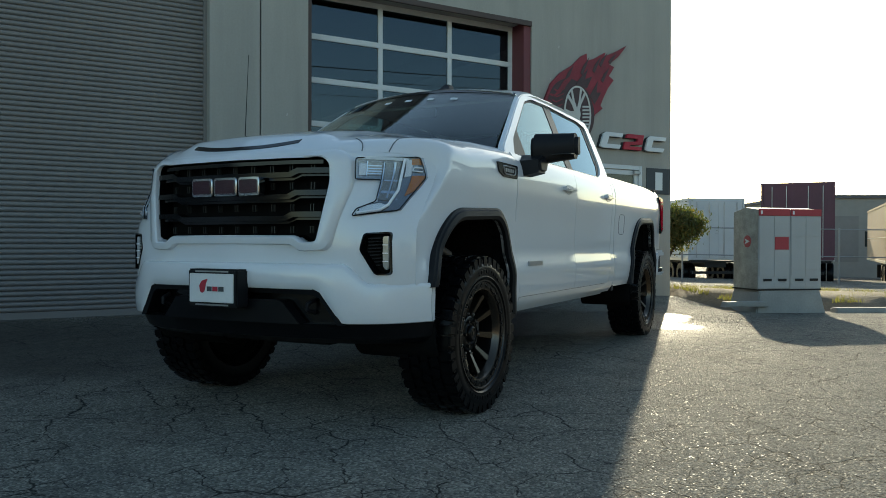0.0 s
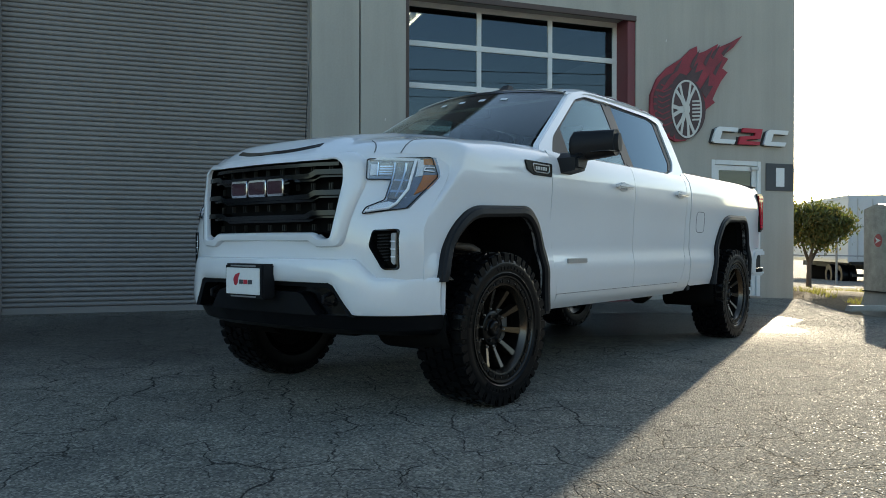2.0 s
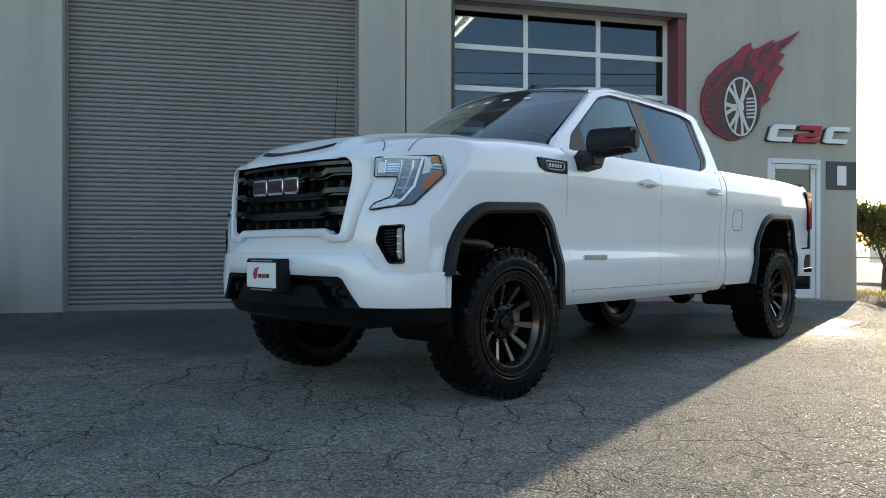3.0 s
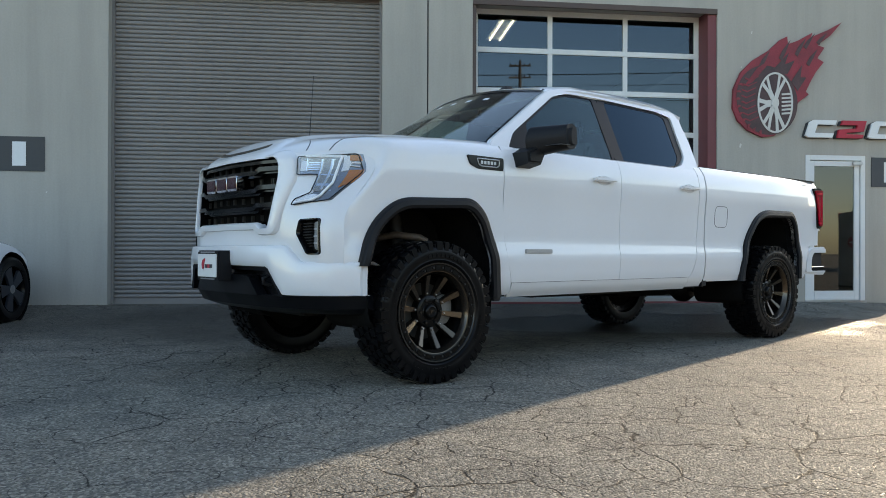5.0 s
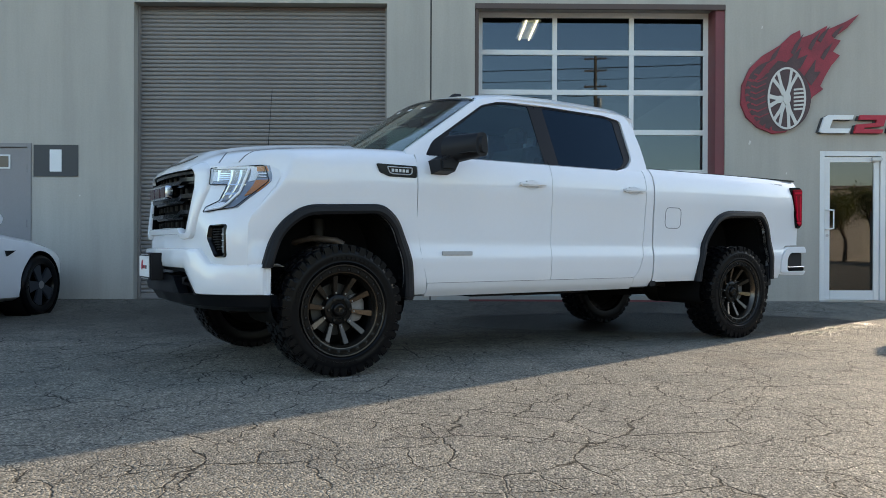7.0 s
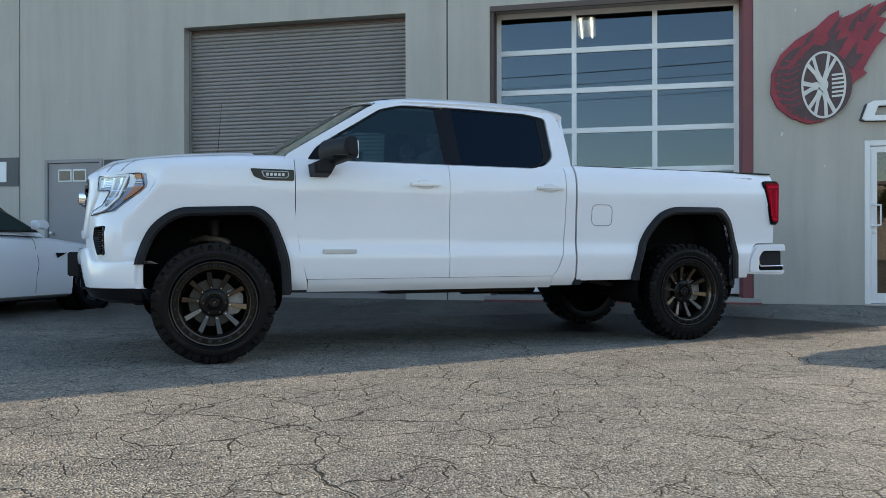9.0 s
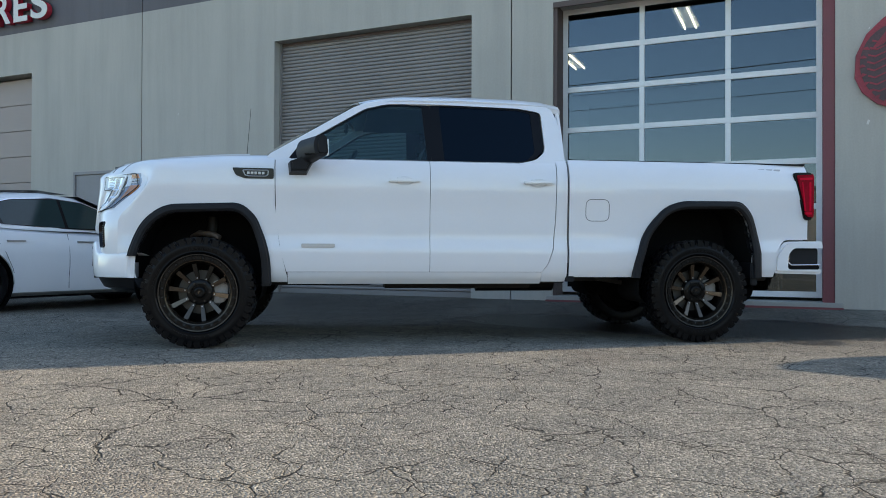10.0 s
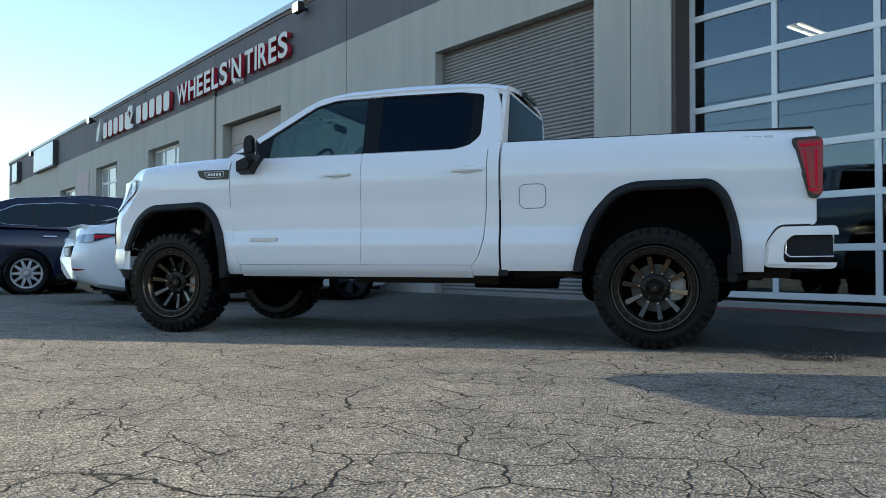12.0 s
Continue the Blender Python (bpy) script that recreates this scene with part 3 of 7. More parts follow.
def rounded(pts, r, seg=5, close=True):
    """Cuts the corners of a polygon round."""
    out = []
    k = len(pts)
    for i, p in enumerate(pts):
        p = Vector(p)
        if not close and i in (0, k - 1):
            out.append(tuple(p))
            continue
        a, b = Vector(pts[i - 1]) - p, Vector(pts[(i + 1) % k]) - p
        d = min(r, a.length * 0.45, b.length * 0.45)
        p0, p1 = p + a.normalized() * d, p + b.normalized() * d
        for j in range(seg + 1):
            t = j / seg
            out.append(tuple(p0 * (1 - t) ** 2 + p * 2 * t * (1 - t) + p1 * t * t))
    return out


ARCH_F = [(-0.455, 0.30), (-0.452, 0.66), (-0.37, 0.86), (-0.235, 0.965), (0.25, 0.985), (0.345, 0.90), (0.42, 0.68), (0.437, 0.30)]
ARCH_R = [(3.27, 0.30), (3.275, 0.55), (3.36, 0.83), (3.50, 0.99), (3.62, 1.035), (4.08, 1.045), (4.16, 0.96), (4.21, 0.78), (4.225, 0.30)]


def arch_cut(pts, y0, y1):
    return prism_y(rounded(pts, 0.16, 6), y0, y1)


def arch_trim(pts, z0, z1, s):
    """The moulding round a wheel opening."""
    inner = [p for p in rounded(pts, 0.16, 6)]
    cx = sum(p[0] for p in inner) / len(inner)
    rows_o, rows_i = [], []
    for x, z in inner:
        if z < 0.31:
            continue
        zz = max(z, z0 if x < cx else z1)
        d = Vector((x - cx, zz - 0.45)).normalized() if zz > 0.72 else Vector((math.copysign(1, x - cx), 0.0))
        prof = [(0.0, -0.085), (0.0, 0.022), (0.018, 0.034), (0.045, 0.03), (0.05, 0.022), (0.062, 0.018), (0.064, -0.012)]
        rows_o.append([(x + d.x * a, s * (side_y(x, max(0.6, zz)) + b), zz + d.y * a) for a, b in prof])
    bm = grid_bm(rows_o, closed=True)
    for r in (rows_o[0], rows_o[-1]):
        bm.faces.new([v for v in bm.verts if any((v.co - Vector(p)).length < 1e-6 for p in r)])
    return bm


def lathe(profile, seg=48):
    """A ring of (radius, y) points turned about the y axis."""
    rows = []
    for i in range(seg):
        a = 2 * math.pi * i / seg
        rows.append([(r * math.cos(a), y, r * math.sin(a)) for r, y in profile])
    rows.append(rows[0])
    bm = grid_bm(rows, closed=False)
    bmesh.ops.remove_doubles(bm, verts=bm.verts, dist=1e-5)
    return bm


def add_block(bm, mm, x0, x1, wy, lz, taper=1.0):
    """A six-sided block in the frame mm, narrower at its outer end."""
    vs = [bm.verts.new(mm @ Vector((x, y * k, z * k))) for x, k in ((x0, 1.0), (x1, taper)) for y in (-wy / 2, wy / 2) for z in (-lz / 2, lz / 2)]
    for q in ((0, 1, 3, 2), (4, 6, 7, 5), (0, 4, 5, 1), (2, 3, 7, 6), (0, 2, 6, 4), (1, 5, 7, 3)):
        bm.faces.new([vs[k] for k in q])


def truck_wheel(parent, m):
    """A deep-dish wheel with its outer face towards -y."""
    w = new("wheel")
    w.parent, w.matrix_basis = parent, m
    tagged(w, "bronze and black deep-dish wheel on knobbly off-road tyre")
    R, W = 0.400, 0.150
    tyre = lathe([(0.284, -0.126), (0.288, -0.140), (0.300, -0.151), (0.304, -0.155), (0.310, -0.153), (0.325, -0.157), (0.350, -0.159), (0.372, -0.154), (R - 0.014, -W + 0.008), (R - 0.003, -W + 0.03), (R + 0.001, 0),
                  (R - 0.003, 0.13), (R - 0.014, 0.158), (0.372, 0.168), (0.34, 0.172), (0.29, 0.162), (0.278, 0.13)], 72)
    part("tyre", tyre, M["rubber"], w)
    lugs = bmesh.new()
    n = 40
    turn = lambda a: pose(0, 0, 0, 0, -math.degrees(a), 0)
    for i in range(n):
        flip_i = 1 if i % 2 else -1
        for row, (yc, wy, ln, off, h) in enumerate(((-0.119, 0.058, 0.050, 0, 0.017), (-0.056, 0.056, 0.049, 0.5, 0.020), (0.004, 0.05, 0.046, 0.0, 0.020), (0.064, 0.056, 0.049, 0.5, 0.020), (0.128, 0.058, 0.050, 0, 0.017))):
            a = 2 * math.pi * (i + off + 0.06 * flip_i) / n
            add_block(lugs, turn(a) @ pose(R - 0.006, yc, 0, (14 if row in (1, 3) else -9 if row == 2 else 3) * flip_i, 0, 0), -0.006, h, wy, ln, 0.88)
        for yf in (-W + 0.002, 0.158):
            ln = 0.058 if i % 2 else 0.036
            add_block(lugs, turn(2 * math.pi * (i + 0.06 * flip_i) / n) @ pose(R - 0.008 - ln / 2, yf, 0), -ln / 2, ln / 2 + 0.016, 0.018, 0.034 if i % 2 else 0.044, 0.92)
            add_block(lugs, turn(2 * math.pi * (i + 0.5) / n) @ pose(R - 0.02, yf, 0), -0.012, 0.012, 0.012, 0.008)
    tread = part("tread", lugs, M["rubber"], w, smooth=0)
    tagged(tread, "deep rubber tread lugs", kind="stuff")
    # raised writing on the sidewall, as plain bars
    wr = bmesh.new()
    for base, count in ((58, 9), (150, 5), (238, 9), (330, 5)):
        for k in range(count):
            add_block(wr, turn(radians(base + k * 5.6)) @ pose(0.330, -0.1585, 0), -0.009, 0.009, 0.004, 0.022)
    tagged(part("sidewall_mark", wr, M["rubber"], w, smooth=0), kind="stuff")
    part("rim_barrel", lathe([(0.284, -0.128), (0.276, -0.142), (0.270, -0.142), (0.236, -0.130), (0.224, -0.100), (0.222, 0.1), (0.274, 0.128), (0.28, 0.12), (0.25, 0.09)], 60), M["black_wheel"], w)
    part("rim_flange", lathe([(0.274, -0.141), (0.279, -0.150), (0.287, -0.151), (0.290, -0.143), (0.288, -0.130), (0.276, -0.130)], 72), M["chrome_black"], w, "black outer rim flange")
    part("lock_ring", lathe([(0.238, -0.131), (0.240, -0.139), (0.246, -0.141), (0.268, -0.143), (0.273, -0.140), (0.273, -0.130)], 72), M["black_wheel"], w, "black bead lock ring")
    part("rim_lip", lathe([(0.219, -0.097), (0.222, -0.106), (0.231, -0.128), (0.236, -0.137), (0.240, -0.138), (0.241, -0.130), (0.228, -0.098)], 72), M["bronze"], w, "bronze inner lip")
    tab = bmesh.new()
    add_block(tab, pose(0.258, -0.143, 0, 0, 0, 90), -0.0035, 0.0035, 0.024, 0.040, 0.9)
    tab_ob = part("ring_tab", tab, M["black_wheel"], w, smooth=0)
    bolt = part("ring_bolt", cyl_bm((0.258, -0.138, 0), (0.258, -0.148, 0), 0.0055, seg=8), M["dark_metal"], w, at=pose(0, 0, 0, 0, 7.5, 0))
    for i in range(1, 24):
        twin(tab_ob, w, pose(0, 0, 0, 0, 15 * i, 0))
        twin(bolt, w, pose(0, 0, 0, 0, 15 * i + 7.5, 0))
    # ten wedge spokes running in to a sunken hub
    sink = lambda a: -0.046 - 0.058 * max(0.0, (a - 0.07) / 0.15) ** 1.25
    spoke = bmesh.new()
    out = [(0.066, 0.009), (0.11, 0.0115), (0.16, 0.0145), (0.20, 0.0165), (0.212, 0.0165), (0.217, 0.0135), (0.217, -0.0135), (0.212, -0.0165), (0.20, -0.0165), (0.16, -0.0145), (0.11, -0.0115), (0.066, -0.009)]
    add_prism(spoke, out, lambda a, b: (a, sink(a), b), lambda a, b: (a, sink(a) * 0.55 + 0.012, b * 1.25), 0.0025)
    first = part("spoke", spoke, M["bronze"], w, "bronze wedge spoke", at=pose(0, 0, 0, 0, 8, 0))
    nail = part("spoke_bolt", cyl_bm((0.108, -0.05, 0), (0.108, -0.066, 0), 0.0045, seg=8), M["silver"], w, at=pose(0, 0, 0, 0, 8, 0))
    for i in range(1, 10):
        twin(first, w, pose(0, 0, 0, 0, 8 + 36 * i, 0))
        twin(nail, w, pose(0, 0, 0, 0, 8 + 36 * i, 0))
    part("hub", lathe([(0.0, -0.062), (0.046, -0.062), (0.050, -0.058), (0.056, -0.058), (0.060, -0.064), (0.086, -0.064), (0.093, -0.060), (0.097, -0.050), (0.097, 0.0), (0.0, 0.0)], 40), M["black_wheel"], w, "black hub")
    part("hub_cap", lathe([(0.0, -0.081), (0.024, -0.082), (0.027, -0.085), (0.033, -0.085), (0.039, -0.081), (0.043, -0.072), (0.044, -0.055)], 36), M["black_wheel"], w, "black centre cap")
    nut = part("lug_nut", cyl_bm((0.074, -0.06, 0), (0.074, -0.078, 0), 0.0105, 0.008, seg=6), M["chrome_black"], w)
    for i in range(1, 6):
        twin(nut, w, pose(0, 0, 0, 0, 60 * i, 0))
    part("cap_badge", prism_y([(-0.010, -0.010), (-0.006, 0.011), (0.012, 0.011), (0.008, 0.003), (0.0, 0.002), (-0.003, -0.010)], -0.0845, -0.080), M["bronze"], w)
    part("brake_disc", lathe([(0.06, 0.0), (0.165, 0.0), (0.165, 0.025), (0.06, 0.025)], 40), M["disc"], w, "dull steel brake disc")
    part("caliper", prism_y(rounded([(0.095, -0.085), (0.165, -0.08), (0.20, -0.03), (0.20, 0.05), (0.15, 0.095), (0.09, 0.08), (0.105, 0.0)], 0.015, 3), -0.022, 0.06, 0.008), M["caliper"], w, "grey cast brake caliper")
    part("wheel_back", lathe([(0.0, 0.09), (0.245, 0.09)], 40), M["liner"], w)
    return w


NOSE_LOW = [(0, -0.835), (0.5, -0.815), (0.69, -0.77), (0.80, -0.733), (0.88, -0.697), (0.925, -0.645), (0.96, -0.575), (0.985, -0.51), (1.0, -0.45)]
NOSE_HIGH = [(0, -0.85), (0.40, -0.825), (0.58, -0.775), (0.68, -0.72), (0.78, -0.64), (0.85, -0.55), (0.90, -0.455), (0.93, -0.40), (0.97, -0.355)]
BUMPER = [(0, -0.885), (0.4, -0.867), (0.62, -0.828), (0.73, -0.787), (0.82, -0.737), (0.89, -0.68), (0.94, -0.61), (0.975, -0.55), (0.99, -0.51), (1.0, -0.455)]


def fascia_x(y, z=1.262):
    """The nose in plan: square at the fog lamps, swept back at the bonnet's edge."""
    w = min(1.0, max(0.0, (z - 0.88) / 0.34))
    w = w * w * (3 - 2 * w)
    return ease(NOSE_LOW, abs(y)) * (1 - w) + ease(NOSE_HIGH, abs(y)) * w


def bumper_x(y, z=0.6):
    return ease(BUMPER, abs(y))


NOSE_W, NOSE_TOP = 0.955, 1.262


def bonnet_z(x, edge):
    """Height of the bonnet at x, rolling down to the nose at its front edge."""
    return ease(HOOD, x) - (ease(HOOD, edge) - NOSE_TOP) * max(0.0, 1 - (x - edge) / 0.11) ** 2.2


def prism_x(outline, x0, x1, bevel=0.0):
    bm = bmesh.new()
    add_prism(bm, outline, lambda a, b: (x0, a, b), lambda a, b: (x1, a, b), bevel)
    return bm


def wrap_plate(outline, proud, thick, fx=fascia_x, n=14):
    """A plate on the curved nose: a y-z outline cut into strips and bent to the nose's plan."""
    ys = [p[0] for p in outline]
    lo, hi = min(ys), max(ys)
    bm = prism_x(outline, -2, 2)
    for i in range(1, n):
        y = lo + (hi - lo) * i / n
        bmesh.ops.bisect_plane(bm, geom=list(bm.verts) + list(bm.edges) + list(bm.faces), plane_co=(0, y, 0), plane_no=(0, 1, 0))
    zs = [p[1] for p in outline]
    nz = int((max(zs) - min(zs)) / 0.025)
    for i in range(1, nz):
        z = min(zs) + (max(zs) - min(zs)) * i / nz
        bmesh.ops.bisect_plane(bm, geom=list(bm.verts) + list(bm.edges) + list(bm.faces), plane_co=(0, 0, z), plane_no=(0, 0, 1))
    for v in bm.verts:
        v.co.x = fx(v.co.y, v.co.z) - proud + (thick if v.co.x > 0 else 0)
    return bm


def flip(pts):
    return [(-y, z) for y, z in pts]


def build_truck(m):
    t = thing("pickup_truck", m, "white lifted crew cab pickup truck parked on cracked asphalt", "truck")
    P, B = M["paint"], M["black_trim"]
    # dark inner shells, seen in the seams and wheel wells
    core = bmesh.new()
    add_prism(core, [(0.44, 0.46), (0.44, 1.35), (2.69, 1.35), (2.69, 0.46)], lambda a, b: (a, -(side_y(a, b) - 0.022), b), lambda a, b: (a, side_y(a, b) - 0.022, b))
    inner = part("inner_shell", core, M["seat"], t, "dark inner body")
    carve(inner, [box_bm(0.62, 2.62, -0.88, 0.88, 0.62, 1.6)])
    eng = part("engine_bay", box_bm(-0.62, 0.44, -0.46, 0.46, 0.55, 1.2), M["dark_metal"], t, "dark engine bay block")
    fog_holes = []
    for s in (-1, 1):
        # fender, from the sill up over the shoulder to the bonnet's edge
        rows_o, rows_i = [], []
        slope = lambda z: lerp([(0.5, 0.612), (0.7, 0.555), (0.95, 0.523), (1.4, 0.516)], z)
        for k in range(37):
            u = k / 36
            a = max(0.0, (u - 0.72) / 0.28)
            zn = 0.47 + 0.95 * u
            yf = NOSE_W + (0.80 - NOSE_W) * a ** 1.7
            xs = fascia_x(yf, 0.47 + 0.735 * min(1.0, u / 0.72) + 0.06 * a) + 0.03 * a
            ro = []
            for i in range(31):
                x = xs + (slope(zn) - 0.008 - xs) * (i / 30) ** 1.25
                ze = bonnet_z(x, xs)
                sh = ze - lerp([(-0.45, 0.06), (-0.1, 0.125)], x)
                if a <= 0:
                    z = 0.47 + (sh - 0.47) * u / 0.72
                    y = ease(PLAN, x) + lerp(SIDE, min(z, 1.24))
                else:
                    y0 = ease(PLAN, x) + lerp(SIDE, min(sh, 1.24))
                    y = 0.80 + (y0 - 0.80) * (1 - a ** 1.7)
                    z = sh + (ze - sh) * math.sin(a * math.pi / 2) ** 0.85
                near = max(0.0, 1 - (x - xs) / 0.07)
                y += (yf - y) * near ** 2
                ro.append((x, s * y, z))
            rows_o.append(ro)
            rows_i.append([(p[0], p[1] - s * 0.016 * (1 - 0.6 * a), p[2] - 0.016 * a) for p in ro])
        fender = part("fender", solid(rows_o, rows_i), P, t)
        carve(fender, [arch_cut(ARCH_F, -1.4, 1.4), box_bm(-1.0, -0.44, -1.4, 1.4, 0.2, 0.66)])
        part("front_door", skin(slope, 1.643, 0.545, 1.372, 12, 26, s=s), P, t)
        back = lambda z: lerp([(0.545, 2.50), (0.60, 2.545), (0.72, 2.585), (0.95, 2.605), (1.4, 2.612)], z)
        bedge = lambda z: lerp([(0.545, 1.647), (1.4, 1.647)], z)
        part("rear_door", skin(bedge, back, 0.545, 1.372, 12, 26, s=s), P, t)
        part("cab_corner", skin(lambda z: back(z) + 0.006 if z > 0.56 else 2.5, 2.698, 0.47, 1.40, 5, 26, s=s), P, t)
        part("rocker", skin(0.6065, 2.4975, 0.455, 0.5425, 14, 5, 0.03, s=s), P, t)
        bed = part("bed_side", skin(2.714, 4.70, 0.505, 1.405, 34, 26, 0.03, s=s), P, t)
        carve(bed, [arch_cut(ARCH_R, -1.4, 1.4), prism_y(rounded([(4.395, 0.3), (4.412, 0.69), (4.485, 0.80), (4.9, 0.808), (4.9, 0.3)], 0.04, 5), -1.4, 1.4)])
        part("bed_rail", box_bm(2.73, 4.70, min(s * 0.86, s * 0.925), max(s * 0.86, s * 0.925), 1.40, 1.412, 0.005), B, t, "black bed rail cap")
        part("bed_inner_wall", box_bm(2.73, 4.66, min(s * 0.80, s * 0.83), max(s * 0.80, s * 0.83), 1.07, 1.40), B, t)
        part("arch_trim", arch_trim(ARCH_F, 0.655, 0.46, s), B, t, "black plastic wheel arch trim")
        part("arch_trim", arch_trim(ARCH_R, 0.50, 0.50, s), B, t, "black plastic wheel arch trim")
        # wheel well liners
        for pts in (ARCH_F, ARCH_R):
            ring = [p for p in rounded(pts, 0.16, 6)]
            part("wheel_liner", grid_bm([[(x, s * y, z) for x, z in ring] for y in (0.993, 0.5)]), M["liner"], t)
            part("liner_wall", prism_y(ring, min(s * 0.50, s * 0.48), max(s * 0.50, s * 0.48)), M["liner"], t)
        part("mud_guard", box_bm(0.425, 0.485, min(s * 0.80, s * 1.02), max(s * 0.80, s * 1.02), 0.44, 0.52, 0.006), B, t)
        part("mud_guard", box_bm(4.19, 4.25, min(s * 0.80, s * 1.0), max(s * 0.80, s * 1.0), 0.44, 0.62, 0.008), B, t)
        part("bed_bracket", box_bm(2.69, 2.76, min(s * 0.9, s * 0.975), max(s * 0.9, s * 0.975), 0.47, 0.53, 0.005), B, t)
        # greenhouse side
        gy = lambda z: 0.955 - (z - 1.36) * 0.44
        outer = rounded([(0.44, 1.36), (0.47, 1.405), (1.12, 1.815), (1.34, 1.868), (1.8, 1.882), (2.4, 1.872), (2.63, 1.84), (2.69, 1.62), (2.695, 1.36)], 0.07, 5)
        fr = bmesh.new()
        add_prism(fr, outer, lambda a, b: (a, s * gy(b), b), lambda a, b: (a, s * (gy(b) - 0.045), b), 0.006)
        frame_ob = part("cab_frame", fr, P, t)
        win_f = rounded([(0.60, 1.372), (0.68, 1.47), (1.17, 1.775), (1.34, 1.818), (1.66, 1.826), (1.66, 1.372)], 0.035, 4)
        win_r = rounded([(1.66, 1.372), (1.66, 1.826), (2.36, 1.812), (2.53, 1.785), (2.535, 1.475), (2.46, 1.41), (2.32, 1.372)], 0.03, 4)
        hole = rounded([(0.60, 1.365), (0.68, 1.475), (1.17, 1.782), (1.34, 1.825), (1.66, 1.833), (2.36, 1.82), (2.54, 1.79), (2.545, 1.47), (2.47, 1.40), (2.32, 1.365)], 0.035, 4)
        carve(frame_ob, [prism_y(hole, -1.2 if s < 0 else 0.5, -0.5 if s < 0 else 1.2)])
        slab = lambda pts, d0, d1: (lambda bmx: (add_prism(bmx, pts, lambda a, b: (a, s * (gy(b) - d0), b), lambda a, b: (a, s * (gy(b) - d1), b)), bmx)[1])(bmesh.new())
        glass_f = part("side_window", slab(rounded([(0.83, 1.375), (0.83, 1.545), (1.18, 1.767), (1.34, 1.808), (1.60, 1.816), (1.63, 1.375)], 0.02, 3), 0.016, 0.02), M["tint_front"], t, "lightly tinted door glass")
        glass_r = part("side_window", slab(rounded([(1.76, 1.375), (1.735, 1.815), (2.36, 1.803), (2.455, 1.78), (2.465, 1.46), (2.40, 1.395), (2.30, 1.375)], 0.02, 3), 0.016, 0.02), M["tint"], t, "dark tinted rear door glass")
        # black surround: everything in the hole that is no glass
        sur = part("window_surround", slab(win_f, 0.012, 0.022), M["pillar"], t, "black window surround")
        carve(sur, [prism_y(rounded([(0.83, 1.375), (0.83, 1.545), (1.18, 1.767), (1.34, 1.808), (1.60, 1.816), (1.63, 1.375)], 0.02, 3), -1.2 if s < 0 else 0.5, -0.5 if s < 0 else 1.2)])
        sur = part("window_surround", slab(win_r, 0.012, 0.022), M["pillar"], t, "black window surround")
        carve(sur, [prism_y(rounded([(1.76, 1.375), (1.735, 1.815), (2.36, 1.803), (2.455, 1.78), (2.465, 1.46), (2.40, 1.395), (2.30, 1.375)], 0.02, 3), -1.2 if s < 0 else 0.5, -0.5 if s < 0 else 1.2)])
        part("belt_seal", box_bm(0.62, 2.34, min(s * 0.945, s * 0.963), max(s * 0.945, s * 0.963), 1.358, 1.374, 0.004), M["gloss_black"], t)
        # handles in their cups
        for xh in (1.452, 2.47):
            h = bmesh.new()
            add_box(h, xh - 0.115, xh + 0.115, min(s * 1.028, s * 1.05), max(s * 1.028, s * 1.05), 1.205, 1.232, 0.009)
            add_box(h, xh - 0.055, xh + 0.055, min(s * 1.0, s * 1.03), max(s * 1.0, s * 1.03), 1.232, 1.242, 0.003)
            for e in (-0.1, 0.1):
                add_box(h, xh + e - 0.014, xh + e + 0.014, min(s * 0.99, s * 1.04), max(s * 0.99, s * 1.04), 1.208, 1.229, 0.003)
            part("door_handle", h, P, t)
            cup = lathe([(0.0, 0.004), (0.035, 0.004), (0.052, 0.0), (0.06, -0.002)], 20)
            part("handle_cup", cup, M["shade_paint"], t, at=pose(xh + 0.0, s * 1.012, 1.216, 0, 0, 0 if s < 0 else 180) @ Matrix.Diagonal((1.2, 1, 0.55, 1)))
        part("side_badge", box_bm(0.705, 0.945, min(s * 1.0, s * 1.014), max(s * 1.0, s * 1.014), 0.722, 0.75, 0.003), M["silver"], t, "narrow silver badge strip")
        # vent at the fender's end
        vent = rounded([(0.215, 1.292), (0.24, 1.238), (0.305, 1.215), (0.507, 1.215), (0.507, 1.29)], 0.012, 3)
        part("fender_vent", prism_y(vent, min(s * 0.995, s * 1.018), max(s * 0.995, s * 1.018), 0.003), M["gloss_black"], t, "black fender vent with silver edge")
        loop = [(x, s * 1.02, z) for x, z in rounded([(0.29, 1.275), (0.305, 1.24), (0.33, 1.232), (0.45, 1.232), (0.468, 1.243), (0.468, 1.275)], 0.008, 3)]
        tube("vent_edge", loop, 0.004, M["silver"], t, closed=True)
        bars = bmesh.new()
        for k in range(5):
            add_box(bars, 0.32 + k * 0.026, 0.338 + k * 0.026, min(s * 1.017, s * 1.021), max(s * 1.017, s * 1.021), 1.245, 1.264)
        part("vent_mark", bars, M["silver"], t)
        # mirror
        mir = new("mirror")
        mir.parent = t
        tagged(mir, "black door mirror")
        hb = bmesh.new()
        head = rounded([(0.695, 1.325), (0.67, 1.43), (0.70, 1.508), (0.80, 1.512), (0.815, 1.36), (0.79, 1.325)], 0.045, 6)
        add_prism(hb, head, lambda a, b: (a - 0.02, s * 1.03, (b - 1.42) * 0.98 + 1.41), lambda a, b: (a * 0.7 + 0.335, s * 1.30, (b - 1.42) * 0.80 + 1.435), 0.028)
        part("mirror_head", hb, B, mir)
        arm = bmesh.new()
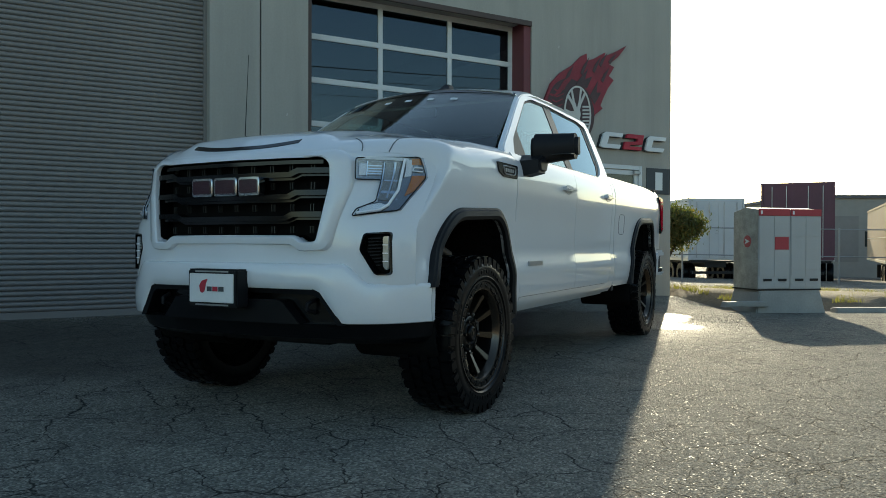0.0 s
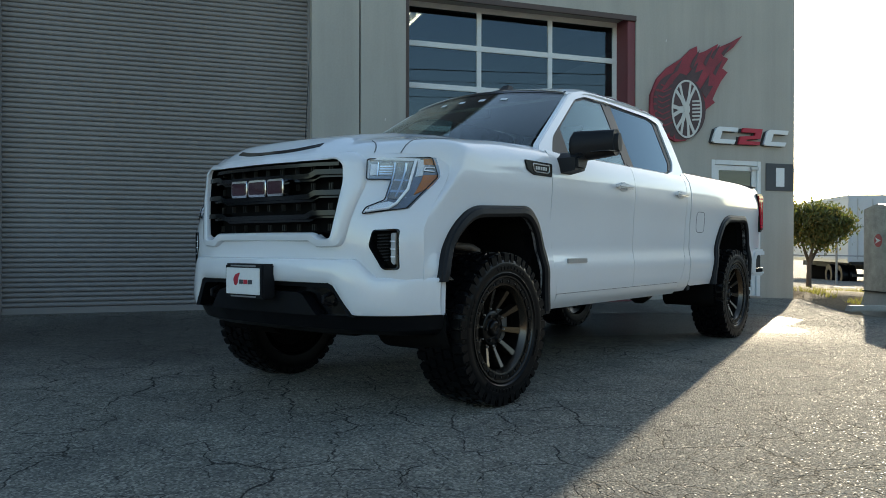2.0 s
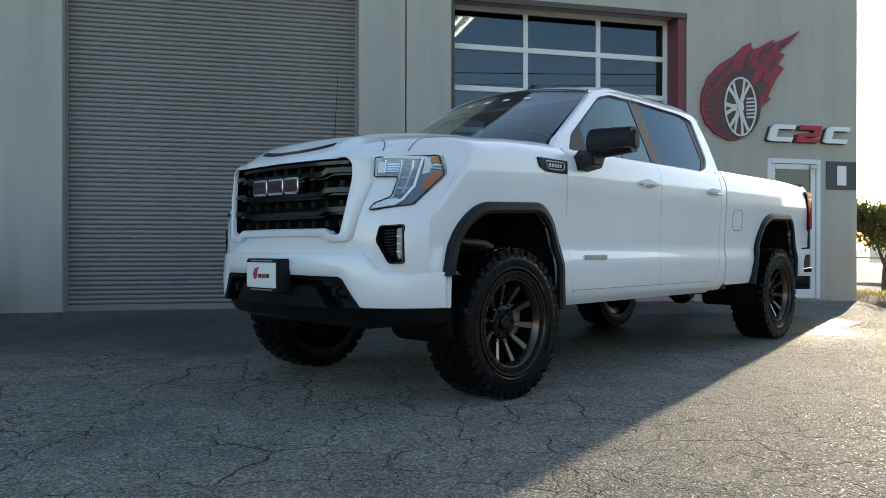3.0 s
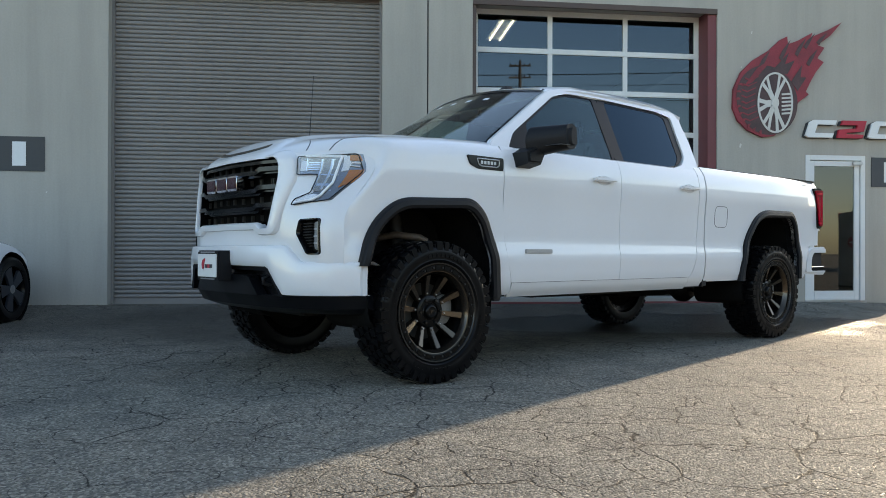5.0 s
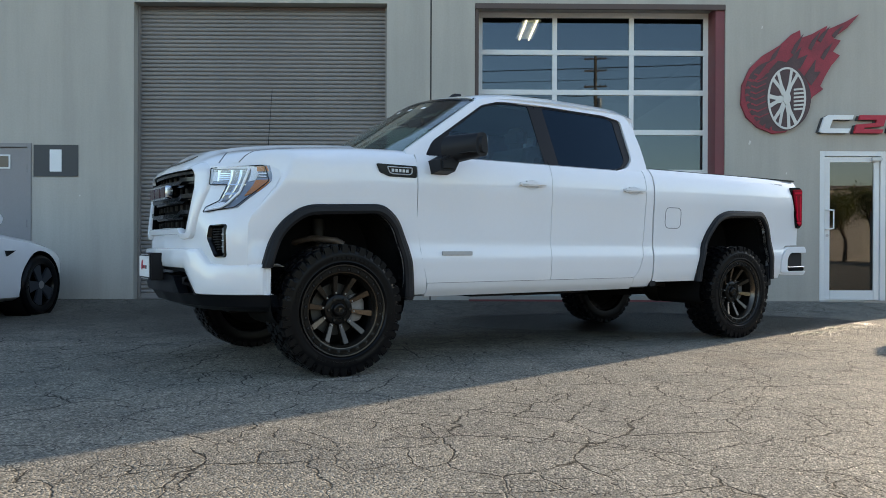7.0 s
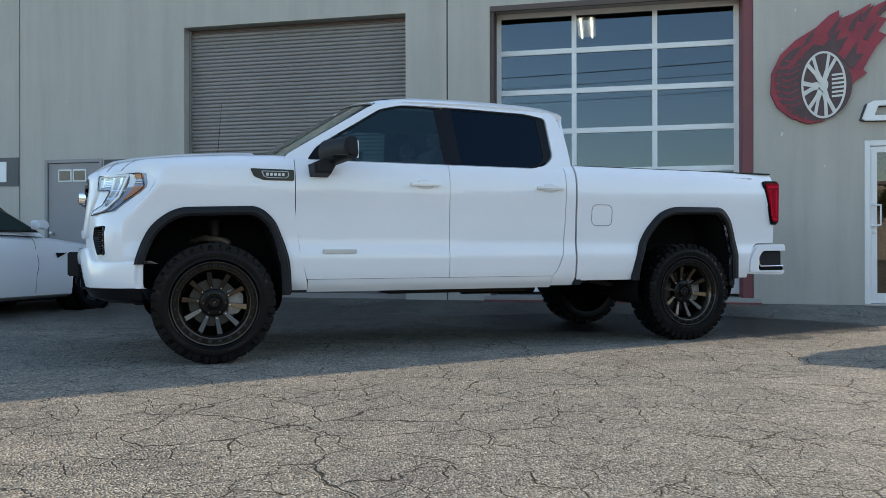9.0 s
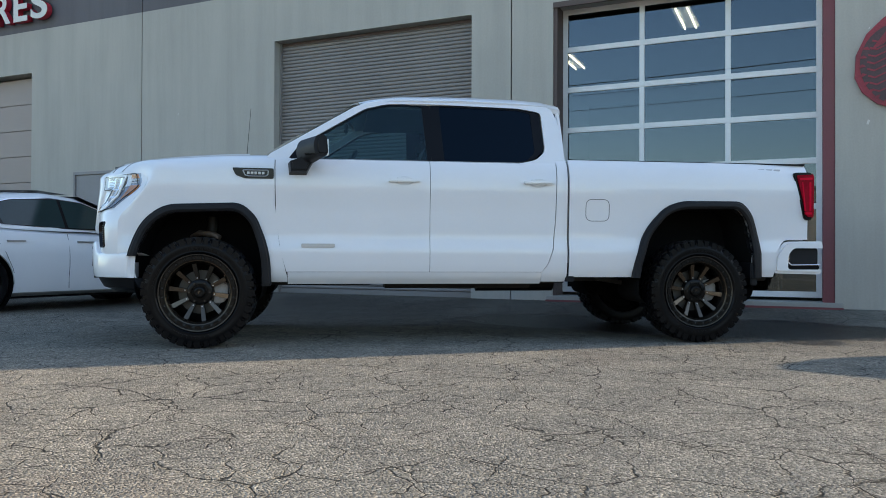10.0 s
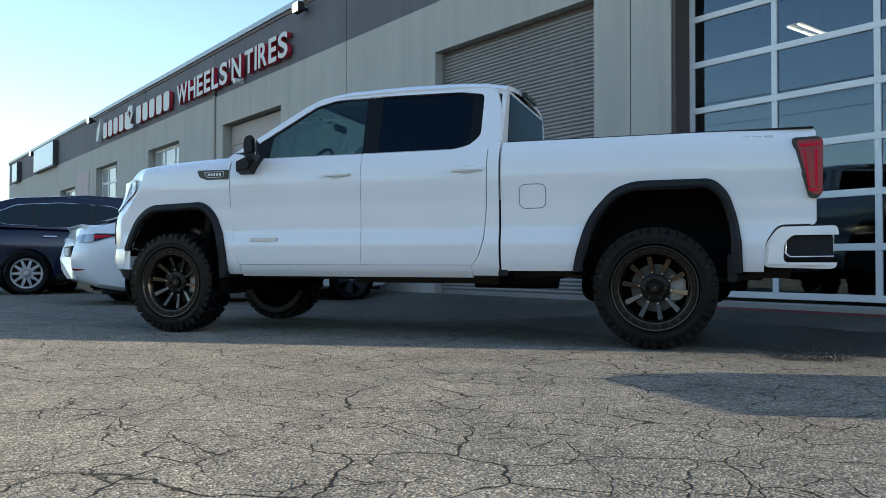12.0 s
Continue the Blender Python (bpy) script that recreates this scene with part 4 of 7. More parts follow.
        add_prism(arm, [(0.605, 1.235), (0.60, 1.33), (0.70, 1.375), (0.80, 1.37), (0.735, 1.235)], lambda a, b: (a, s * 0.95, b), lambda a, b: (a * 0.85 + 0.12, s * 1.12, b * 0.75 + 0.34), 0.014)
        part("mirror_arm", arm, B, mir)
        pane = [[(0.797 + 0.115 * (y - 1.03) / 0.27, s * y, z) for y in (1.06, 1.27)] for z in (1.365, 1.478)]
        part("mirror_cap_line", prism_y(rounded([(0.735, 1.372), (0.735, 1.376), (0.83, 1.38), (0.83, 1.376)], 0.001, 2), min(s * 1.05, s * 1.29), max(s * 1.05, s * 1.29)), M["gloss_black"], mir)
        part("mirror_glass", solid(pane, [[(p[0] - 0.012, p[1], p[2]) for p in r] for r in pane]), M["chrome_dark"], mir)
        # headlamp
        f0 = (lambda q: q) if s < 0 else flip
        f = lambda q: f0([(-0.70 + (y + 0.652) * 0.777, z) for y, z in q])
        outl = f0([(-0.70, 1.228), (-0.906, 1.247), (-0.931, 1.155), (-0.893, 0.998), (-0.711, 0.972), (-0.727, 1.003), (-0.80, 1.036), (-0.80, 1.134), (-0.703, 1.134)])
        lamp = new("headlamp")
        lamp.parent = t
        tagged(lamp, "clear headlamp with chrome bowl and amber corner")
        part("lamp_housing", wrap_plate(outl, 0.002, 0.05, n=24), M["lamp_shell"], lamp)
        part("lamp_lens", wrap_plate(outl, 0.024, 0.003, n=24), M["lens"], lamp)
        tube("lamp_rim", [(fascia_x(y, z) - 0.018, y, z) for y, z in rounded(outl, 0.01, 3)], 0.003, M["gloss_black"], lamp, closed=True)
        part("lamp_side", wrap_plate(f([(-0.66, 1.236), (-0.87, 1.238), (-0.87, 1.225), (-0.66, 1.223)]), 0.012, 0.01, n=16), M["lamp_white"], lamp)
        part("lamp_bowl", wrap_plate(f([(-0.665, 1.205), (-0.70, 1.205), (-0.70, 1.155), (-0.665, 1.152)]), 0.010, 0.012, n=16), M["lamp_white"], lamp, "bright lamp chamber")
        part("lamp_bowl", wrap_plate(f([(-0.71, 1.212), (-0.775, 1.214), (-0.775, 1.155), (-0.71, 1.155)]), 0.009, 0.012, n=16), M["lamp_inner"], lamp)
        part("lamp_bowl", wrap_plate(f([(-0.785, 1.214), (-0.85, 1.214), (-0.85, 1.075), (-0.835, 1.04), (-0.785, 1.045)]), 0.009, 0.012, n=16), M["lamp_inner"], lamp)
        for z, hh in ((1.135, 0.006), (1.085, 0.012)):
            part("lamp_shelf", wrap_plate(f([(-0.79, z), (-0.858, z), (-0.858, z - hh), (-0.79, z - hh)]), 0.015, 0.012, n=16), M["chrome"], lamp)
        part("light_guide", wrap_plate(f([(-0.866, 1.232), (-0.886, 1.234), (-0.886, 1.158), (-0.866, 1.15)]), 0.0135, 0.01, n=2), M["lamp_white"], lamp, "bright white light guide")
        for k in range(4):
            z = 1.198 - k * 0.012
            part("lamp_rib", wrap_plate(f([(-0.712, z), (-0.773, z + 0.001), (-0.773, z - 0.004), (-0.712, z - 0.005)]), 0.013, 0.008, n=8), M["chrome"], lamp)
        for yv in (-0.705, -0.780, -0.822):
            part("lamp_divider", wrap_plate(f([(yv, 1.216), (yv - 0.006, 1.216), (yv - 0.006, 1.052 if yv < -0.77 else 1.152), (yv, 1.05 if yv < -0.77 else 1.15)]), 0.016, 0.014, n=2), M["chrome"], lamp)
        part("lamp_shelf", wrap_plate(f([(-0.70, 1.012), (-0.80, 1.03), (-0.83, 1.022), (-0.82, 1.008), (-0.70, 0.992)]), 0.012, 0.012, n=16), M["lamp_white"], lamp)
        part("lamp_corner", wrap_plate(f([(-0.893, 1.160), (-0.942, 1.164), (-0.943, 1.148), (-0.928, 1.095), (-0.893, 1.065)]), 0.012, 0.012, n=16), M["amber"], lamp, "amber corner reflector")
        part("lamp_corner", wrap_plate(f([(-0.884, 1.238), (-0.916, 1.241), (-0.926, 1.212), (-0.884, 1.210)]), 0.012, 0.012, n=16), M["amber"], lamp, "amber corner reflector")
        for pts, rr in (([(-0.93, 1.198), (-0.898, 1.198), (-0.893, 1.192), (-0.893, 1.182), (-0.93, 1.180)], 0.004), ([(-0.862, 1.232), (-0.862, 1.09), (-0.845, 1.022), (-0.815, 1.0), (-0.69, 0.985)], 0.0075)):
            tube("light_guide", [(fascia_x(y, z) - 0.017, y, z) for y, z in f(pts)], rr, M["lamp_white"], lamp)
        # fog lamp recess
        f = lambda q: f0([(-0.748 + (y + 0.71) * 1.16, z) for y, z in q])
        fo = f([(-0.728, 0.893), (-0.825, 0.898), (-0.826, 0.72), (-0.77, 0.72), (-0.71, 0.824)])
        fog = new("fog_lamp")
        fog.parent = t
        tagged(fog, "fog lamp in black recess")
        fog_holes.append(fo)
        fo_r = rounded(fo, 0.016, 4)
        mid_y, mid_z = sum(q[0] for q in fo_r) / len(fo_r), sum(q[1] for q in fo_r) / len(fo_r)
        part("fog_recess", grid_bm([[(fascia_x(y, z) + d, mid_y + (y - mid_y) * k, mid_z + (z - mid_z) * k) for y, z in fo_r] for d, k in ((0.012, 1.07), (-0.004, 1.06), (-0.005, 0.99), (0.02, 0.95), (0.045, 0.93))], closed=True), M["gloss_black"], fog, "gloss black bezel")
        part("fog_back", wrap_plate(fo, -0.046, 0.01, n=6), M["liner"], fog)
        for k in range(9):
            z = 0.876 - k * 0.0145
            lo_y = -0.735 - max(0, k - 4) * 0.008
            part("fin", wrap_plate(f([(lo_y, z), (-0.782, z + 0.003), (-0.782, z - 0.002), (lo_y, z - 0.005)]), -0.014, 0.02, n=2), B, fog)
        lens_o = rounded(f([(-0.786, 0.882), (-0.817, 0.886), (-0.817, 0.742), (-0.802, 0.736), (-0.786, 0.752)]), 0.008, 3)
        part("fog_lens", prism_x(lens_o, -0.692, -0.672, 0.004), M["lamp_clear"], fog, "clear fog lamp lens")
        for k in range(3):
            z = 0.848 - k * 0.036
            part("fog_rib", prism_x(f([(-0.788, z), (-0.815, z), (-0.815, z - 0.004), (-0.788, z - 0.004)]), -0.696, -0.691), M["lamp_white"], fog)
        # tail lamp
        tl_o = rounded([(4.561, 1.338), (4.735, 1.343), (4.729, 0.963), (4.664, 0.958)], 0.035, 6)
        tail = new("tail_lamp")
        tail.parent = t
        tagged(tail, "red tail lamp with dark edge")
        part("tail_housing", prism_y(tl_o, min(s * 0.90, s * 0.982), max(s * 0.90, s * 0.982), 0.006), M["gloss_black"], tail)
        part("tail_lens", prism_y(rounded([(4.575, 1.330), (4.745, 1.335), (4.739, 0.975), (4.671, 0.97)], 0.035, 6), min(s * 0.87, s * 0.993), max(s * 0.87, s * 0.993), 0.012), M["red_lens"], tail)
        for q in ([(4.612, 1.295), (4.722, 1.30), (4.722, 1.282), (4.616, 1.277)], [(4.632, 1.262), (4.642, 1.262), (4.668, 1.03), (4.656, 1.03)], [(4.695, 1.262), (4.712, 1.262), (4.712, 1.03), (4.695, 1.03)], [(4.655, 1.022), (4.714, 1.022), (4.714, 1.004), (4.662, 1.004)]):
            part("tail_guide", prism_y(rounded(q, 0.004, 2), min(s * 0.985, s * 0.9965), max(s * 0.985, s * 0.9965), 0.0015), M["red_bright"], tail, "bright red light guide")
        # rear bumper corner with its step
        bc = part("rear_bumper_corner", prism_y(rounded([(4.40, 0.535), (4.415, 0.68), (4.49, 0.787), (4.82, 0.792), (4.83, 0.74), (4.815, 0.525)], 0.04, 5), min(s * 0.62, s * 0.985), max(s * 0.62, s * 0.985), 0.02), P, t)
        carve(bc, [prism_y(rounded([(4.515, 0.565), (4.52, 0.68), (4.565, 0.735), (4.95, 0.735), (4.95, 0.565)], 0.03, 4), -1.2 if s < 0 else 0.75, -0.75 if s < 0 else 1.2)])
        part("bumper_pocket", prism_y(rounded([(4.512, 0.56), (4.517, 0.68), (4.562, 0.738), (4.80, 0.738), (4.80, 0.56)], 0.025, 4), min(s * 0.74, s * 0.945), max(s * 0.74, s * 0.945), 0.01), B, t, "black bumper step pocket")
        part("step_pad", box_bm(4.535, 4.80, min(s * 0.93, s * 0.97), max(s * 0.93, s * 0.97), 0.562, 0.60, 0.008), M["liner"], t, "black step pad")
        tube("pocket_edge", [(x, s * 0.966, z) for x, z in ((4.535, 0.69), (4.528, 0.625), (4.555, 0.60), (4.80, 0.603))], 0.0055, M["chrome"], t, "chrome edge of the step pocket")
        # badge bars near the tail
        marks = bmesh.new()
        for k in range(3):
            add_prism(marks, [(4.265 + k * 0.068, 1.342), (4.275 + k * 0.068, 1.362), (4.328 + k * 0.068, 1.362), (4.318 + k * 0.068, 1.342)], lambda a, b: (a, s * 0.953, b), lambda a, b: (a, s * 0.958, b))
        part("bed_badge", marks, M["silver"], t)
        # fuel flap seam
    flap = rounded([(2.845, 0.935), (2.845, 1.10), (3.03, 1.10), (3.03, 0.935)], 0.05, 6)
    tube("fuel_flap_seam", [(x, -side_y(x, z) + 0.0005, z) for x, z in flap], 0.0028, M["seam"], t, "fuel flap outline", closed=True)
    # bonnet
    rows_o, rows_i = [], []
    for i in range(33):
        u = (i / 32) ** 1.6
        ro = []
        for j in range(41):
            v = -1 + 2 * j / 40
            y = 0.797 * v
            edge = fascia_x(y) + 0.03
            x = edge + (0.36 - 0.11 * (1 - v * v) - edge) * u
            crown = 0.05 * (1 - abs(v) ** 2.2) + 0.018 * min(1.0, max(0.0, 1 - (abs(v) - 0.55) / 0.1))
            ro.append((x, y, bonnet_z(x, edge) + crown * min(1.0, (x - edge) / 0.14) ** 0.7))
        rows_o.append(ro)
        rows_i.append([(p[0] + 0.01, p[1], p[2] - 0.02) for p in ro])
    part("bonnet", solid(rows_o, rows_i), P, t)
    for s in (-1, 1):
        seam = []
        for q in range(13):
            w = q / 12
            y = 0.70 - 0.085 * w ** 1.5
            edge = fascia_x(y) + 0.03
            x = edge + 0.12 * w
            v = y / 0.797
            crown = 0.05 * (1 - v ** 2.2) + 0.018 * min(1.0, max(0.0, 1 - (v - 0.55) / 0.1))
            seam.append((x, s * y, bonnet_z(x, edge) + crown * min(1.0, (x - edge) / 0.14) ** 0.7 + 0.0005))
        tube("bonnet_seam", seam, 0.003, M["seam"], t, "thin seam beside the grille")
        tube("bonnet_seam", [(x, s * 0.7985, bonnet_z(x, fascia_x(0.797) + 0.03) - 0.0005) for x in [fascia_x(0.797) + 0.032 + 0.9 * q / 24 for q in range(25)]], 0.003, M["seam"], t, "seam between bonnet and fender")
    def hood_pt(x, y, lift):
        v, edge = abs(y) / 0.797, fascia_x(y) + 0.03
        crown = 0.05 * (1 - v ** 2.2) + 0.018 * min(1.0, max(0.0, 1 - (v - 0.55) / 0.1))
        return (x, y, bonnet_z(x, edge) + crown * min(1.0, (x - edge) / 0.14) ** 0.7 + lift)
    strip = [[hood_pt(x + 0.05 * ((j - 10) / 10) ** 2, -0.36 + 0.72 * j / 20, d) for j in range(21)] for x, d in ((-0.79, -0.004), (-0.787, 0.003), (-0.762, 0.003), (-0.757, -0.004))]
    part("bonnet_slot", solid(strip, [[(p[0], p[1], p[2] - 0.012) for p in r] for r in strip]), M["gloss_black"], t, "black slot along the bonnet's nose")
    part("cowl", box_bm(0.30, 0.50, -0.80, 0.80, 1.33, 1.40, 0.02), B, t)
    # nose panel with grille, lamp and fog openings
    zs = [0.655, 0.70, 0.76, 0.86, 0.95, 1.04, 1.12, 1.18, 1.205, 1.222, 1.236, 1.248, 1.257, NOSE_TOP]
    setback = [0.012, 0.006, 0.002, 0.0, 0.0, 0.0, 0.002, 0.004, 0.006, 0.009, 0.013, 0.018, 0.023, 0.03]
    rows_o, rows_i = [], []
    for z, d in zip(zs, setback):
        a = math.asin(min(1.0, max(0.0, (z - 1.202) / 0.06)) ** (1 / 0.85)) * 2 / math.pi
        half = NOSE_W + (0.80 - NOSE_W) * a ** 1.7
        ro = [(fascia_x(half * (-1 + j / 40), z) + d, half * (-1 + j / 40), z) for j in range(81)]
        rows_o.append(ro)
        rows_i.append([(p[0] + 0.03, p[1] * 0.985, p[2] - (0.012 if z > 1.25 else 0)) for p in ro])
    nose = part("nose_panel", solid(rows_o, rows_i), P, t)
    gr = [(0.545, 1.232), (0.585, 1.206), (0.59, 1.12), (0.535, 0.858), (0.46, 0.86), (0.415, 0.888)]
    gr += [(-y, z) for y, z in gr[::-1]]
    rim = [(0.62, 1.272), (0.685, 1.228), (0.697, 1.11), (0.605, 0.82), (0.44, 0.816), (0.395, 0.845)]
    rim += [(-y, z) for y, z in rim[::-1]]
    carve(nose, [prism_x(rounded(gr, 0.03, 3), -1.5, -0.5)] + [prism_x(q, -1.5, -0.3) for q in fog_holes])
    out_r, in_r = rounded(rim, 0.045, 5), rounded(gr, 0.022, 5)
    mixp = lambda w: [(a[0] + (b[0] - a[0]) * w, a[1] + (b[1] - a[1]) * w) for a, b in zip(out_r, in_r)]
    top = lambda z: 0.10 * max(0.0, (z - 1.2) / 0.075) ** 2 * 0.5
    ring = [[(fascia_x(y, z) + d + top(z), y, z) for y, z in mixp(w)] for w, d in ((0.0, 0.012), (0.03, -0.012), (0.12, -0.022), (0.5, -0.026), (0.8, -0.026), (0.93, -0.02), (1.0, -0.004), (1.0, 0.01))]
    part("grille_surround", grid_bm(ring, closed=True), P, t, "white grille surround")
    shroud = [[(fascia_x(y, z) + d, y * k, (z - 1.05) * k + 1.05) for y, z in in_r] for d, k in ((0.002, 0.998), (0.09, 0.985))]
    part("grille_shroud", grid_bm(shroud, closed=True), M["gloss_black"], t, "black inner edge of the grille opening")
    grille = new("grille")
    grille.parent = t
    tagged(grille, "gloss black grille with three stepped bars")
    part("grille_back", wrap_plate([(0.61, 0.84), (0.61, 1.25), (-0.61, 1.25), (-0.61, 0.84)], -0.085, 0.02), M["liner"], grille)
    for z, half in ((1.162, 0.588), (1.064, 0.576), (0.968, 0.555)):
        k, c = half - 0.20, half - 0.155
        bar = [(half, z), (c, z), (k, z - 0.017), (-k, z - 0.017), (-c, z), (-half, z), (-half, z + 0.024), (-c + 0.01, z + 0.024), (-k + 0.01, z + 0.006), (k - 0.01, z + 0.006), (c - 0.01, z + 0.024), (half, z + 0.024)]
        part("grille_bar", wrap_plate(bar, 0.004, 0.05, n=12), M["gloss_black"], grille)
        part("grille_ledge", wrap_plate([(y, q - 0.012) for y, q in bar], -0.02, 0.03, n=12), M["gloss_black"], grille)
    part("grille_bar", wrap_plate([(0.54, 1.205), (0.54, 1.222), (-0.54, 1.222), (-0.54, 1.205)], -0.02, 0.03, n=12), M["gloss_black"], grille)
    for z in (1.19, 1.112, 1.015, 0.915):
        for k in range(-4, 5):
            for o in (-0.008, 0.008):
                y = k * 0.118 + o
                part("grille_fin", wrap_plate([(y - 0.0022, z - 0.018), (y - 0.0022, z + 0.014), (y + 0.0022, z + 0.014), (y + 0.0022, z - 0.018)], -0.045, 0.012, n=1), M["disc"], grille)
    for k, (a, b) in enumerate(((0.225, 0.083), (0.072, -0.082), (-0.093, -0.23))):
        part("badge_rim", prism_x(rounded([(a, 1.066), (a, 1.15), (b, 1.15), (b, 1.066)], 0.015, 3), -0.875, -0.83, 0.004), M["chrome"], grille, "chrome badge block")
        part("badge_fill", prism_x(rounded([(a - 0.012, 1.077), (a - 0.012, 1.139), (b + 0.012, 1.139), (b + 0.012, 1.077)], 0.01, 3), -0.879, -0.87), M["badge_red"], grille, "dark red badge fill")
    # bumper
    ysb = [math.copysign(1 - (1 - abs(-1 + j / 60)) ** 1.3, j - 60) * 0.998 for j in range(121)]

    def low(y):
        return lerp([(0, 0.652), (0.54, 0.648), (0.575, 0.632), (0.68, 0.50), (2, 0.50)], abs(y))

    def high(y):
        return lerp([(0, 0.762), (0.675, 0.762), (0.69, 0.757), (0.775, 0.682), (0.79, 0.676), (2, 0.672)], abs(y))
    rows_o, rows_i = [], []
    for u, d in ((0.0, 0.02), (0.02, 0.004), (0.06, 0.0), (0.3, -0.006), (0.6, -0.006), (0.9, 0.0), (0.96, 0.003), (1.0, 0.012)):
        ro = [(bumper_x(y) + d, y, low(y) + (high(y) - low(y)) * u) for y in ysb]
        rows_o.append(ro)
    rows_o.append([(bumper_x(y) + 0.09, y * 0.985, high(y) + 0.003) for y in ysb])
    rows_i = [[(p[0] + 0.05, p[1] * 0.98, p[2] - (0.02 if k == 8 else 0)) for p in r] for k, r in enumerate(rows_o)]
    part("front_bumper", solid(rows_o, rows_i), P, t)
    for s in (-1, 1):
        ret = [[(x, s * 0.99, z) for x in (-0.50, -0.475, -0.45)] for z in (0.505, 0.55, 0.62, 0.668)]
        part("bumper_return", solid(ret, [[(p[0], p[1] - s * 0.12, p[2]) for p in r] for r in ret]), P, t)
    rows_o = [[(bumper_x(y) + d, y * 0.985, z) for y in ysb] for z, d in ((0.40, 0.16), (0.43, 0.075), (0.47, 0.05), (0.498, 0.035))]
    rows_i = [[(p[0] + 0.06, p[1] * 0.97, p[2]) for p in r] for r in rows_o]
    part("valance", solid(rows_o, rows_i), M["pillar"], t, "black lower valance")
    dam = [(0.545, 0.655), (0.585, 0.635), (0.69, 0.495), (-0.69, 0.495), (-0.585, 0.635), (-0.545, 0.655)]
    part("air_dam", wrap_plate(dam, -0.085, 0.03, bumper_x), M["gloss_black"], t, "black lower grille recess")
    hem = [(0.53, 0.628), (0.565, 0.612), (0.655, 0.495), (-0.655, 0.495), (-0.565, 0.612), (-0.53, 0.628)]
    part("dam_frame", grid_bm([[(bumper_x(y) + d, y, z) for y, z in pts] for pts, d in ((dam, 0.02), (dam, 0.0), (hem, 0.012), (hem, 0.09))], closed=True), B, t, "black frame of the lower recess")
    part("dam_panel", wrap_plate([(0.33, 0.602), (0.365, 0.592), (0.46, 0.497), (-0.46, 0.497), (-0.365, 0.592), (-0.33, 0.602)], -0.012, 0.06, bumper_x), M["pillar"], t, "raised black centre panel")
    for s in (-1, 1):
        tube("tow_hook", [(bumper_x(0.5) + 0.07, s * 0.5, 0.545), (bumper_x(0.5) + 0.025, s * 0.492, 0.56), (bumper_x(0.5) + 0.025, s * 0.492, 0.585), (bumper_x(0.5) + 0.07, s * 0.5, 0.60)], 0.011, B, t)
    plate = new("plate_holder")
    plate.parent = t
    tagged(plate, "white dealer plate in black frame")
    part("plate_frame", box_bm(-0.952, -0.87, -0.165, 0.165, 0.565, 0.735, 0.008), B, plate)
    part("plate", box_bm(-0.957, -0.952, -0.148, 0.148, 0.585, 0.715, 0.004), M["sign_white"], plate)
    part("plate_mark", prism_x(rounded([(0.07, 0.632), (0.078, 0.66), (0.06, 0.682), (0.02, 0.692), (0.035, 0.668), (0.04, 0.64), (0.055, 0.626)], 0.008, 3), -0.960, -0.957), M["sign_red"], plate, "red mark on the plate")
    for a, b, c in ((0.025, -0.005, "sign_grey"), (-0.012, -0.045, "sign_red"), (-0.052, -0.085, "sign_grey")):
        part("plate_mark", box_bm(-0.960, -0.957, b, a, 0.636, 0.657), M[c], plate)
    part("plate_frame_mark", box_bm(-0.9535, -0.952, -0.11, 0.11, 0.721, 0.728), M["silver"], plate)
    part("plate_frame_mark", box_bm(-0.9535, -0.952, -0.11, 0.11, 0.571, 0.578), M["silver"], plate)
    # glass at front and rear
    rows_o = []
    for i in range(9):
        u = i / 8
        row = []
        for j in range(17):
            v = -1 + 2 * j / 16
            half = 0.882 + (0.712 - 0.882) * u
            x = 0.45 + 0.70 * u - 0.14 * (1 - v * v) * (1 - 0.25 * u)
            z = 1.395 + (1.835 + 0.045 * (1 - v * v) - 1.395) * (u ** 0.94) + 0.02 * (1 - v * v) * (1 - u)
            row.append((x, half * v, z))
        rows_o.append(row)
    part("windscreen", solid(rows_o, [[(p[0] + 0.004, p[1], p[2] - 0.004) for p in r] for r in rows_o]), M["windscreen"], t, "clear raked windscreen")
    band = [[tuple(Vector(a).lerp(Vector(b), q) + Vector((-0.002, 0, 0.002))) for a, b in zip(rows_o[7], rows_o[8])] for q in (0.6, 1.0)]
    part("windscreen_band", grid_bm(band), M["gloss_black"], t, "black sun strip")
    for k in range(4):
        mk = []
        for jj in (4 + 2 * k, 5 + 2 * k):
            a, b = Vector(rows_o[6][jj]), Vector(rows_o[7][jj])
            c = Vector(rows_o[6][jj + (1 if jj % 2 == 0 else -1)]).lerp(Vector(rows_o[7][jj + (1 if jj % 2 == 0 else -1)]), 0.5)
            mk.append([tuple(a.lerp(b, q).lerp(c, 0.2) + Vector((-0.002, 0, 0.002))) for q in (0.3, 0.7)])
        part("windscreen_mark", grid_bm(mk), M["sign_white"], t, "white sticker on the windscreen")
    roof_x = [(1.08, 1.842), (1.2, 1.862), (1.45, 1.885), (1.9, 1.895), (2.35, 1.888), (2.55, 1.875), (2.70, 1.845)]
    rows_o = []
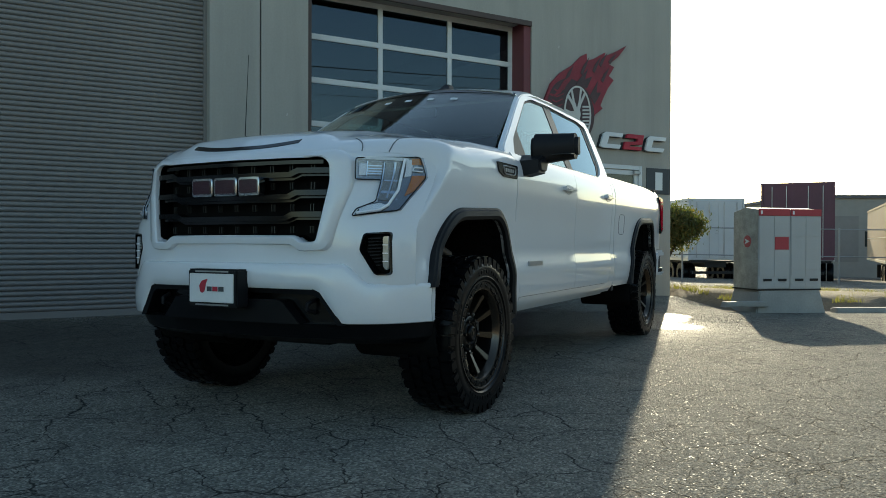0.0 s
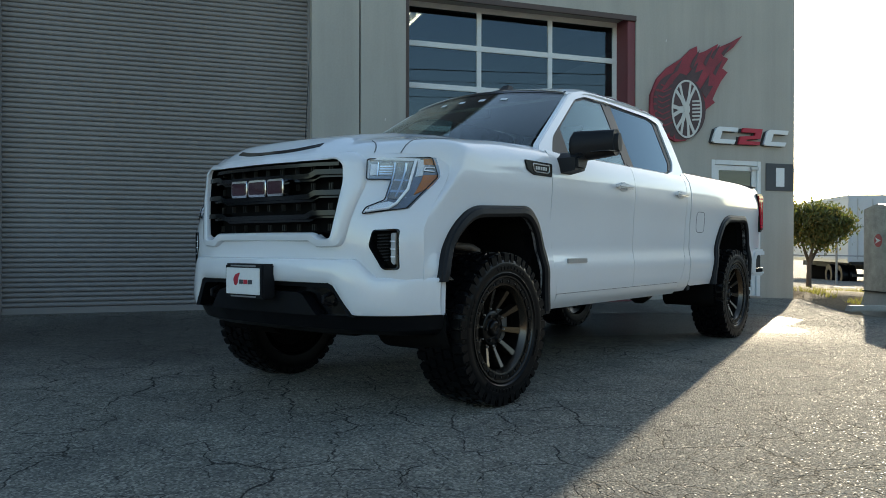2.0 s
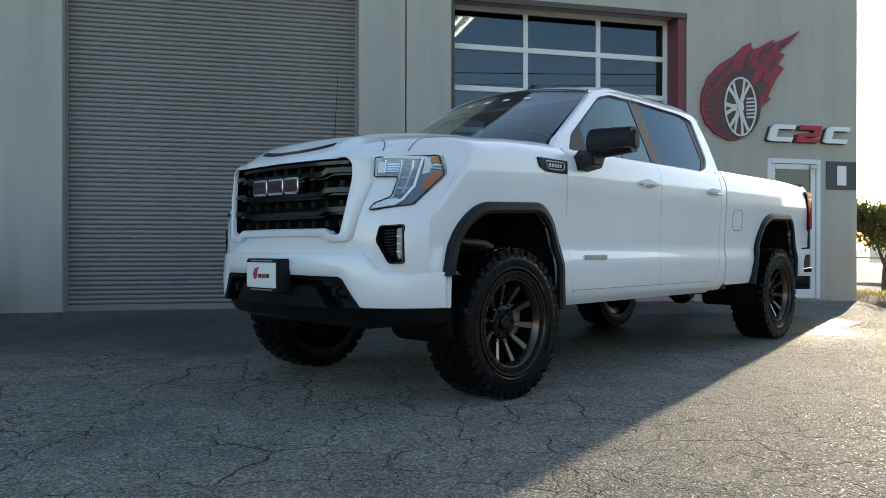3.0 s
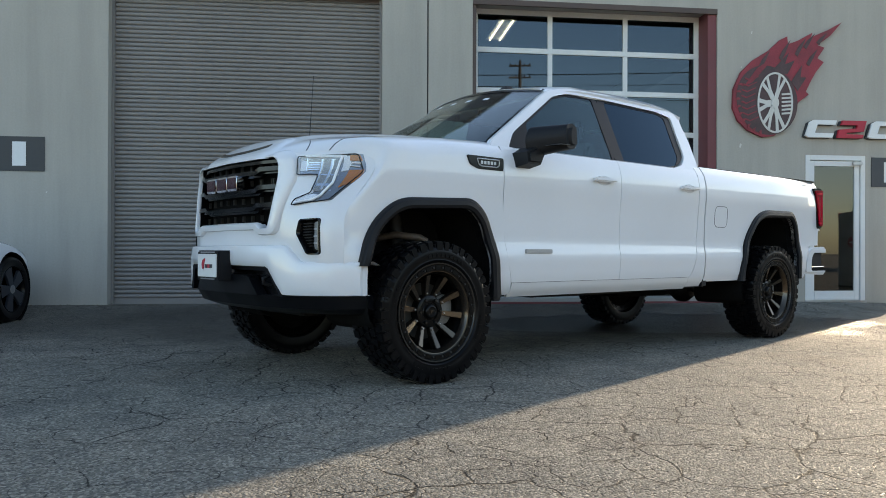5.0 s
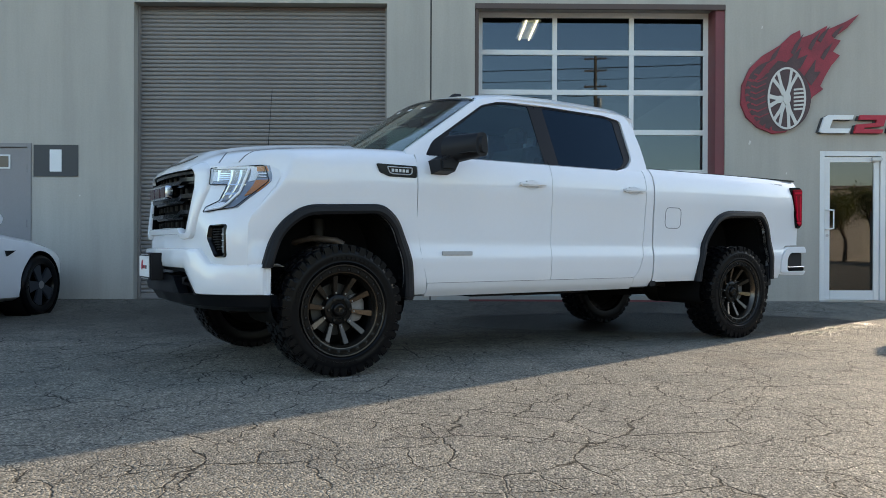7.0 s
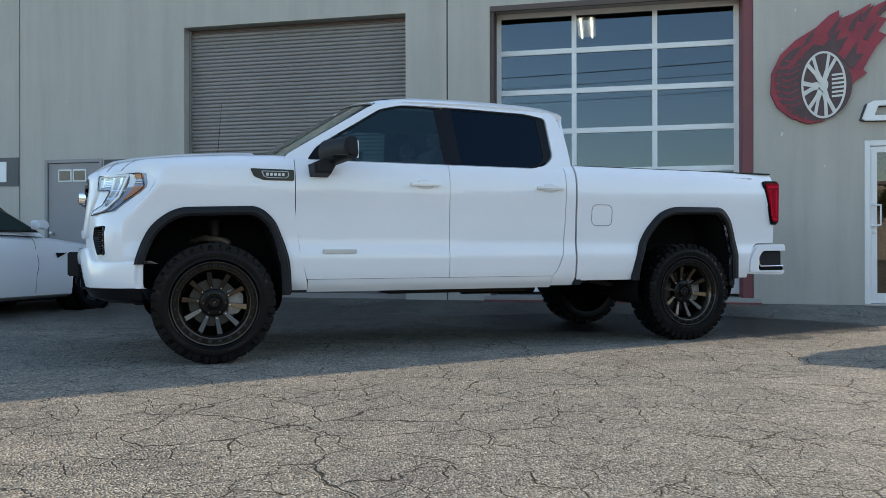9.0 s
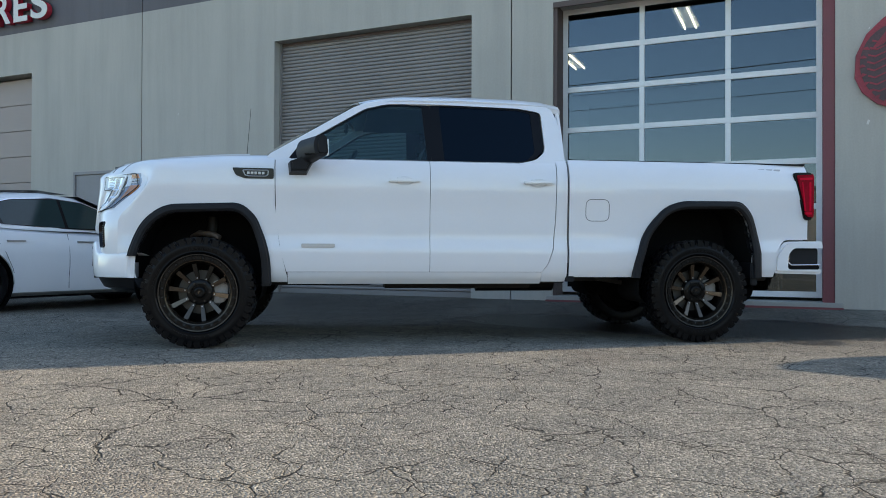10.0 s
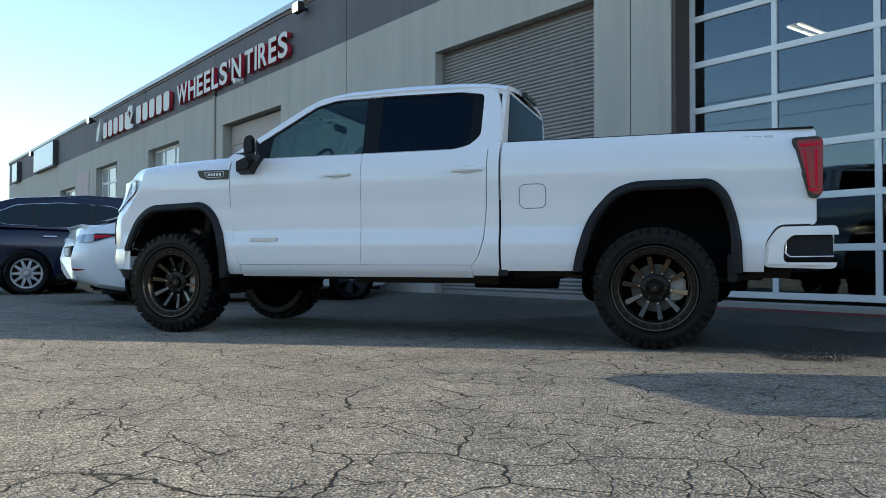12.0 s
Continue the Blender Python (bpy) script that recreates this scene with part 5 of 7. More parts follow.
    for i in range(21):
        x = 1.135 + (2.70 - 1.135) * i / 20
        row = []
        for j in range(25):
            v = -1 + 2 * j / 24
            e = abs(v)
            row.append((x - 0.09 * (1 - v * v) * max(0, 1 - i / 4), 0.745 * v, lerp(roof_x, x) - 0.02 * max(0.0, 1 - i / 4) ** 2 + 0.05 * (1 - e ** 2.4) - 0.028 * max(0, (e - 0.9) / 0.1) ** 2))
        rows_o.append(row)
    part("roof", solid(rows_o, [[(p[0] + 0.004, p[1] * 0.985, p[2] - (0.008 + 0.027 * min(1.0, k / 5))) for p in r] for k, r in enumerate(rows_o)]), P, t)
    fin = bmesh.new()
    add_prism(fin, [(1.24, 1.925), (1.34, 1.955), (1.385, 1.992), (1.44, 1.992), (1.45, 1.955), (1.50, 1.925)], lambda a, b: (a, -0.015 - (2.03 - b) * 0.35, b), lambda a, b: (a, 0.015 + (2.03 - b) * 0.35, b), 0.006)
    part("roof_antenna", fin, B, t, "black shark fin antenna")
    part("rear_window", prism_x([(0.72, 1.44), (0.64, 1.80), (-0.64, 1.80), (-0.72, 1.44)], 2.70, 2.706), M["tint"], t, "tinted rear window")
    back = part("cab_back", prism_x([(0.94, 1.0), (0.94, 1.365), (0.72, 1.835), (-0.72, 1.835), (-0.94, 1.365), (-0.94, 1.0)], 2.665, 2.70, 0.01), P, t)
    carve(back, [prism_x([(0.71, 1.45), (0.63, 1.79), (-0.63, 1.79), (-0.71, 1.45)], 2.5, 2.9)])
    part("brake_light", box_bm(2.69, 2.74, -0.22, 0.22, 1.85, 1.895, 0.008), M["gloss_black"], t, "high centre brake light")
    part("antenna", cyl_bm((0.12, 0.86, 1.36), (0.17, 0.87, 2.02), 0.0035, 0.0018, 8), B, t, "thin whip antenna on the far fender")
    # bed
    part("tailgate", box_bm(4.66, 4.715, -0.90, 0.90, 0.80, 1.41, 0.02), P, t)
    part("bed_floor", box_bm(2.75, 4.66, -0.82, 0.82, 1.055, 1.075), B, t)
    part("bed_front_wall", box_bm(2.73, 2.77, -0.85, 0.85, 0.8, 1.395), P, t)
    part("rear_bumper", box_bm(4.60, 4.83, -0.63, 0.63, 0.56, 0.77, 0.03), P, t)
    # chassis
    for s in (-1, 1):
        part("frame_rail", box_bm(-0.5, 4.6, s * 0.42 - 0.05, s * 0.42 + 0.05, 0.46, 0.60, 0.01), M["dark_metal"], t)
    part("rear_axle", cyl_bm((3.745, -0.78, 0.405), (3.745, 0.78, 0.405), 0.045), M["dark_metal"], t)
    part("differential", lathe([(0.0, -0.13), (0.09, -0.12), (0.14, -0.04), (0.14, 0.04), (0.09, 0.12), (0.0, 0.13)], 20), M["dark_metal"], t, at=pose(3.745, 0.0, 0.405))
    part("fuel_tank", box_bm(1.3, 2.6, -0.40, 0.0, 0.40, 0.56, 0.05), M["dark_metal"], t)
    part("transmission", box_bm(0.3, 1.3, -0.2, 0.2, 0.42, 0.62, 0.06), M["dark_metal"], t)
    part("skid_plate", prism_y([(-0.62, 0.42), (-0.5, 0.36), (0.2, 0.36), (0.3, 0.44)], -0.38, 0.38, 0.02), M["dark_metal"], t)
    tube("exhaust", [(0.8, 0.3, 0.46), (2.9, 0.3, 0.46), (3.3, 0.45, 0.56), (3.8, 0.5, 0.6), (4.2, 0.62, 0.5), (4.4, 0.75, 0.47)], 0.035, M["dark_metal"], t)
    part("muffler", cyl_bm((2.2, 0.3, 0.45), (2.9, 0.3, 0.45), 0.1), M["dark_metal"], t)
    for s in (-1, 1):
        tube("control_arm", [(-0.14, s * 0.48, 0.80), (-0.06, s * 0.64, 0.83), (0.06, s * 0.74, 0.815), (0.10, s * 0.76, 0.79)], 0.022, M["suspension"], t, "worn steel control arm")
        tube("control_arm", [(-0.2, s * 0.4, 0.42), (0.0, s * 0.74, 0.30), (0.2, s * 0.4, 0.42)], 0.03, M["dark_metal"], t)
        part("shock_absorber", cyl_bm((0.02, s * 0.60, 0.36), (0.02, s * 0.52, 0.95), 0.045), M["dark_metal"], t)
        part("leaf_spring", prism_y([(3.05, 0.47), (3.745, 0.36), (4.45, 0.47), (4.45, 0.50), (3.745, 0.40), (3.05, 0.50)], s * 0.55 - 0.03, s * 0.55 + 0.03), M["dark_metal"], t)
        for x in (-0.012, 3.745):
            truck_wheel(t, pose(x, -0.895 if s < 0 else 0.93, 0.397, 0, 0, 0 if s < 0 else 180) @ Matrix.Diagonal((0.957, 1, 0.957, 1)))
    # cabin
    part("dashboard", prism_y(rounded([(0.42, 0.9), (0.42, 1.36), (0.75, 1.40), (0.92, 1.32), (0.95, 0.9)], 0.05), -0.82, 0.82, 0.02), M["seat"], t, "dark dashboard")
    wheel_ring = [(1.02 + 0.09 * math.sin(a), -0.40 + 0.185 * math.cos(a), 1.33 + 0.165 * math.sin(a)) for a in [2 * math.pi * k / 28 for k in range(28)]]
    tube("steering_wheel", wheel_ring, 0.015, M["seat"], t, "dark steering wheel", closed=True)
    part("steering_hub", cyl_bm((0.90, -0.40, 1.31), (1.03, -0.40, 1.34), 0.06), M["seat"], t)
    for x in (1.35, 2.15):
        for y in (-0.42, 0.42):
            part("cabin_seat", prism_y(rounded([(x - 0.2, 0.95), (x + 0.22, 0.92), (x + 0.42, 1.52), (x + 0.30, 1.54), (x + 0.16, 1.10), (x - 0.22, 1.08)], 0.05), y - 0.25, y + 0.25, 0.05), M["seat"], t, "dark cabin seat")
            part("headrest", box_bm(x + 0.32, x + 0.42, y - 0.13, y + 0.13, 1.54, 1.70, 0.04), M["seat"], t)
    part("roof_lining", box_bm(1.2, 2.6, -0.66, 0.66, 1.80, 1.82), M["lining"], t)
    part("rear_view_mirror", box_bm(1.02, 1.05, -0.12, 0.12, 1.70, 1.76, 0.01), M["seat"], t)
    return t


build_truck(pose(1.542, -4.361, 0.0, 0, 0, 32.65) @ Matrix.Translation((0, -0.12, 0)) @ Matrix.Diagonal((1, 0.88, 1, 1)))

# ---- front of the building ----
def roll_shutter(x0, x1, z0, z1, y):
    """A rolling steel shutter of many curved slats between two guides."""
    d = thing("roll_shutter", Matrix(), "closed grey rolling steel shutter in a wall opening", "shutter")
    n = int((z1 - z0) / 0.0515)
    h = (z1 - z0) / n
    prof = [(0.0, 0.0), (-0.010, h * 0.12), (-0.016, h * 0.3), (-0.017, h * 0.55), (-0.012, h * 0.78), (-0.001, h * 0.9), (0.004, h * 0.97), (0.0, h)]
    bm = bmesh.new()
    out = [(a, b) for a, b in prof] + [(0.02, h), (0.02, 0.0)]
    add_prism(bm, out, lambda a, b: (x0 + 0.03, y + a, b), lambda a, b: (x1 - 0.03, y + a, b))
    first = part("slat", bm, M["shutter"], d, at=pose(0, 0, z0))
    for k in range(1, n):
        twin(first, d, pose(0, 0, z0 + k * h))
    for a, b in ((x0, x0 + 0.032), (x1 - 0.032, x1)):
        part("guide", box_bm(a, b, y - 0.05, y + 0.03, z0 - 0.02, z1, 0.004), M["shutter"], d, "steel guide channel")
    part("bottom_bar", box_bm(x0 + 0.034, x1 - 0.034, y - 0.03, y + 0.02, z0 - 0.02, z0 + 0.05, 0.004), M["shutter"], d)
    part("hood", box_bm(x0, x1, y - 0.02, y + 0.1, z1 - 0.04, z1), M["brown"], d)
    return d


roll_shutter(-1.21, 2.0, 0.11, 3.86, 0.18)
struct("sill_1", box_bm(-1.21, 2.0, 0.0, 0.29, -0.1, 0.09, 0.005), M["concrete"], "worn concrete sill", "sill")


def section_door(x0, x1, z0, z1, y, rows, cols, glazed, frame_w=0.05, label="", mat="white_frame", pane_mat="glass"):
    """An overhead door of stacked sections, glazed or solid."""
    d = thing("overhead_door", Matrix(), label, "overhead door")
    h = (z1 - z0) / rows
    if not glazed:
        bm = bmesh.new()
        add_box(bm, x0, x1, y, y + 0.05, 0.004, h - 0.004, 0.006)
        first = part("section", bm, M[mat], d, at=pose(0, 0, z0))
        for k in range(1, rows):
            twin(first, d, pose(0, 0, z0 + k * h))
        return d
    w = (x1 - x0) / cols
    rail = part("rail", box_bm(x0, x1, y, y + 0.05, -frame_w * 0.55, frame_w * 0.55, 0.004), M[mat], d, at=pose(0, 0, z0 + frame_w * 0.5))
    for k in range(1, rows + 1):
        twin(rail, d, pose(0, 0, z0 + k * h - (frame_w * 0.5 if k == rows else 0)))
    stile = part("stile", box_bm(-frame_w / 2, frame_w / 2, y + 0.003, y + 0.047, frame_w * 0.5, h - frame_w * 0.5, 0.003), M[mat], d, at=pose(x0 + frame_w / 2, 0, z0))
    pane = part("pane", box_bm(frame_w * 0.4, w - frame_w * 0.4, y + 0.022, y + 0.027, frame_w * 0.4, h - frame_w * 0.4), M[pane_mat], d, at=pose(x0, 0, z0))
    pane.visible_shadow = False
    for k in range(rows):
        for c in range(cols + 1):
            if k or c:
                xx = x0 + c * w + (frame_w / 2 if c == 0 else -frame_w / 2 if c == cols else 0)
                twin(stile, d, pose(xx, 0, z0 + k * h))
            if c < cols and (k or c):
                twin(pane, d, pose(x0 + c * w, 0, z0 + k * h)).visible_shadow = False
    return d


section_door(3.17, 6.2, 0.20, 3.85, 0.28, 7, 3, True, 0.062, "closed glazed overhead door with white aluminium frame")
# red door jamb and header round the glazed door
jamb = thing("door_jamb", Matrix(), "dark red painted steel door jamb", "door frame", kind="structure")
part("jamb_post", box_bm(6.2, 6.318, 0.02, 0.34, 0.0, 3.85, 0.004), M["red_trim"], jamb)
part("jamb_post", box_bm(3.122, 3.17, 0.02, 0.34, 0.0, 3.85, 0.004), M["brown"], jamb)
part("jamb_header", box_bm(3.122, 6.318, -0.012, 0.02, 3.81, 3.88, 0.004), M["brown"], jamb, "dark brown header strip")
struct("sill_2", box_bm(3.05, 6.4, -0.06, 0.34, -0.1, 0.16, 0.01), M["concrete"], "concrete sill with red edge", "sill")
struct("sill_edge", box_bm(3.05, 6.4, -0.075, -0.06, -0.1, 0.112, 0.004), M["red_trim"], "dark red sill edge", "trim")
section_door(-9.55, -6.57, 0.06, 3.87, 0.20, 8, 1, False, label="closed taupe sectional garage door", mat="panel_door")
section_door(-15.15, -12.65, 0.06, 3.9, 0.2, 7, 3, True, 0.07, "closed glazed overhead door far along the wall", pane_mat="pane_pale")
section_door(-20.95, -18.45, 0.06, 3.92, 0.2, 7, 3, True, 0.07, "closed glazed overhead door far along the wall", pane_mat="pane_pale")
section_door(-26.45, -24.05, 0.06, 3.52, 0.2, 6, 3, True, 0.07, "closed glazed overhead door far along the wall", pane_mat="pane_pale")
section_door(-32.25, -29.85, 0.06, 3.52, 0.2, 6, 1, False, label="closed taupe sectional garage door", mat="panel_door")
for a, b in ((-15.4, -12.4), (-21.2, -18.2), (-26.8, -23.8)):
    struct("wall_room", box_bm(a, b, 2.2, 2.3, 0.05, 5.2), M["interior"], "dim wall behind the glazed door", "wall")


def entry_door(x0, x1, z0, z1, y):
    d = thing("entry_door", Matrix(), "white framed glass entry door with pull handle", "door")
    f = 0.065
    for a, b, c, e in ((x0, x0 + f, z0, z1), (x1 - f, x1, z0, z1), (x0 + f, x1 - f, z1 - f, z1)):
        part("frame", box_bm(a, b, y - 0.02, y + 0.08, c, e, 0.004), M["white_frame"], d)
    g = 0.07
    a, b, c, e = x0 + f + 0.006, x1 - f - 0.006, z0 + 0.01, z1 - f - 0.006
    for q in ((a, a + g, c, e), (b - g, b, c, e), (a + g, b - g, c, c + 0.12), (a + g, b - g, e - g, e)):
        part("leaf_rail", box_bm(q[0], q[1], y, y + 0.05, q[2], q[3], 0.004), M["white_frame"], d)
    p = part("pane", box_bm(a + g - 0.01, b - g + 0.01, y + 0.02, y + 0.026, c + 0.11, e - g + 0.01), M["glass_entry"], d)
    p.visible_shadow = False
    tube("pull_handle", [(a + 0.02, y, 1.02), (a + 0.02, y - 0.05, 1.02), (a + 0.09, y - 0.06, 1.03), (a + 0.09, y - 0.06, 1.26), (a + 0.02, y - 0.05, 1.27), (a + 0.02, y, 1.27)], 0.011, M["white_frame"], d)
    part("lock", cyl_bm((a + 0.035, y - 0.012, 0.94), (a + 0.035, y, 0.94), 0.018), M["silver"], d)
    part("closer", box_bm(x1 - 0.2, x1 - 0.06, y - 0.06, y - 0.02, z1 - 0.13, z1 - 0.08, 0.01), M["silver"], d)
    part("threshold", box_bm(x0, x1, y - 0.05, y + 0.1, z0 - 0.2, z0 + 0.005), M["silver"], d)
    return d


entry_door(7.54, 8.39, 0.105, 2.02, 0.02)


def steel_door(x0, x1, window):
    d = thing("steel_door", Matrix(), "grey painted steel door with small glazed panel" if window else "grey painted steel door", "door")
    for a, b, c, e in ((x0, x0 + 0.05, 0.05, 2.07), (x1 - 0.05, x1, 0.05, 2.07), (x0 + 0.05, x1 - 0.05, 2.02, 2.07)):
        part("frame", box_bm(a, b, -0.015, 0.12, c, e, 0.004), M["steel_door"], d)
    leaf = part("leaf", box_bm(x0 + 0.054, x1 - 0.054, 0.01, 0.055, 0.06, 2.015, 0.003), M["steel_door"], d)
    for z in (0.35, 1.05, 1.75):
        part("hinge", cyl_bm((x1 - 0.05, 0.0, z - 0.05), (x1 - 0.05, 0.0, z + 0.05), 0.009), M["dark_metal"], d)
    part("knob", lathe([(0.0, -0.06), (0.025, -0.055), (0.03, -0.04), (0.015, -0.025), (0.012, 0.0)], 16), M["silver"], d, at=pose(x0 + 0.12, 0.01, 1.0))
    if window:
        for a, b in ((x0 + 0.22, x0 + 0.44), (x0 + 0.46, x0 + 0.68)):
            part("window_frame", box_bm(a, b, -0.003, 0.01, 1.745, 1.925, 0.003), M["white_frame"], d)
            part("window_pane", box_bm(a + 0.02, b - 0.02, -0.006, -0.003, 1.765, 1.905), M["brown_glass"], d)
    return d


steel_door(-3.45, -2.5, True)
steel_door(-5.45, -4.49, False)


def unit_sign(x0, x1, z0, z1, mat):
    s = thing("unit_sign", Matrix(), "charcoal unit sign with one white bar", "sign", group="unit signs on the wall")
    part("board", box_bm(x0, x1, -0.012, -0.002, z0, z1), M[mat], s)
    c = (x0 + x1) / 2
    part("bar", box_bm(c - 0.075, c + 0.075, -0.016, -0.012, z0 + 0.06, z1 - 0.06, 0.001), M["sign_white"], s)


unit_sign(8.47, 8.97, 1.61, 2.0, "sign_grey")
unit_sign(-2.47, -1.91, 1.65, 2.05, "sign_dark")
unit_sign(-4.45, -3.89, 1.70, 2.12, "sign_grey")

# chipped paint spots on the wall
for x, z, w, h in ((6.78, 3.58, 0.02, 0.035), (6.62, 2.10, 0.035, 0.05), (6.64, 3.13, 0.015, 0.02), (7.1, 1.72, 0.02, 0.025), (2.86, 2.3, 0.015, 0.03), (-1.9, 1.4, 0.02, 0.02), (-3.1, 2.9, 0.015, 0.025)):
    part("paint_chip", prism_y([(x, z), (x + w * 0.6, z - h * 0.1), (x + w, z + h * 0.8), (x + w * 0.4, z + h)], -0.003, 0.0), M["sign_cream"], wall, "small pale spot of bare filler")
# wheel and flame emblem
em = thing("wheel_emblem", pose(0.055, 0, -0.02), "cut-out red flame and dark wheel emblem on the wall", "sign")
flame = [(6.45, 2.62), (6.46, 2.86), (6.56, 3.08), (6.72, 3.24), (6.95, 3.38), (7.10, 3.52), (7.20, 3.57), (7.21, 3.47), (7.35, 3.52), (7.55, 3.63), (7.53, 3.57), (7.78, 3.68), (7.96, 3.78), (7.80, 3.60),
         (7.62, 3.47), (7.72, 3.44), (7.62, 3.30), (7.71, 3.25), (7.60, 3.12), (7.52, 2.98), (7.46, 2.86), (7.50, 2.82), (7.36, 2.72), (7.28, 2.56), (7.16, 2.38), (7.02, 2.27), (6.86, 2.25), (6.66, 2.33), (6.52, 2.46)]
part("flame", prism_y(flame, -0.05, -0.012, 0.003), M["emblem_red"], em)
tyre_o = [(6.92 + 0.42 * math.cos(a) - 0.03 * math.sin(a), 2.73 + 0.45 * math.sin(a)) for a in [2 * math.pi * k / 40 for k in range(40)]]
part("emblem_tyre", prism_y(tyre_o, -0.054, -0.05), M["emblem_dark"], em, "dark tyre disc")
tongues = [[(6.6, 2.9), (6.78, 3.14), (7.02, 3.3), (6.9, 3.16), (6.72, 2.96)], [(7.0, 3.13), (7.22, 3.36), (7.16, 3.2), (7.3, 3.26), (7.2, 3.08), (7.06, 3.06)], [(7.25, 2.98), (7.4, 3.2), (7.38, 3.04), (7.46, 3.04), (7.34, 2.86)]]
for tg in tongues:
    part("emblem_tongue", prism_y(tg, -0.057, -0.054), M["emblem_dark"] if tg is not tongues[0] else M["emblem_red"], em)
for k in range(9):
    a = radians(150 + k * 13)
    part("tread_notch", prism_y([(6.92 + 0.40 * math.cos(a), 2.73 + 0.43 * math.sin(a)), (6.92 + 0.43 * math.cos(a + 0.06), 2.73 + 0.46 * math.sin(a + 0.06)), (6.92 + 0.43 * math.cos(a + 0.1), 2.73 + 0.46 * math.sin(a + 0.1)), (6.92 + 0.36 * math.cos(a + 0.06), 2.73 + 0.39 * math.sin(a + 0.06))], -0.058, -0.05), M["emblem_red"], em)


def oval(cx, cz, rx, rz, k=40):
    return [(cx + rx * math.cos(2 * math.pi * i / k), cz + rz * math.sin(2 * math.pi * i / k)) for i in range(k)]


rim = part("emblem_rim", prism_y(oval(7.03, 2.70, 0.245, 0.395), -0.062, -0.054), M["sign_cream"], em, "cream wheel rim")
carve(rim, [prism_y(oval(7.03, 2.70, 0.222, 0.37), -0.2, 0.1)])
for a0, wide in ((62, 1.0), (128, 1.1), (186, 1.15), (238, 1.1), (292, 1.2)):
    a = radians(a0)
    d, q = Vector((math.cos(a) * 0.226, math.sin(a) * 0.374)), Vector((-math.sin(a) * 0.034, math.cos(a) * 0.05)) * wide
    c = Vector((7.02, 2.70))
    part("emblem_spoke", prism_y([tuple(c - q * 0.7), tuple(c + d * 0.5 - q * 0.8), tuple(c + d - q * 1.7), tuple(c + d - q * 0.7), tuple(c + d * 0.55), tuple(c + d + q * 0.7), tuple(c + d + q * 1.7), tuple(c + d * 0.5 + q * 0.8), tuple(c + q * 0.7)], -0.06, -0.054), M["sign_cream"], em)
for k in range(6):
    z = 2.56 + k * 0.05
    part("emblem_bar", prism_y([(7.12, z - 0.012), (7.255, z), (7.255, z + 0.024), (7.12, z + 0.012)], -0.06, -0.054), M["sign_cream"], em)
for x, z, h in ((6.80, 3.16, 0.22), (7.08, 3.28, 0.24), (7.30, 3.34, 0.22), (7.46, 3.22, 0.2), (7.42, 3.44, 0.18), (7.6, 3.5, 0.14)):
    part("emblem_tongue", prism_y([(x, z), (x + 0.05, z + h * 0.45), (x + 0.16, z + h), (x + 0.10, z + h * 0.4), (x + 0.04, z - 0.03)], -0.056, -0.05), M["emblem_dark"], em)
for k in range(8):
    z = 2.46 + k * 0.075
    x = 6.565 + 0.05 * ((k - 3.5) / 3.5) ** 2
    part("emblem_tread", prism_y([(x, z + 0.012), (x + 0.07, z - 0.012), (x + 0.19, z + 0.045), (x + 0.19, z + 0.058), (x + 0.07, z + 0.006), (x + 0.005, z + 0.03)], -0.058, -0.054), M["emblem_red"], em, "thin red tread stroke")
part("emblem_hub", prism_y(oval(7.03, 2.70, 0.05, 0.075, 20), -0.063, -0.054), M["sign_cream"], em)

# letters over the door, as plain slanted blocks
ls = thing("letter_sign", pose(0.04, 0, -0.01), "white and red slanted block shapes on the wall", "sign")
for x, mt in ((7.46, "sign_white"), (7.90, "sign_red"), (8.34, "sign_white")):
    if mt == "sign_white":
        sh = [(x, 2.27), (x + 0.06, 2.45), (x + 0.12, 2.48), (x + 0.44, 2.48), (x + 0.42, 2.42), (x + 0.17, 2.42), (x + 0.13, 2.31), (x + 0.40, 2.31), (x + 0.37, 2.25), (x + 0.04, 2.25)]
    else:
        sh = [(x, 2.25), (x + 0.03, 2.36), (x + 0.28, 2.38), (x + 0.29, 2.42), (x + 0.06, 2.42), (x + 0.08, 2.48), (x + 0.42, 2.48), (x + 0.38, 2.34), (x + 0.14, 2.32), (x + 0.13, 2.30), (x + 0.38, 2.30), (x + 0.36, 2.25)]
    part("block", prism_y([(a, b) for a, b in sh], -0.07, -0.035, 0.003), M[mt], ls)
    part("backing", prism_y([(a - 0.02, b - 0.006) for a, b in sh], -0.035, -0.004), M["sign_dark"], ls)

# long sign on the dark band
ws = thing("shop_sign", Matrix(), "raised white letters with red sides on the dark band", "sign")


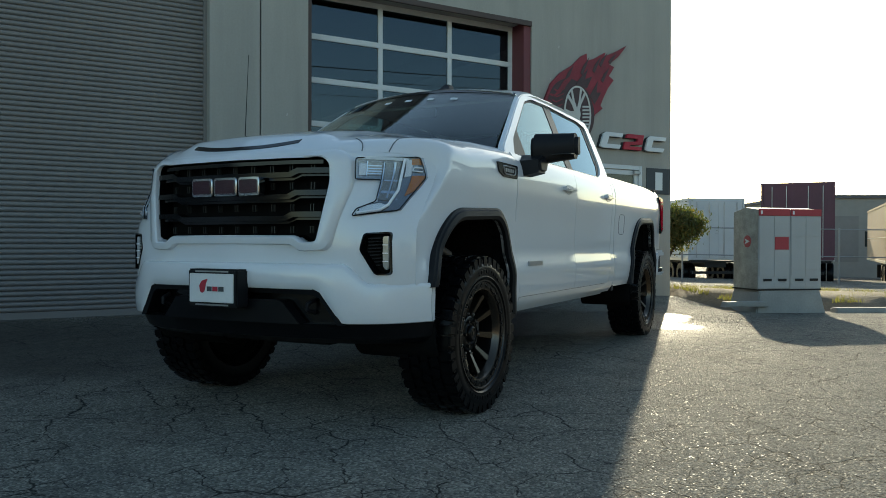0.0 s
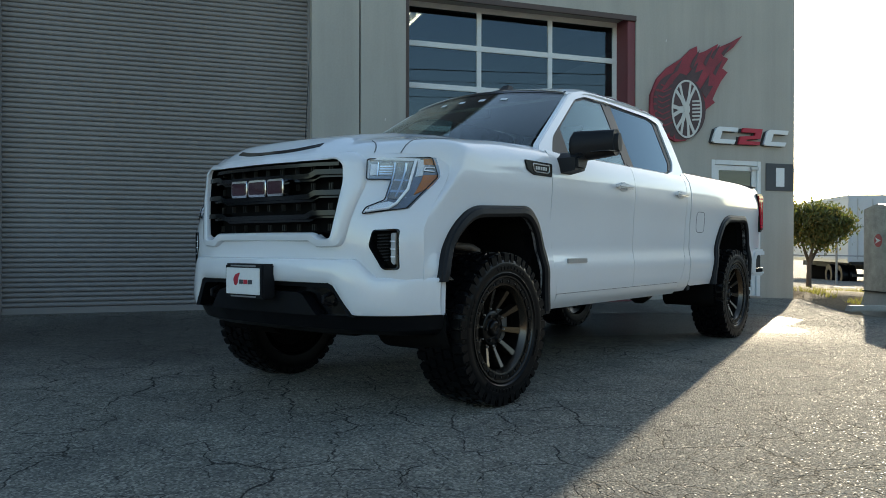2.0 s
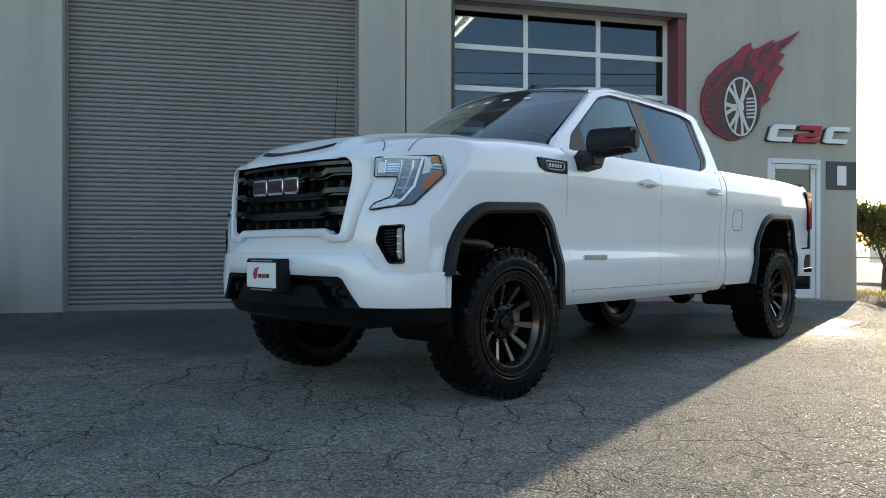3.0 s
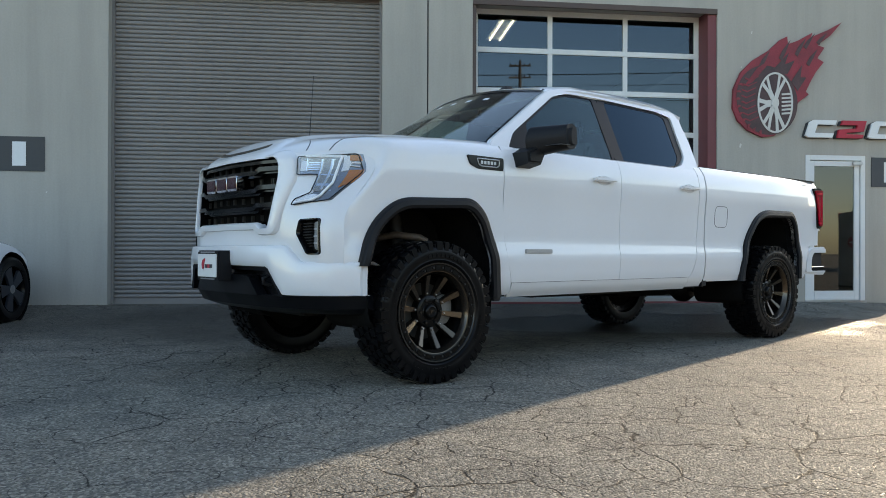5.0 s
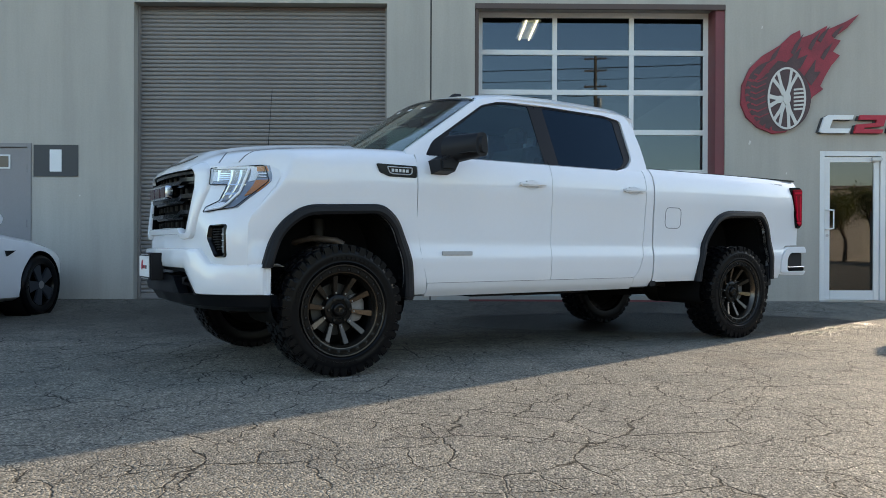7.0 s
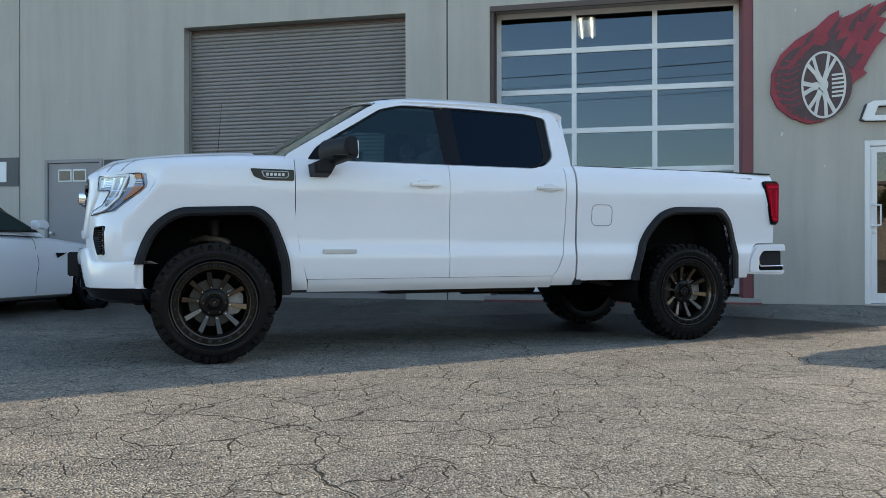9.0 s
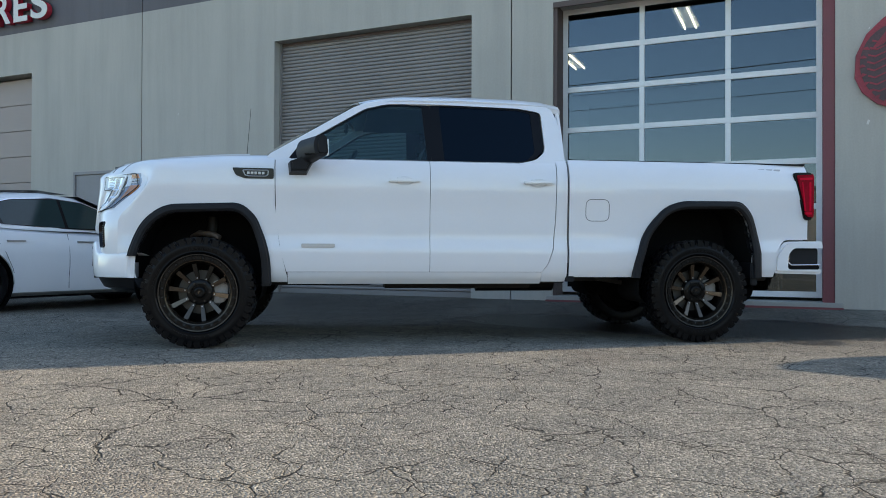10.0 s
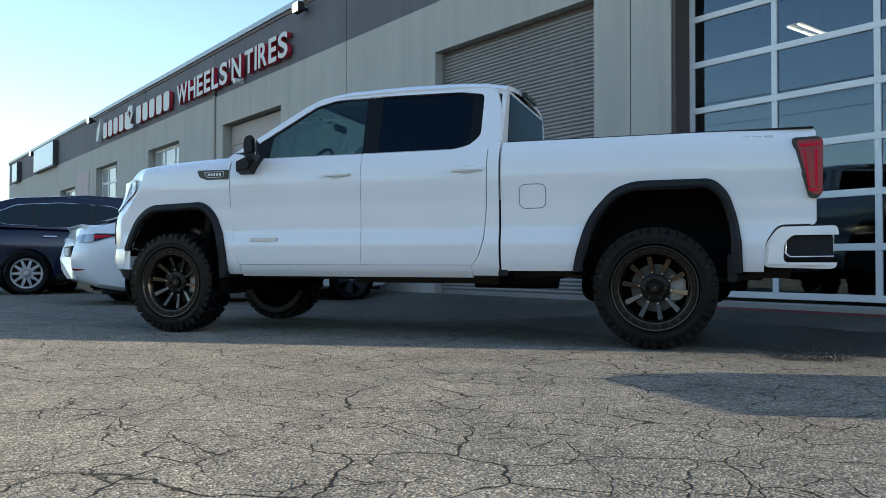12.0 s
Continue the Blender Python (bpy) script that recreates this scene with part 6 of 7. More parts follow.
def letter(ch, x0, x1, z0, z1):
    cu = bpy.data.curves.new("letter", "FONT")
    cu.body, cu.extrude, cu.size, cu.offset = ch, 0.05, 1.0, 0.022
    tmp = bpy.data.objects.new("letter", cu)
    scene.collection.objects.link(tmp)
    me = bpy.data.meshes.new_from_object(tmp.evaluated_get(bpy.context.evaluated_depsgraph_get()))
    bpy.data.objects.remove(tmp)
    co = [v.co.copy() for v in me.vertices]
    lo, hi = [min(c[i] for c in co) for i in (0, 1)], [max(c[i] for c in co) for i in (0, 1)]
    if ch in "'":
        z0 = z1 - 0.2
    for name, ya, yb, mt in (("letter", -0.13, -0.03, "sign_red"), ("letter_face", -0.138, -0.13, "sign_cream")):
        m2 = me.copy()
        for v, c in zip(m2.vertices, co):
            v.co = (x0 + (c.x - lo[0]) / (hi[0] - lo[0]) * (x1 - x0), yb if c.z < 0 else ya, z0 + (c.y - lo[1]) / (hi[1] - lo[1]) * (z1 - z0))
        m2.materials.clear()
        m2.materials.append(M[mt])
        ob = new(name, m2)
        ob.parent = ws
    bpy.data.meshes.remove(me)


x = -12.42
for ch, w in (("W", 0.78), ("H", 0.5), ("E", 0.4), ("E", 0.4), ("L", 0.4), ("S", 0.46), ("'", 0.08), ("N", 0.52)):
    letter(ch, x, x + w, 4.80, 5.33)
    x += w + 0.09
x = -8.05
for ch, w in (("T", 0.44), ("I", 0.1), ("R", 0.42), ("E", 0.36), ("S", 0.42)):
    letter(ch, x, x + w, 4.80, 5.33)
    x += w + 0.085
for a, n in ((-19.6, 5), (-15.95, 5)):
    for k in range(n):
        x0 = a + k * 0.62
        blk = rounded([(x0, 4.80), (x0, 5.33), (x0 + 0.46, 5.33), (x0 + 0.46, 4.80)], 0.12, 3)
        part("block", prism_y(blk, -0.13, -0.03), M["sign_red"], ws)
        part("block_face", prism_y(blk, -0.138, -0.13), M["sign_cream"], ws)
part("block_face", prism_y([(-16.75, 4.73), (-16.6, 4.88), (-16.3, 5.18), (-16.45, 5.31), (-16.7, 5.18), (-16.6, 5.43), (-16.2, 5.43), (-16.15, 5.13), (-16.4, 4.88), (-16.1, 4.83), (-16.15, 4.71)], -0.19, -0.16), M["sign_cream"], ws)
part("leaf_shape", prism_y([(-20.4, 4.83), (-20.3, 5.23), (-19.9, 5.55), (-19.95, 5.13), (-20.15, 4.78)], -0.16, -0.04), M["sign_cream"], ws)


def flood_light(x, z):
    d = thing("flood_light", pose(x, 0, z), "small lit wall floodlight", "lamp", group="wall floodlights")
    part("bracket", box_bm(-0.03, 0.03, -0.14, 0.0, -0.03, 0.03, 0.005), M["dark_metal"], d)
    part("housing", box_bm(-0.13, 0.13, -0.26, -0.12, -0.1, 0.1, 0.02), M["dark_metal"], d)
    part("lens", box_bm(-0.11, 0.11, -0.27, -0.26, -0.085, 0.085, 0.004), M["flood"], d, "lit lens")


flood_light(-5.4, 5.62)
flood_light(-21.1, 5.64)
flood_light(-31.4, 5.6)
dome = thing("security_camera", pose(-8.4, 0, 4.74), "white dome security camera", "camera")
part("mount", box_bm(-0.05, 0.05, -0.06, 0.0, -0.06, 0.06, 0.01), M["white_frame"], dome)
part("body", cyl_bm((0, -0.05, 0.0), (0.02, -0.24, -0.03), 0.05, 0.06), M["white_frame"], dome)
pipe = thing("downpipe", Matrix(), "thin grey conduit down the wall joint", "pipe")
tube("pipe", [(-10.05, -0.03, 4.7), (-10.05, -0.03, 0.02)], 0.025, M["wall"], pipe)
part("outlet_box", box_bm(-10.12, -9.98, -0.07, 0.0, 4.68, 4.82, 0.01), M["joint"], pipe)
for x0, x1, z0, z1 in ((-30.85, -26.9, 4.62, 5.7), (-36.2, -34.85, 4.6, 5.6)):
    b = thing("box_sign", Matrix(), "pale boxed wall sign with dark sides", "sign", group="boxed signs far along the wall")
    part("cabinet", box_bm(x0, x1, -0.2, -0.0, z0, z1, 0.02), M["sign_dark"], b)
    part("face", box_bm(x0 + 0.06, x1 - 0.06, -0.21, -0.2, z0 + 0.06, z1 - 0.06), M["sign_pale"], b)
bn = thing("wall_banner", Matrix(), "pale pink banner on the wall", "banner")
part("cloth", box_bm(-23.6, -21.9, -0.02, -0.004, 1.6, 3.95), M["banner"], bn)

# workshop behind the glass: strip lights and a dark vehicle
def strip_light(x, y, ln):
    d = thing("strip_light", pose(x, y, 4.62), "lit fluorescent strip light under the ceiling", "lamp", group="workshop strip lights")
    part("tray", box_bm(-0.16, 0.16, -ln / 2, ln / 2, 0.02, 0.08, 0.005), M["white_frame"], d)
    for o in (-0.09, 0.09):
        part("tube", cyl_bm((o, -ln / 2 + 0.03, 0.0), (o, ln / 2 - 0.03, 0.0), 0.014, seg=10), M["tube"], d)
    for e in (-1, 1):
        part("hanger", cyl_bm((0, e * ln * 0.4, 0.08), (0, e * ln * 0.4, 0.58), 0.006, seg=6), M["dark_metal"], d)


for x, y, ln in ((4.25, 3.9, 1.25), (1.75, 6.0, 1.25)):
    strip_light(x, y, ln)

# ---- parked cars: x runs to the rear from the front axle, +y is the car's right ----
def car_wheel(parent, m, r, w, spokes, face, label):
    """Outer face towards +y."""
    o = new("wheel")
    o.parent, o.matrix_basis = parent, m
    tagged(o, label)
    part("tyre", lathe([(r * 0.70, w * 0.5 - 0.01), (r * 0.78, w * 0.5), (r * 0.9, w * 0.5), (r * 0.97, w * 0.42), (r, w * 0.3), (r, -w * 0.3), (r * 0.97, -w * 0.42), (r * 0.9, -w * 0.5), (r * 0.7, -w * 0.5)], 40), M["rubber"], o)
    part("rim", lathe([(r * 0.71, w * 0.5 - 0.012), (r * 0.69, w * 0.5 - 0.004), (r * 0.66, w * 0.5 - 0.02), (r * 0.64, -w * 0.3), (0.0, -w * 0.3)], 40), M["black_wheel"], o)
    sp = bmesh.new()
    wide = 0.30 if spokes < 7 else 0.06
    add_prism(sp, [(0.03, r * 0.10), (r * 0.68, r * wide * 0.55), (r * 0.68, -r * wide * 0.9), (0.03, -r * 0.10)], lambda a, b: (a, w * 0.5 - 0.012, b), lambda a, b: (a, w * 0.5 - 0.04, b), 0.004)
    first = part("spoke", sp, face, o)
    for k in range(1, spokes):
        twin(first, o, pose(0, 0, 0, 0, 360 * k / spokes, 0))
    if spokes > 6:
        part("rim_lip", lathe([(r * 0.60, w * 0.5 - 0.03), (r * 0.64, w * 0.5 - 0.006), (r * 0.70, w * 0.5 - 0.004), (r * 0.71, w * 0.5 - 0.014)], 40), face, o, "bright rim lip")
    part("hub_cap", lathe([(0.0, w * 0.5 - 0.004), (r * 0.13, w * 0.5 - 0.008), (r * 0.15, w * 0.5 - 0.04)], 20), M["silver"], o)
    return o


def plan_half(x, L0, L1, half, plan_pow):
    """Half width in plan, rounded off at both ends."""
    c = abs((x - (L0 + L1) / 2) / ((L1 - L0) / 2))
    e = max(0.0, (c - 0.9) / 0.1)
    return half * (1 - c ** plan_pow * 0.2) * (1 - 0.32 * e ** 2.6)


def tail_tuck(x, z, L1):
    """How far the tail leans in above and below its bumper."""
    k = min(1.0, max(0.0, (x - L1 + 0.6) / 0.6))
    return k * k * (0.13 * max(0.0, (z - 0.66) / 0.36) + 0.16 * max(0.0, (0.5 - z) / 0.3))


def car_body(t, paint, L0, L1, half, belt, sill, plan_pow, arches, r, nose=0.0):
    """Lower body lofted along x: belt and sill are heights along it."""
    n = 44
    rows = []
    for i in range(n + 1):
        u = i / n
        x = L0 + (L1 - L0) * (0.5 - 0.5 * math.cos(math.pi * u))
        w = plan_half(x, L0, L1, half, plan_pow) * (1.0 - nose * max(0.0, 1.0 - (x - L0) / 0.85) ** 1.6)
        zb, zs = ease(belt, x), ease(sill, x)
        h = zb - zs
        ring = [(0.0, zs), (w * 0.86, zs), (w * 0.955, zs + h * 0.06), (w * 0.985, zs + h * 0.2), (w * 0.985, zs + h * 0.42), (w, zs + h * 0.62), (w * 0.985, zs + h * 0.8), (w * 0.94, zs + h * 0.93), (w * 0.86, zs + h * 0.99), (w * 0.6, zb + 0.018), (0.0, zb + 0.03)]
        rows.append([(x - tail_tuck(x, z, L1), y, z) for y, z in ring] + [(x - tail_tuck(x, z, L1), -y, z) for y, z in ring[-2:0:-1]])
    bm = grid_bm(rows, closed=True)
    k = len(rows[0])
    bm.verts.ensure_lookup_table()
    bm.faces.new([bm.verts[j] for j in range(k)])
    bm.faces.new([bm.verts[n * k + j] for j in range(k)][::-1])
    body = part("body", bm, paint, t)
    cuts = []
    for ax in arches:
        for s in (-1, 1):
            cuts.append(cyl_bm((ax, s * (half - 0.32), r), (ax, s * (half + 0.3), r), r * 1.14, seg=32))
    carve(body, cuts)
    for ax in arches:
        for s in (-1, 1):
            part("wheel_liner", lathe([(r * 1.13, 0.0), (r * 1.13, -0.3), (0.0, -0.3)], 28), M["liner"], t, at=pose(ax, s * (half - 0.03), r, 0, 0, 0 if s > 0 else 180))
    return body


def cabin(t, stations, roof_mat):
    """Greenhouse lofted over stations (x, base z, base half, top z, top half)."""
    rows = []
    for x, zb, hb, zt, ht in stations:
        rows.append([(x, hb, zb), (x, hb * 0.985, zb + (zt - zb) * 0.1), (x, (hb + ht) / 2, (zb + zt) / 2), (x, ht * 1.02, zb + (zt - zb) * 0.86), (x, ht * 0.93, zt - 0.012), (x, ht * 0.5, zt + 0.012), (x, 0, zt + 0.018)]
                    + [(x, -ht * 0.5, zt + 0.012), (x, -ht * 0.93, zt - 0.012), (x, -ht * 1.02, zb + (zt - zb) * 0.86), (x, -(hb + ht) / 2, (zb + zt) / 2), (x, -hb * 0.985, zb + (zt - zb) * 0.1), (x, -hb, zb)])
    return part("cabin_shell", grid_bm(rows), roof_mat, t)


def side_pane(t, pts, hb, zb, ht, zt, mat, proud, name="side_window", label="", s=1):
    f = lambda z: hb + (ht - hb) * (z - zb) / (zt - zb)
    bm = bmesh.new()
    add_prism(bm, pts, lambda a, b: (a, s * (f(b) + proud), b), lambda a, b: (a, s * (f(b) + proud - 0.012), b))
    return part(name, bm, mat, t, label)


def tail_skin(edges, s, proud=0.008):
    """A lamp wrapped round the sedan's rear corner: (x, top, bottom) along it."""
    rows = []
    for (x0, a0, b0), (x1, a1, b1) in zip(edges, edges[1:]):
        for k in range(5):
            u = k / 4
            x, top, bot = x0 + (x1 - x0) * u, a0 + (a1 - a0) * u, b0 + (b1 - b0) * u
            row = []
            for j in range(5):
                z = bot + (top - bot) * j / 4
                f = min(1.0, max(0.0, (z - 0.82) / 0.1))
                y = plan_half(x, -0.84, 3.85, 0.92, 6) * (1.0 - 0.022 * f * f) + proud
                row.append((x - tail_tuck(x, z, 3.85) + (proud if x > 3.78 else 0), s * y, z))
            rows.append(row)
    return solid(rows, [[(p[0] - 0.02, p[1] - s * 0.03, p[2]) for p in r] for r in rows])


def build_sedan(m):
    t = thing("sedan", m, "white fastback sedan parked facing the grey wall", "car")
    P = M["paint"]
    car_body(t, P, -0.84, 3.85, 0.92, [(-0.84, 0.62), (-0.6, 0.72), (0.0, 0.83), (0.6, 0.90), (1.5, 0.93), (2.8, 0.98), (3.3, 1.03), (3.7, 1.04), (3.85, 1.0)],
             [(-0.84, 0.22), (-0.5, 0.18), (3.2, 0.18), (3.6, 0.24), (3.85, 0.34)], 6, (0.0, 2.875), 0.335, 0.12)
    st = [(0.62, 0.90, 0.74, 0.905, 0.70), (0.85, 0.91, 0.80, 1.06, 0.70), (1.2, 0.92, 0.83, 1.24, 0.64), (1.55, 0.93, 0.84, 1.362, 0.60), (1.95, 0.93, 0.85, 1.40, 0.59), (2.4, 0.94, 0.84, 1.382, 0.58), (2.8, 0.97, 0.81, 1.30, 0.58), (3.2, 1.0, 0.76, 1.15, 0.60), (3.5, 1.03, 0.70, 1.045, 0.62)]
    cabin(t, st, P)
    rows = [[(x, y, z) for y in (-0.56, -0.3, 0, 0.3, 0.56)] for x, z in ((0.66, 0.945), (0.9, 1.10), (1.2, 1.268), (1.5, 1.367))]
    part("windscreen", grid_bm([[(x - 0.02, y, z + 0.03 - 0.02 * (y / 0.56) ** 2) for x, y, z in r] for r in rows]), M["gloss_black"], t, "dark windscreen")
    rows = [[(x, y, z) for y in (-0.54, -0.3, 0, 0.3, 0.54)] for x, z in ((1.6, 1.395), (2.0, 1.426), (2.5, 1.392), (2.9, 1.302), (3.3, 1.15), (3.42, 1.11))]
    part("glass_roof", grid_bm([[(x, y, z + 0.018 - 0.02 * (y / 0.54) ** 2) for x, y, z in r] for r in rows]), M["gloss_black"], t, "black glass roof and rear window")
    for s in (-1, 1):
        side_pane(t, rounded([(0.82, 0.955), (1.2, 1.19), (1.5, 1.297), (1.92, 1.334), (2.4, 1.302), (2.75, 1.215), (3.14, 1.085), (2.9, 1.015), (2.4, 0.98), (1.5, 0.95)], 0.03, 3), 0.855, 0.93, 0.60, 1.40, M["chrome"], 0.004, "window_trim", "bright window trim", s)
        side_pane(t, rounded([(0.85, 0.964), (1.21, 1.182), (1.5, 1.288), (1.92, 1.325), (2.4, 1.293), (2.74, 1.207), (3.11, 1.084), (2.9, 1.021), (2.4, 0.987), (1.5, 0.957)], 0.03, 3), 0.855, 0.93, 0.60, 1.40, M["gloss_black"], 0.008, "window_surround", "", s)
        side_pane(t, rounded([(0.88, 0.974), (1.22, 1.176), (1.5, 1.28), (1.80, 1.313), (1.80, 0.972)], 0.02, 3), 0.855, 0.93, 0.60, 1.40, M["car_glass"], 0.012, s=s)
        side_pane(t, rounded([(1.84, 0.973), (1.84, 1.315), (2.4, 1.284), (2.64, 1.225), (2.58, 1.0)], 0.02, 3), 0.855, 0.93, 0.60, 1.40, M["car_glass"], 0.012, s=s)
        side_pane(t, rounded([(2.63, 1.008), (2.69, 1.212), (3.08, 1.083), (2.9, 1.03)], 0.02, 3), 0.855, 0.93, 0.60, 1.40, M["car_glass"], 0.012, s=s)
        for x in (1.62, 2.48):
            part("door_handle", box_bm(x - 0.11, x + 0.11, min(s * 0.905, s * 0.922), max(s * 0.905, s * 0.922), 0.80, 0.818, 0.004), M["silver"], t)
        for pts in ([(0.95, 0.26), (0.92, 0.6), (0.98, 0.90)], [(1.83, 0.26), (1.83, 0.9)], [(2.50, 0.45), (2.62, 0.72), (2.78, 0.93)]):
            tube("door_seam", [(x, s * (0.905 if z < 0.5 else 0.921 if z < 0.72 else 0.905 if z < 0.88 else 0.865), z) for x, z in [(a[0] + (b[0] - a[0]) * k / 5, a[1] + (b[1] - a[1]) * k / 5) for a, b in zip(pts, pts[1:]) for k in range(6)]], 0.003, M["seam"], t)
        mir = bmesh.new()
        add_prism(mir, rounded([(0.92, 0.98), (0.88, 1.05), (0.95, 1.10), (1.06, 1.09), (1.06, 0.99)], 0.03, 3), lambda a, b: (a, s * 0.93, b), lambda a, b: (a + 0.03, s * 1.08, b), 0.015)
        part("mirror", mir, M["paint"], t)
        part("fender_mark", prism_y([(0.50, 0.72), (0.66, 0.72), (0.64, 0.66)], min(s * 0.90, s * 0.93), max(s * 0.90, s * 0.93)), M["gloss_black"], t, "small black fender mark")
        part("tail_lamp", tail_skin([(3.34, 0.935, 0.925), (3.46, 0.935, 0.885), (3.62, 0.935, 0.84), (3.70, 0.93, 0.825)], s), M["gloss_black"], t, "smoked outer tail lamp")
        part("tail_glow", tail_skin([(3.44, 0.914, 0.900), (3.55, 0.912, 0.882), (3.68, 0.908, 0.866)], s, 0.012), M["red_bright"], t, "red inner lamp strip")
        part("reverse_lamp", tail_skin([(3.66, 0.93, 0.83), (3.74, 0.925, 0.815), (3.80, 0.92, 0.82), (3.838, 0.91, 0.842), (3.849, 0.895, 0.855)], s, 0.02), M["lamp_shell"], t, "clear inner lamp")
        part("reflector", tail_skin([(3.74, 0.475, 0.465), (3.80, 0.48, 0.455), (3.84, 0.485, 0.46)], s), M["red_lens"], t)
        for x in (0.0, 2.875):
            car_wheel(t, pose(x, s * 0.80, 0.335, 0, 0, 0 if s > 0 else 180), 0.335, 0.22, 5, M["aero"], "dark grey aero wheel")
    part("plate_recess", box_bm(3.70, 3.822, -0.3, 0.3, 0.64, 0.78, 0.01), M["black_trim"], t)
    part("plate", box_bm(3.80, 3.835, -0.16, 0.16, 0.655, 0.755), M["sign_white"], t, "blank white plate")
    part("boot_lip", prism_y(rounded([(3.50, 1.035), (3.745, 1.058), (3.755, 1.042), (3.70, 0.985), (3.50, 0.99)], 0.012, 3), -0.6, 0.6, 0.02), M["paint"], t, "white boot lid lip")
    part("diffuser", box_bm(3.35, 3.62, -0.6, 0.6, 0.2, 0.32, 0.03), M["black_trim"], t)
    part("underbody", box_bm(-0.6, 3.5, -0.7, 0.7, 0.15, 0.22), M["black_trim"], t)
    return t


def build_suv(m, P, label):
    t = thing("suv", m, label, "car")
    car_body(t, P, -0.92, 3.75, 0.95, [(-0.92, 0.82), (-0.6, 0.95), (0.3, 1.05), (1.5, 1.10), (3.4, 1.13), (3.75, 1.05)], [(-0.92, 0.30), (-0.4, 0.25), (3.2, 0.25), (3.75, 0.42)], 7, (0.0, 2.85), 0.355)
    st = [(0.42, 1.05, 0.76, 1.07, 0.70), (0.8, 1.07, 0.84, 1.33, 0.72), (1.2, 1.08, 0.87, 1.58, 0.69), (1.6, 1.09, 0.88, 1.67, 0.67), (2.3, 1.10, 0.88, 1.69, 0.67), (3.0, 1.12, 0.86, 1.64, 0.66), (3.4, 1.13, 0.83, 1.52, 0.66), (3.68, 1.10, 0.78, 1.14, 0.70)]
    cabin(t, st, P)
    rows = [[(x - 0.02, y, z + 0.025) for y in (-0.6, 0, 0.6)] for x, z in ((0.5, 1.10), (0.85, 1.36), (1.2, 1.585))]
    part("windscreen", grid_bm(rows), M["gloss_black"], t, "dark windscreen")
    for s in (-1, 1):
        side_pane(t, rounded([(0.775, 1.115), (1.142, 1.406), (1.5, 1.540), (2.3, 1.570), (2.998, 1.510), (3.353, 1.347), (3.383, 1.238), (3.187, 1.169), (2.0, 1.130)], 0.06, 4), 0.885, 1.09, 0.67, 1.68, M["chrome"], 0.006, "window_trim", "bright window trim", s)
        side_pane(t, rounded([(0.785, 1.12), (1.145, 1.40), (1.5, 1.535), (2.3, 1.565), (2.995, 1.505), (3.345, 1.345), (3.375, 1.24), (3.185, 1.174), (2.0, 1.135)], 0.06, 4), 0.885, 1.09, 0.67, 1.68, M["gloss_black"], 0.010, "window_surround", "", s)
        for pts in ([(0.80, 1.125), (1.15, 1.40), (1.5, 1.53), (1.78, 1.555), (1.78, 1.135)], [(1.84, 1.137), (1.84, 1.556), (2.3, 1.56), (2.72, 1.53), (2.68, 1.155)], [(2.74, 1.16), (2.79, 1.52), (3.0, 1.50), (3.33, 1.34), (3.36, 1.24), (3.18, 1.18)]):
            side_pane(t, rounded(pts, 0.03, 3), 0.885, 1.09, 0.67, 1.68, M["car_glass_dark"], 0.014, s=s)
        for x in (1.55, 2.5):
            part("door_handle", box_bm(x - 0.11, x + 0.11, min(s * 0.94, s * 0.965), max(s * 0.94, s * 0.965), 0.965, 0.99, 0.006), M["chrome"], t)
        part("tail_lamp", prism_y(rounded([(3.40, 1.08), (3.72, 1.04), (3.70, 0.86), (3.52, 0.9)], 0.02, 3), min(s * 0.66, s * 0.9), max(s * 0.66, s * 0.9), 0.01), M["red_lens"], t, "red tail lamp")
        for x in (0.0, 2.85):
            car_wheel(t, pose(x, s * 0.83, 0.355, 0, 0, 0 if s > 0 else 180), 0.355, 0.23, 10, M["silver"], "silver spoked alloy wheel")
        part("sill_cladding", box_bm(0.45, 2.4, min(s * 0.86, s * 0.945), max(s * 0.86, s * 0.945), 0.24, 0.36, 0.02), M["black_trim"], t)
        mir = bmesh.new()
        add_prism(mir, rounded([(0.86, 1.10), (0.82, 1.18), (0.9, 1.25), (1.02, 1.24), (1.02, 1.11)], 0.03, 3), lambda a, b: (a, s * 0.95, b), lambda a, b: (a + 0.03, s * 1.12, b), 0.015)
        part("mirror", mir, P, t)
    part("underbody", box_bm(-0.6, 3.4, -0.7, 0.7, 0.2, 0.3), M["black_trim"], t)
    part("plate", box_bm(3.74, 3.77, -0.16, 0.16, 0.7, 0.78), M["sign_white"], t, "blank white plate")
    return t


def heading(px, py, deg, half):
    """Pose of a car whose right front wheel stands at px, py and that faces deg (from +x)."""
    a = radians(deg)
    fwd, right = Vector((math.cos(a), math.sin(a))), Vector((math.sin(a), -math.cos(a)))
    c = Vector((px, py)) - right * half
    return pose(c.x, c.y, 0, 0, 0, deg + 180)


build_sedan(heading(-1.778, -1.15, 85.0, 0.91) @ Matrix.Diagonal((1, 1, 1.0, 1)))
build_suv(heading(-6.5, -1.78, 84, 0.9) @ Matrix.Diagonal((1.03, 1.0, 1.05, 1)), M["navy"], "dark blue sport utility car parked facing the wall")
build_suv(heading(-8.25, -0.95, 86, 0.9) @ Matrix.Diagonal((1.0, 1.0, 1.16, 1)), M["navy"], "tall dark blue sport utility car parked beyond the others")
build_suv(pose(4.75, 2.47, 0.05, 0, 0, 90), M["gloss_black"], "black sport utility car parked inside the workshop")

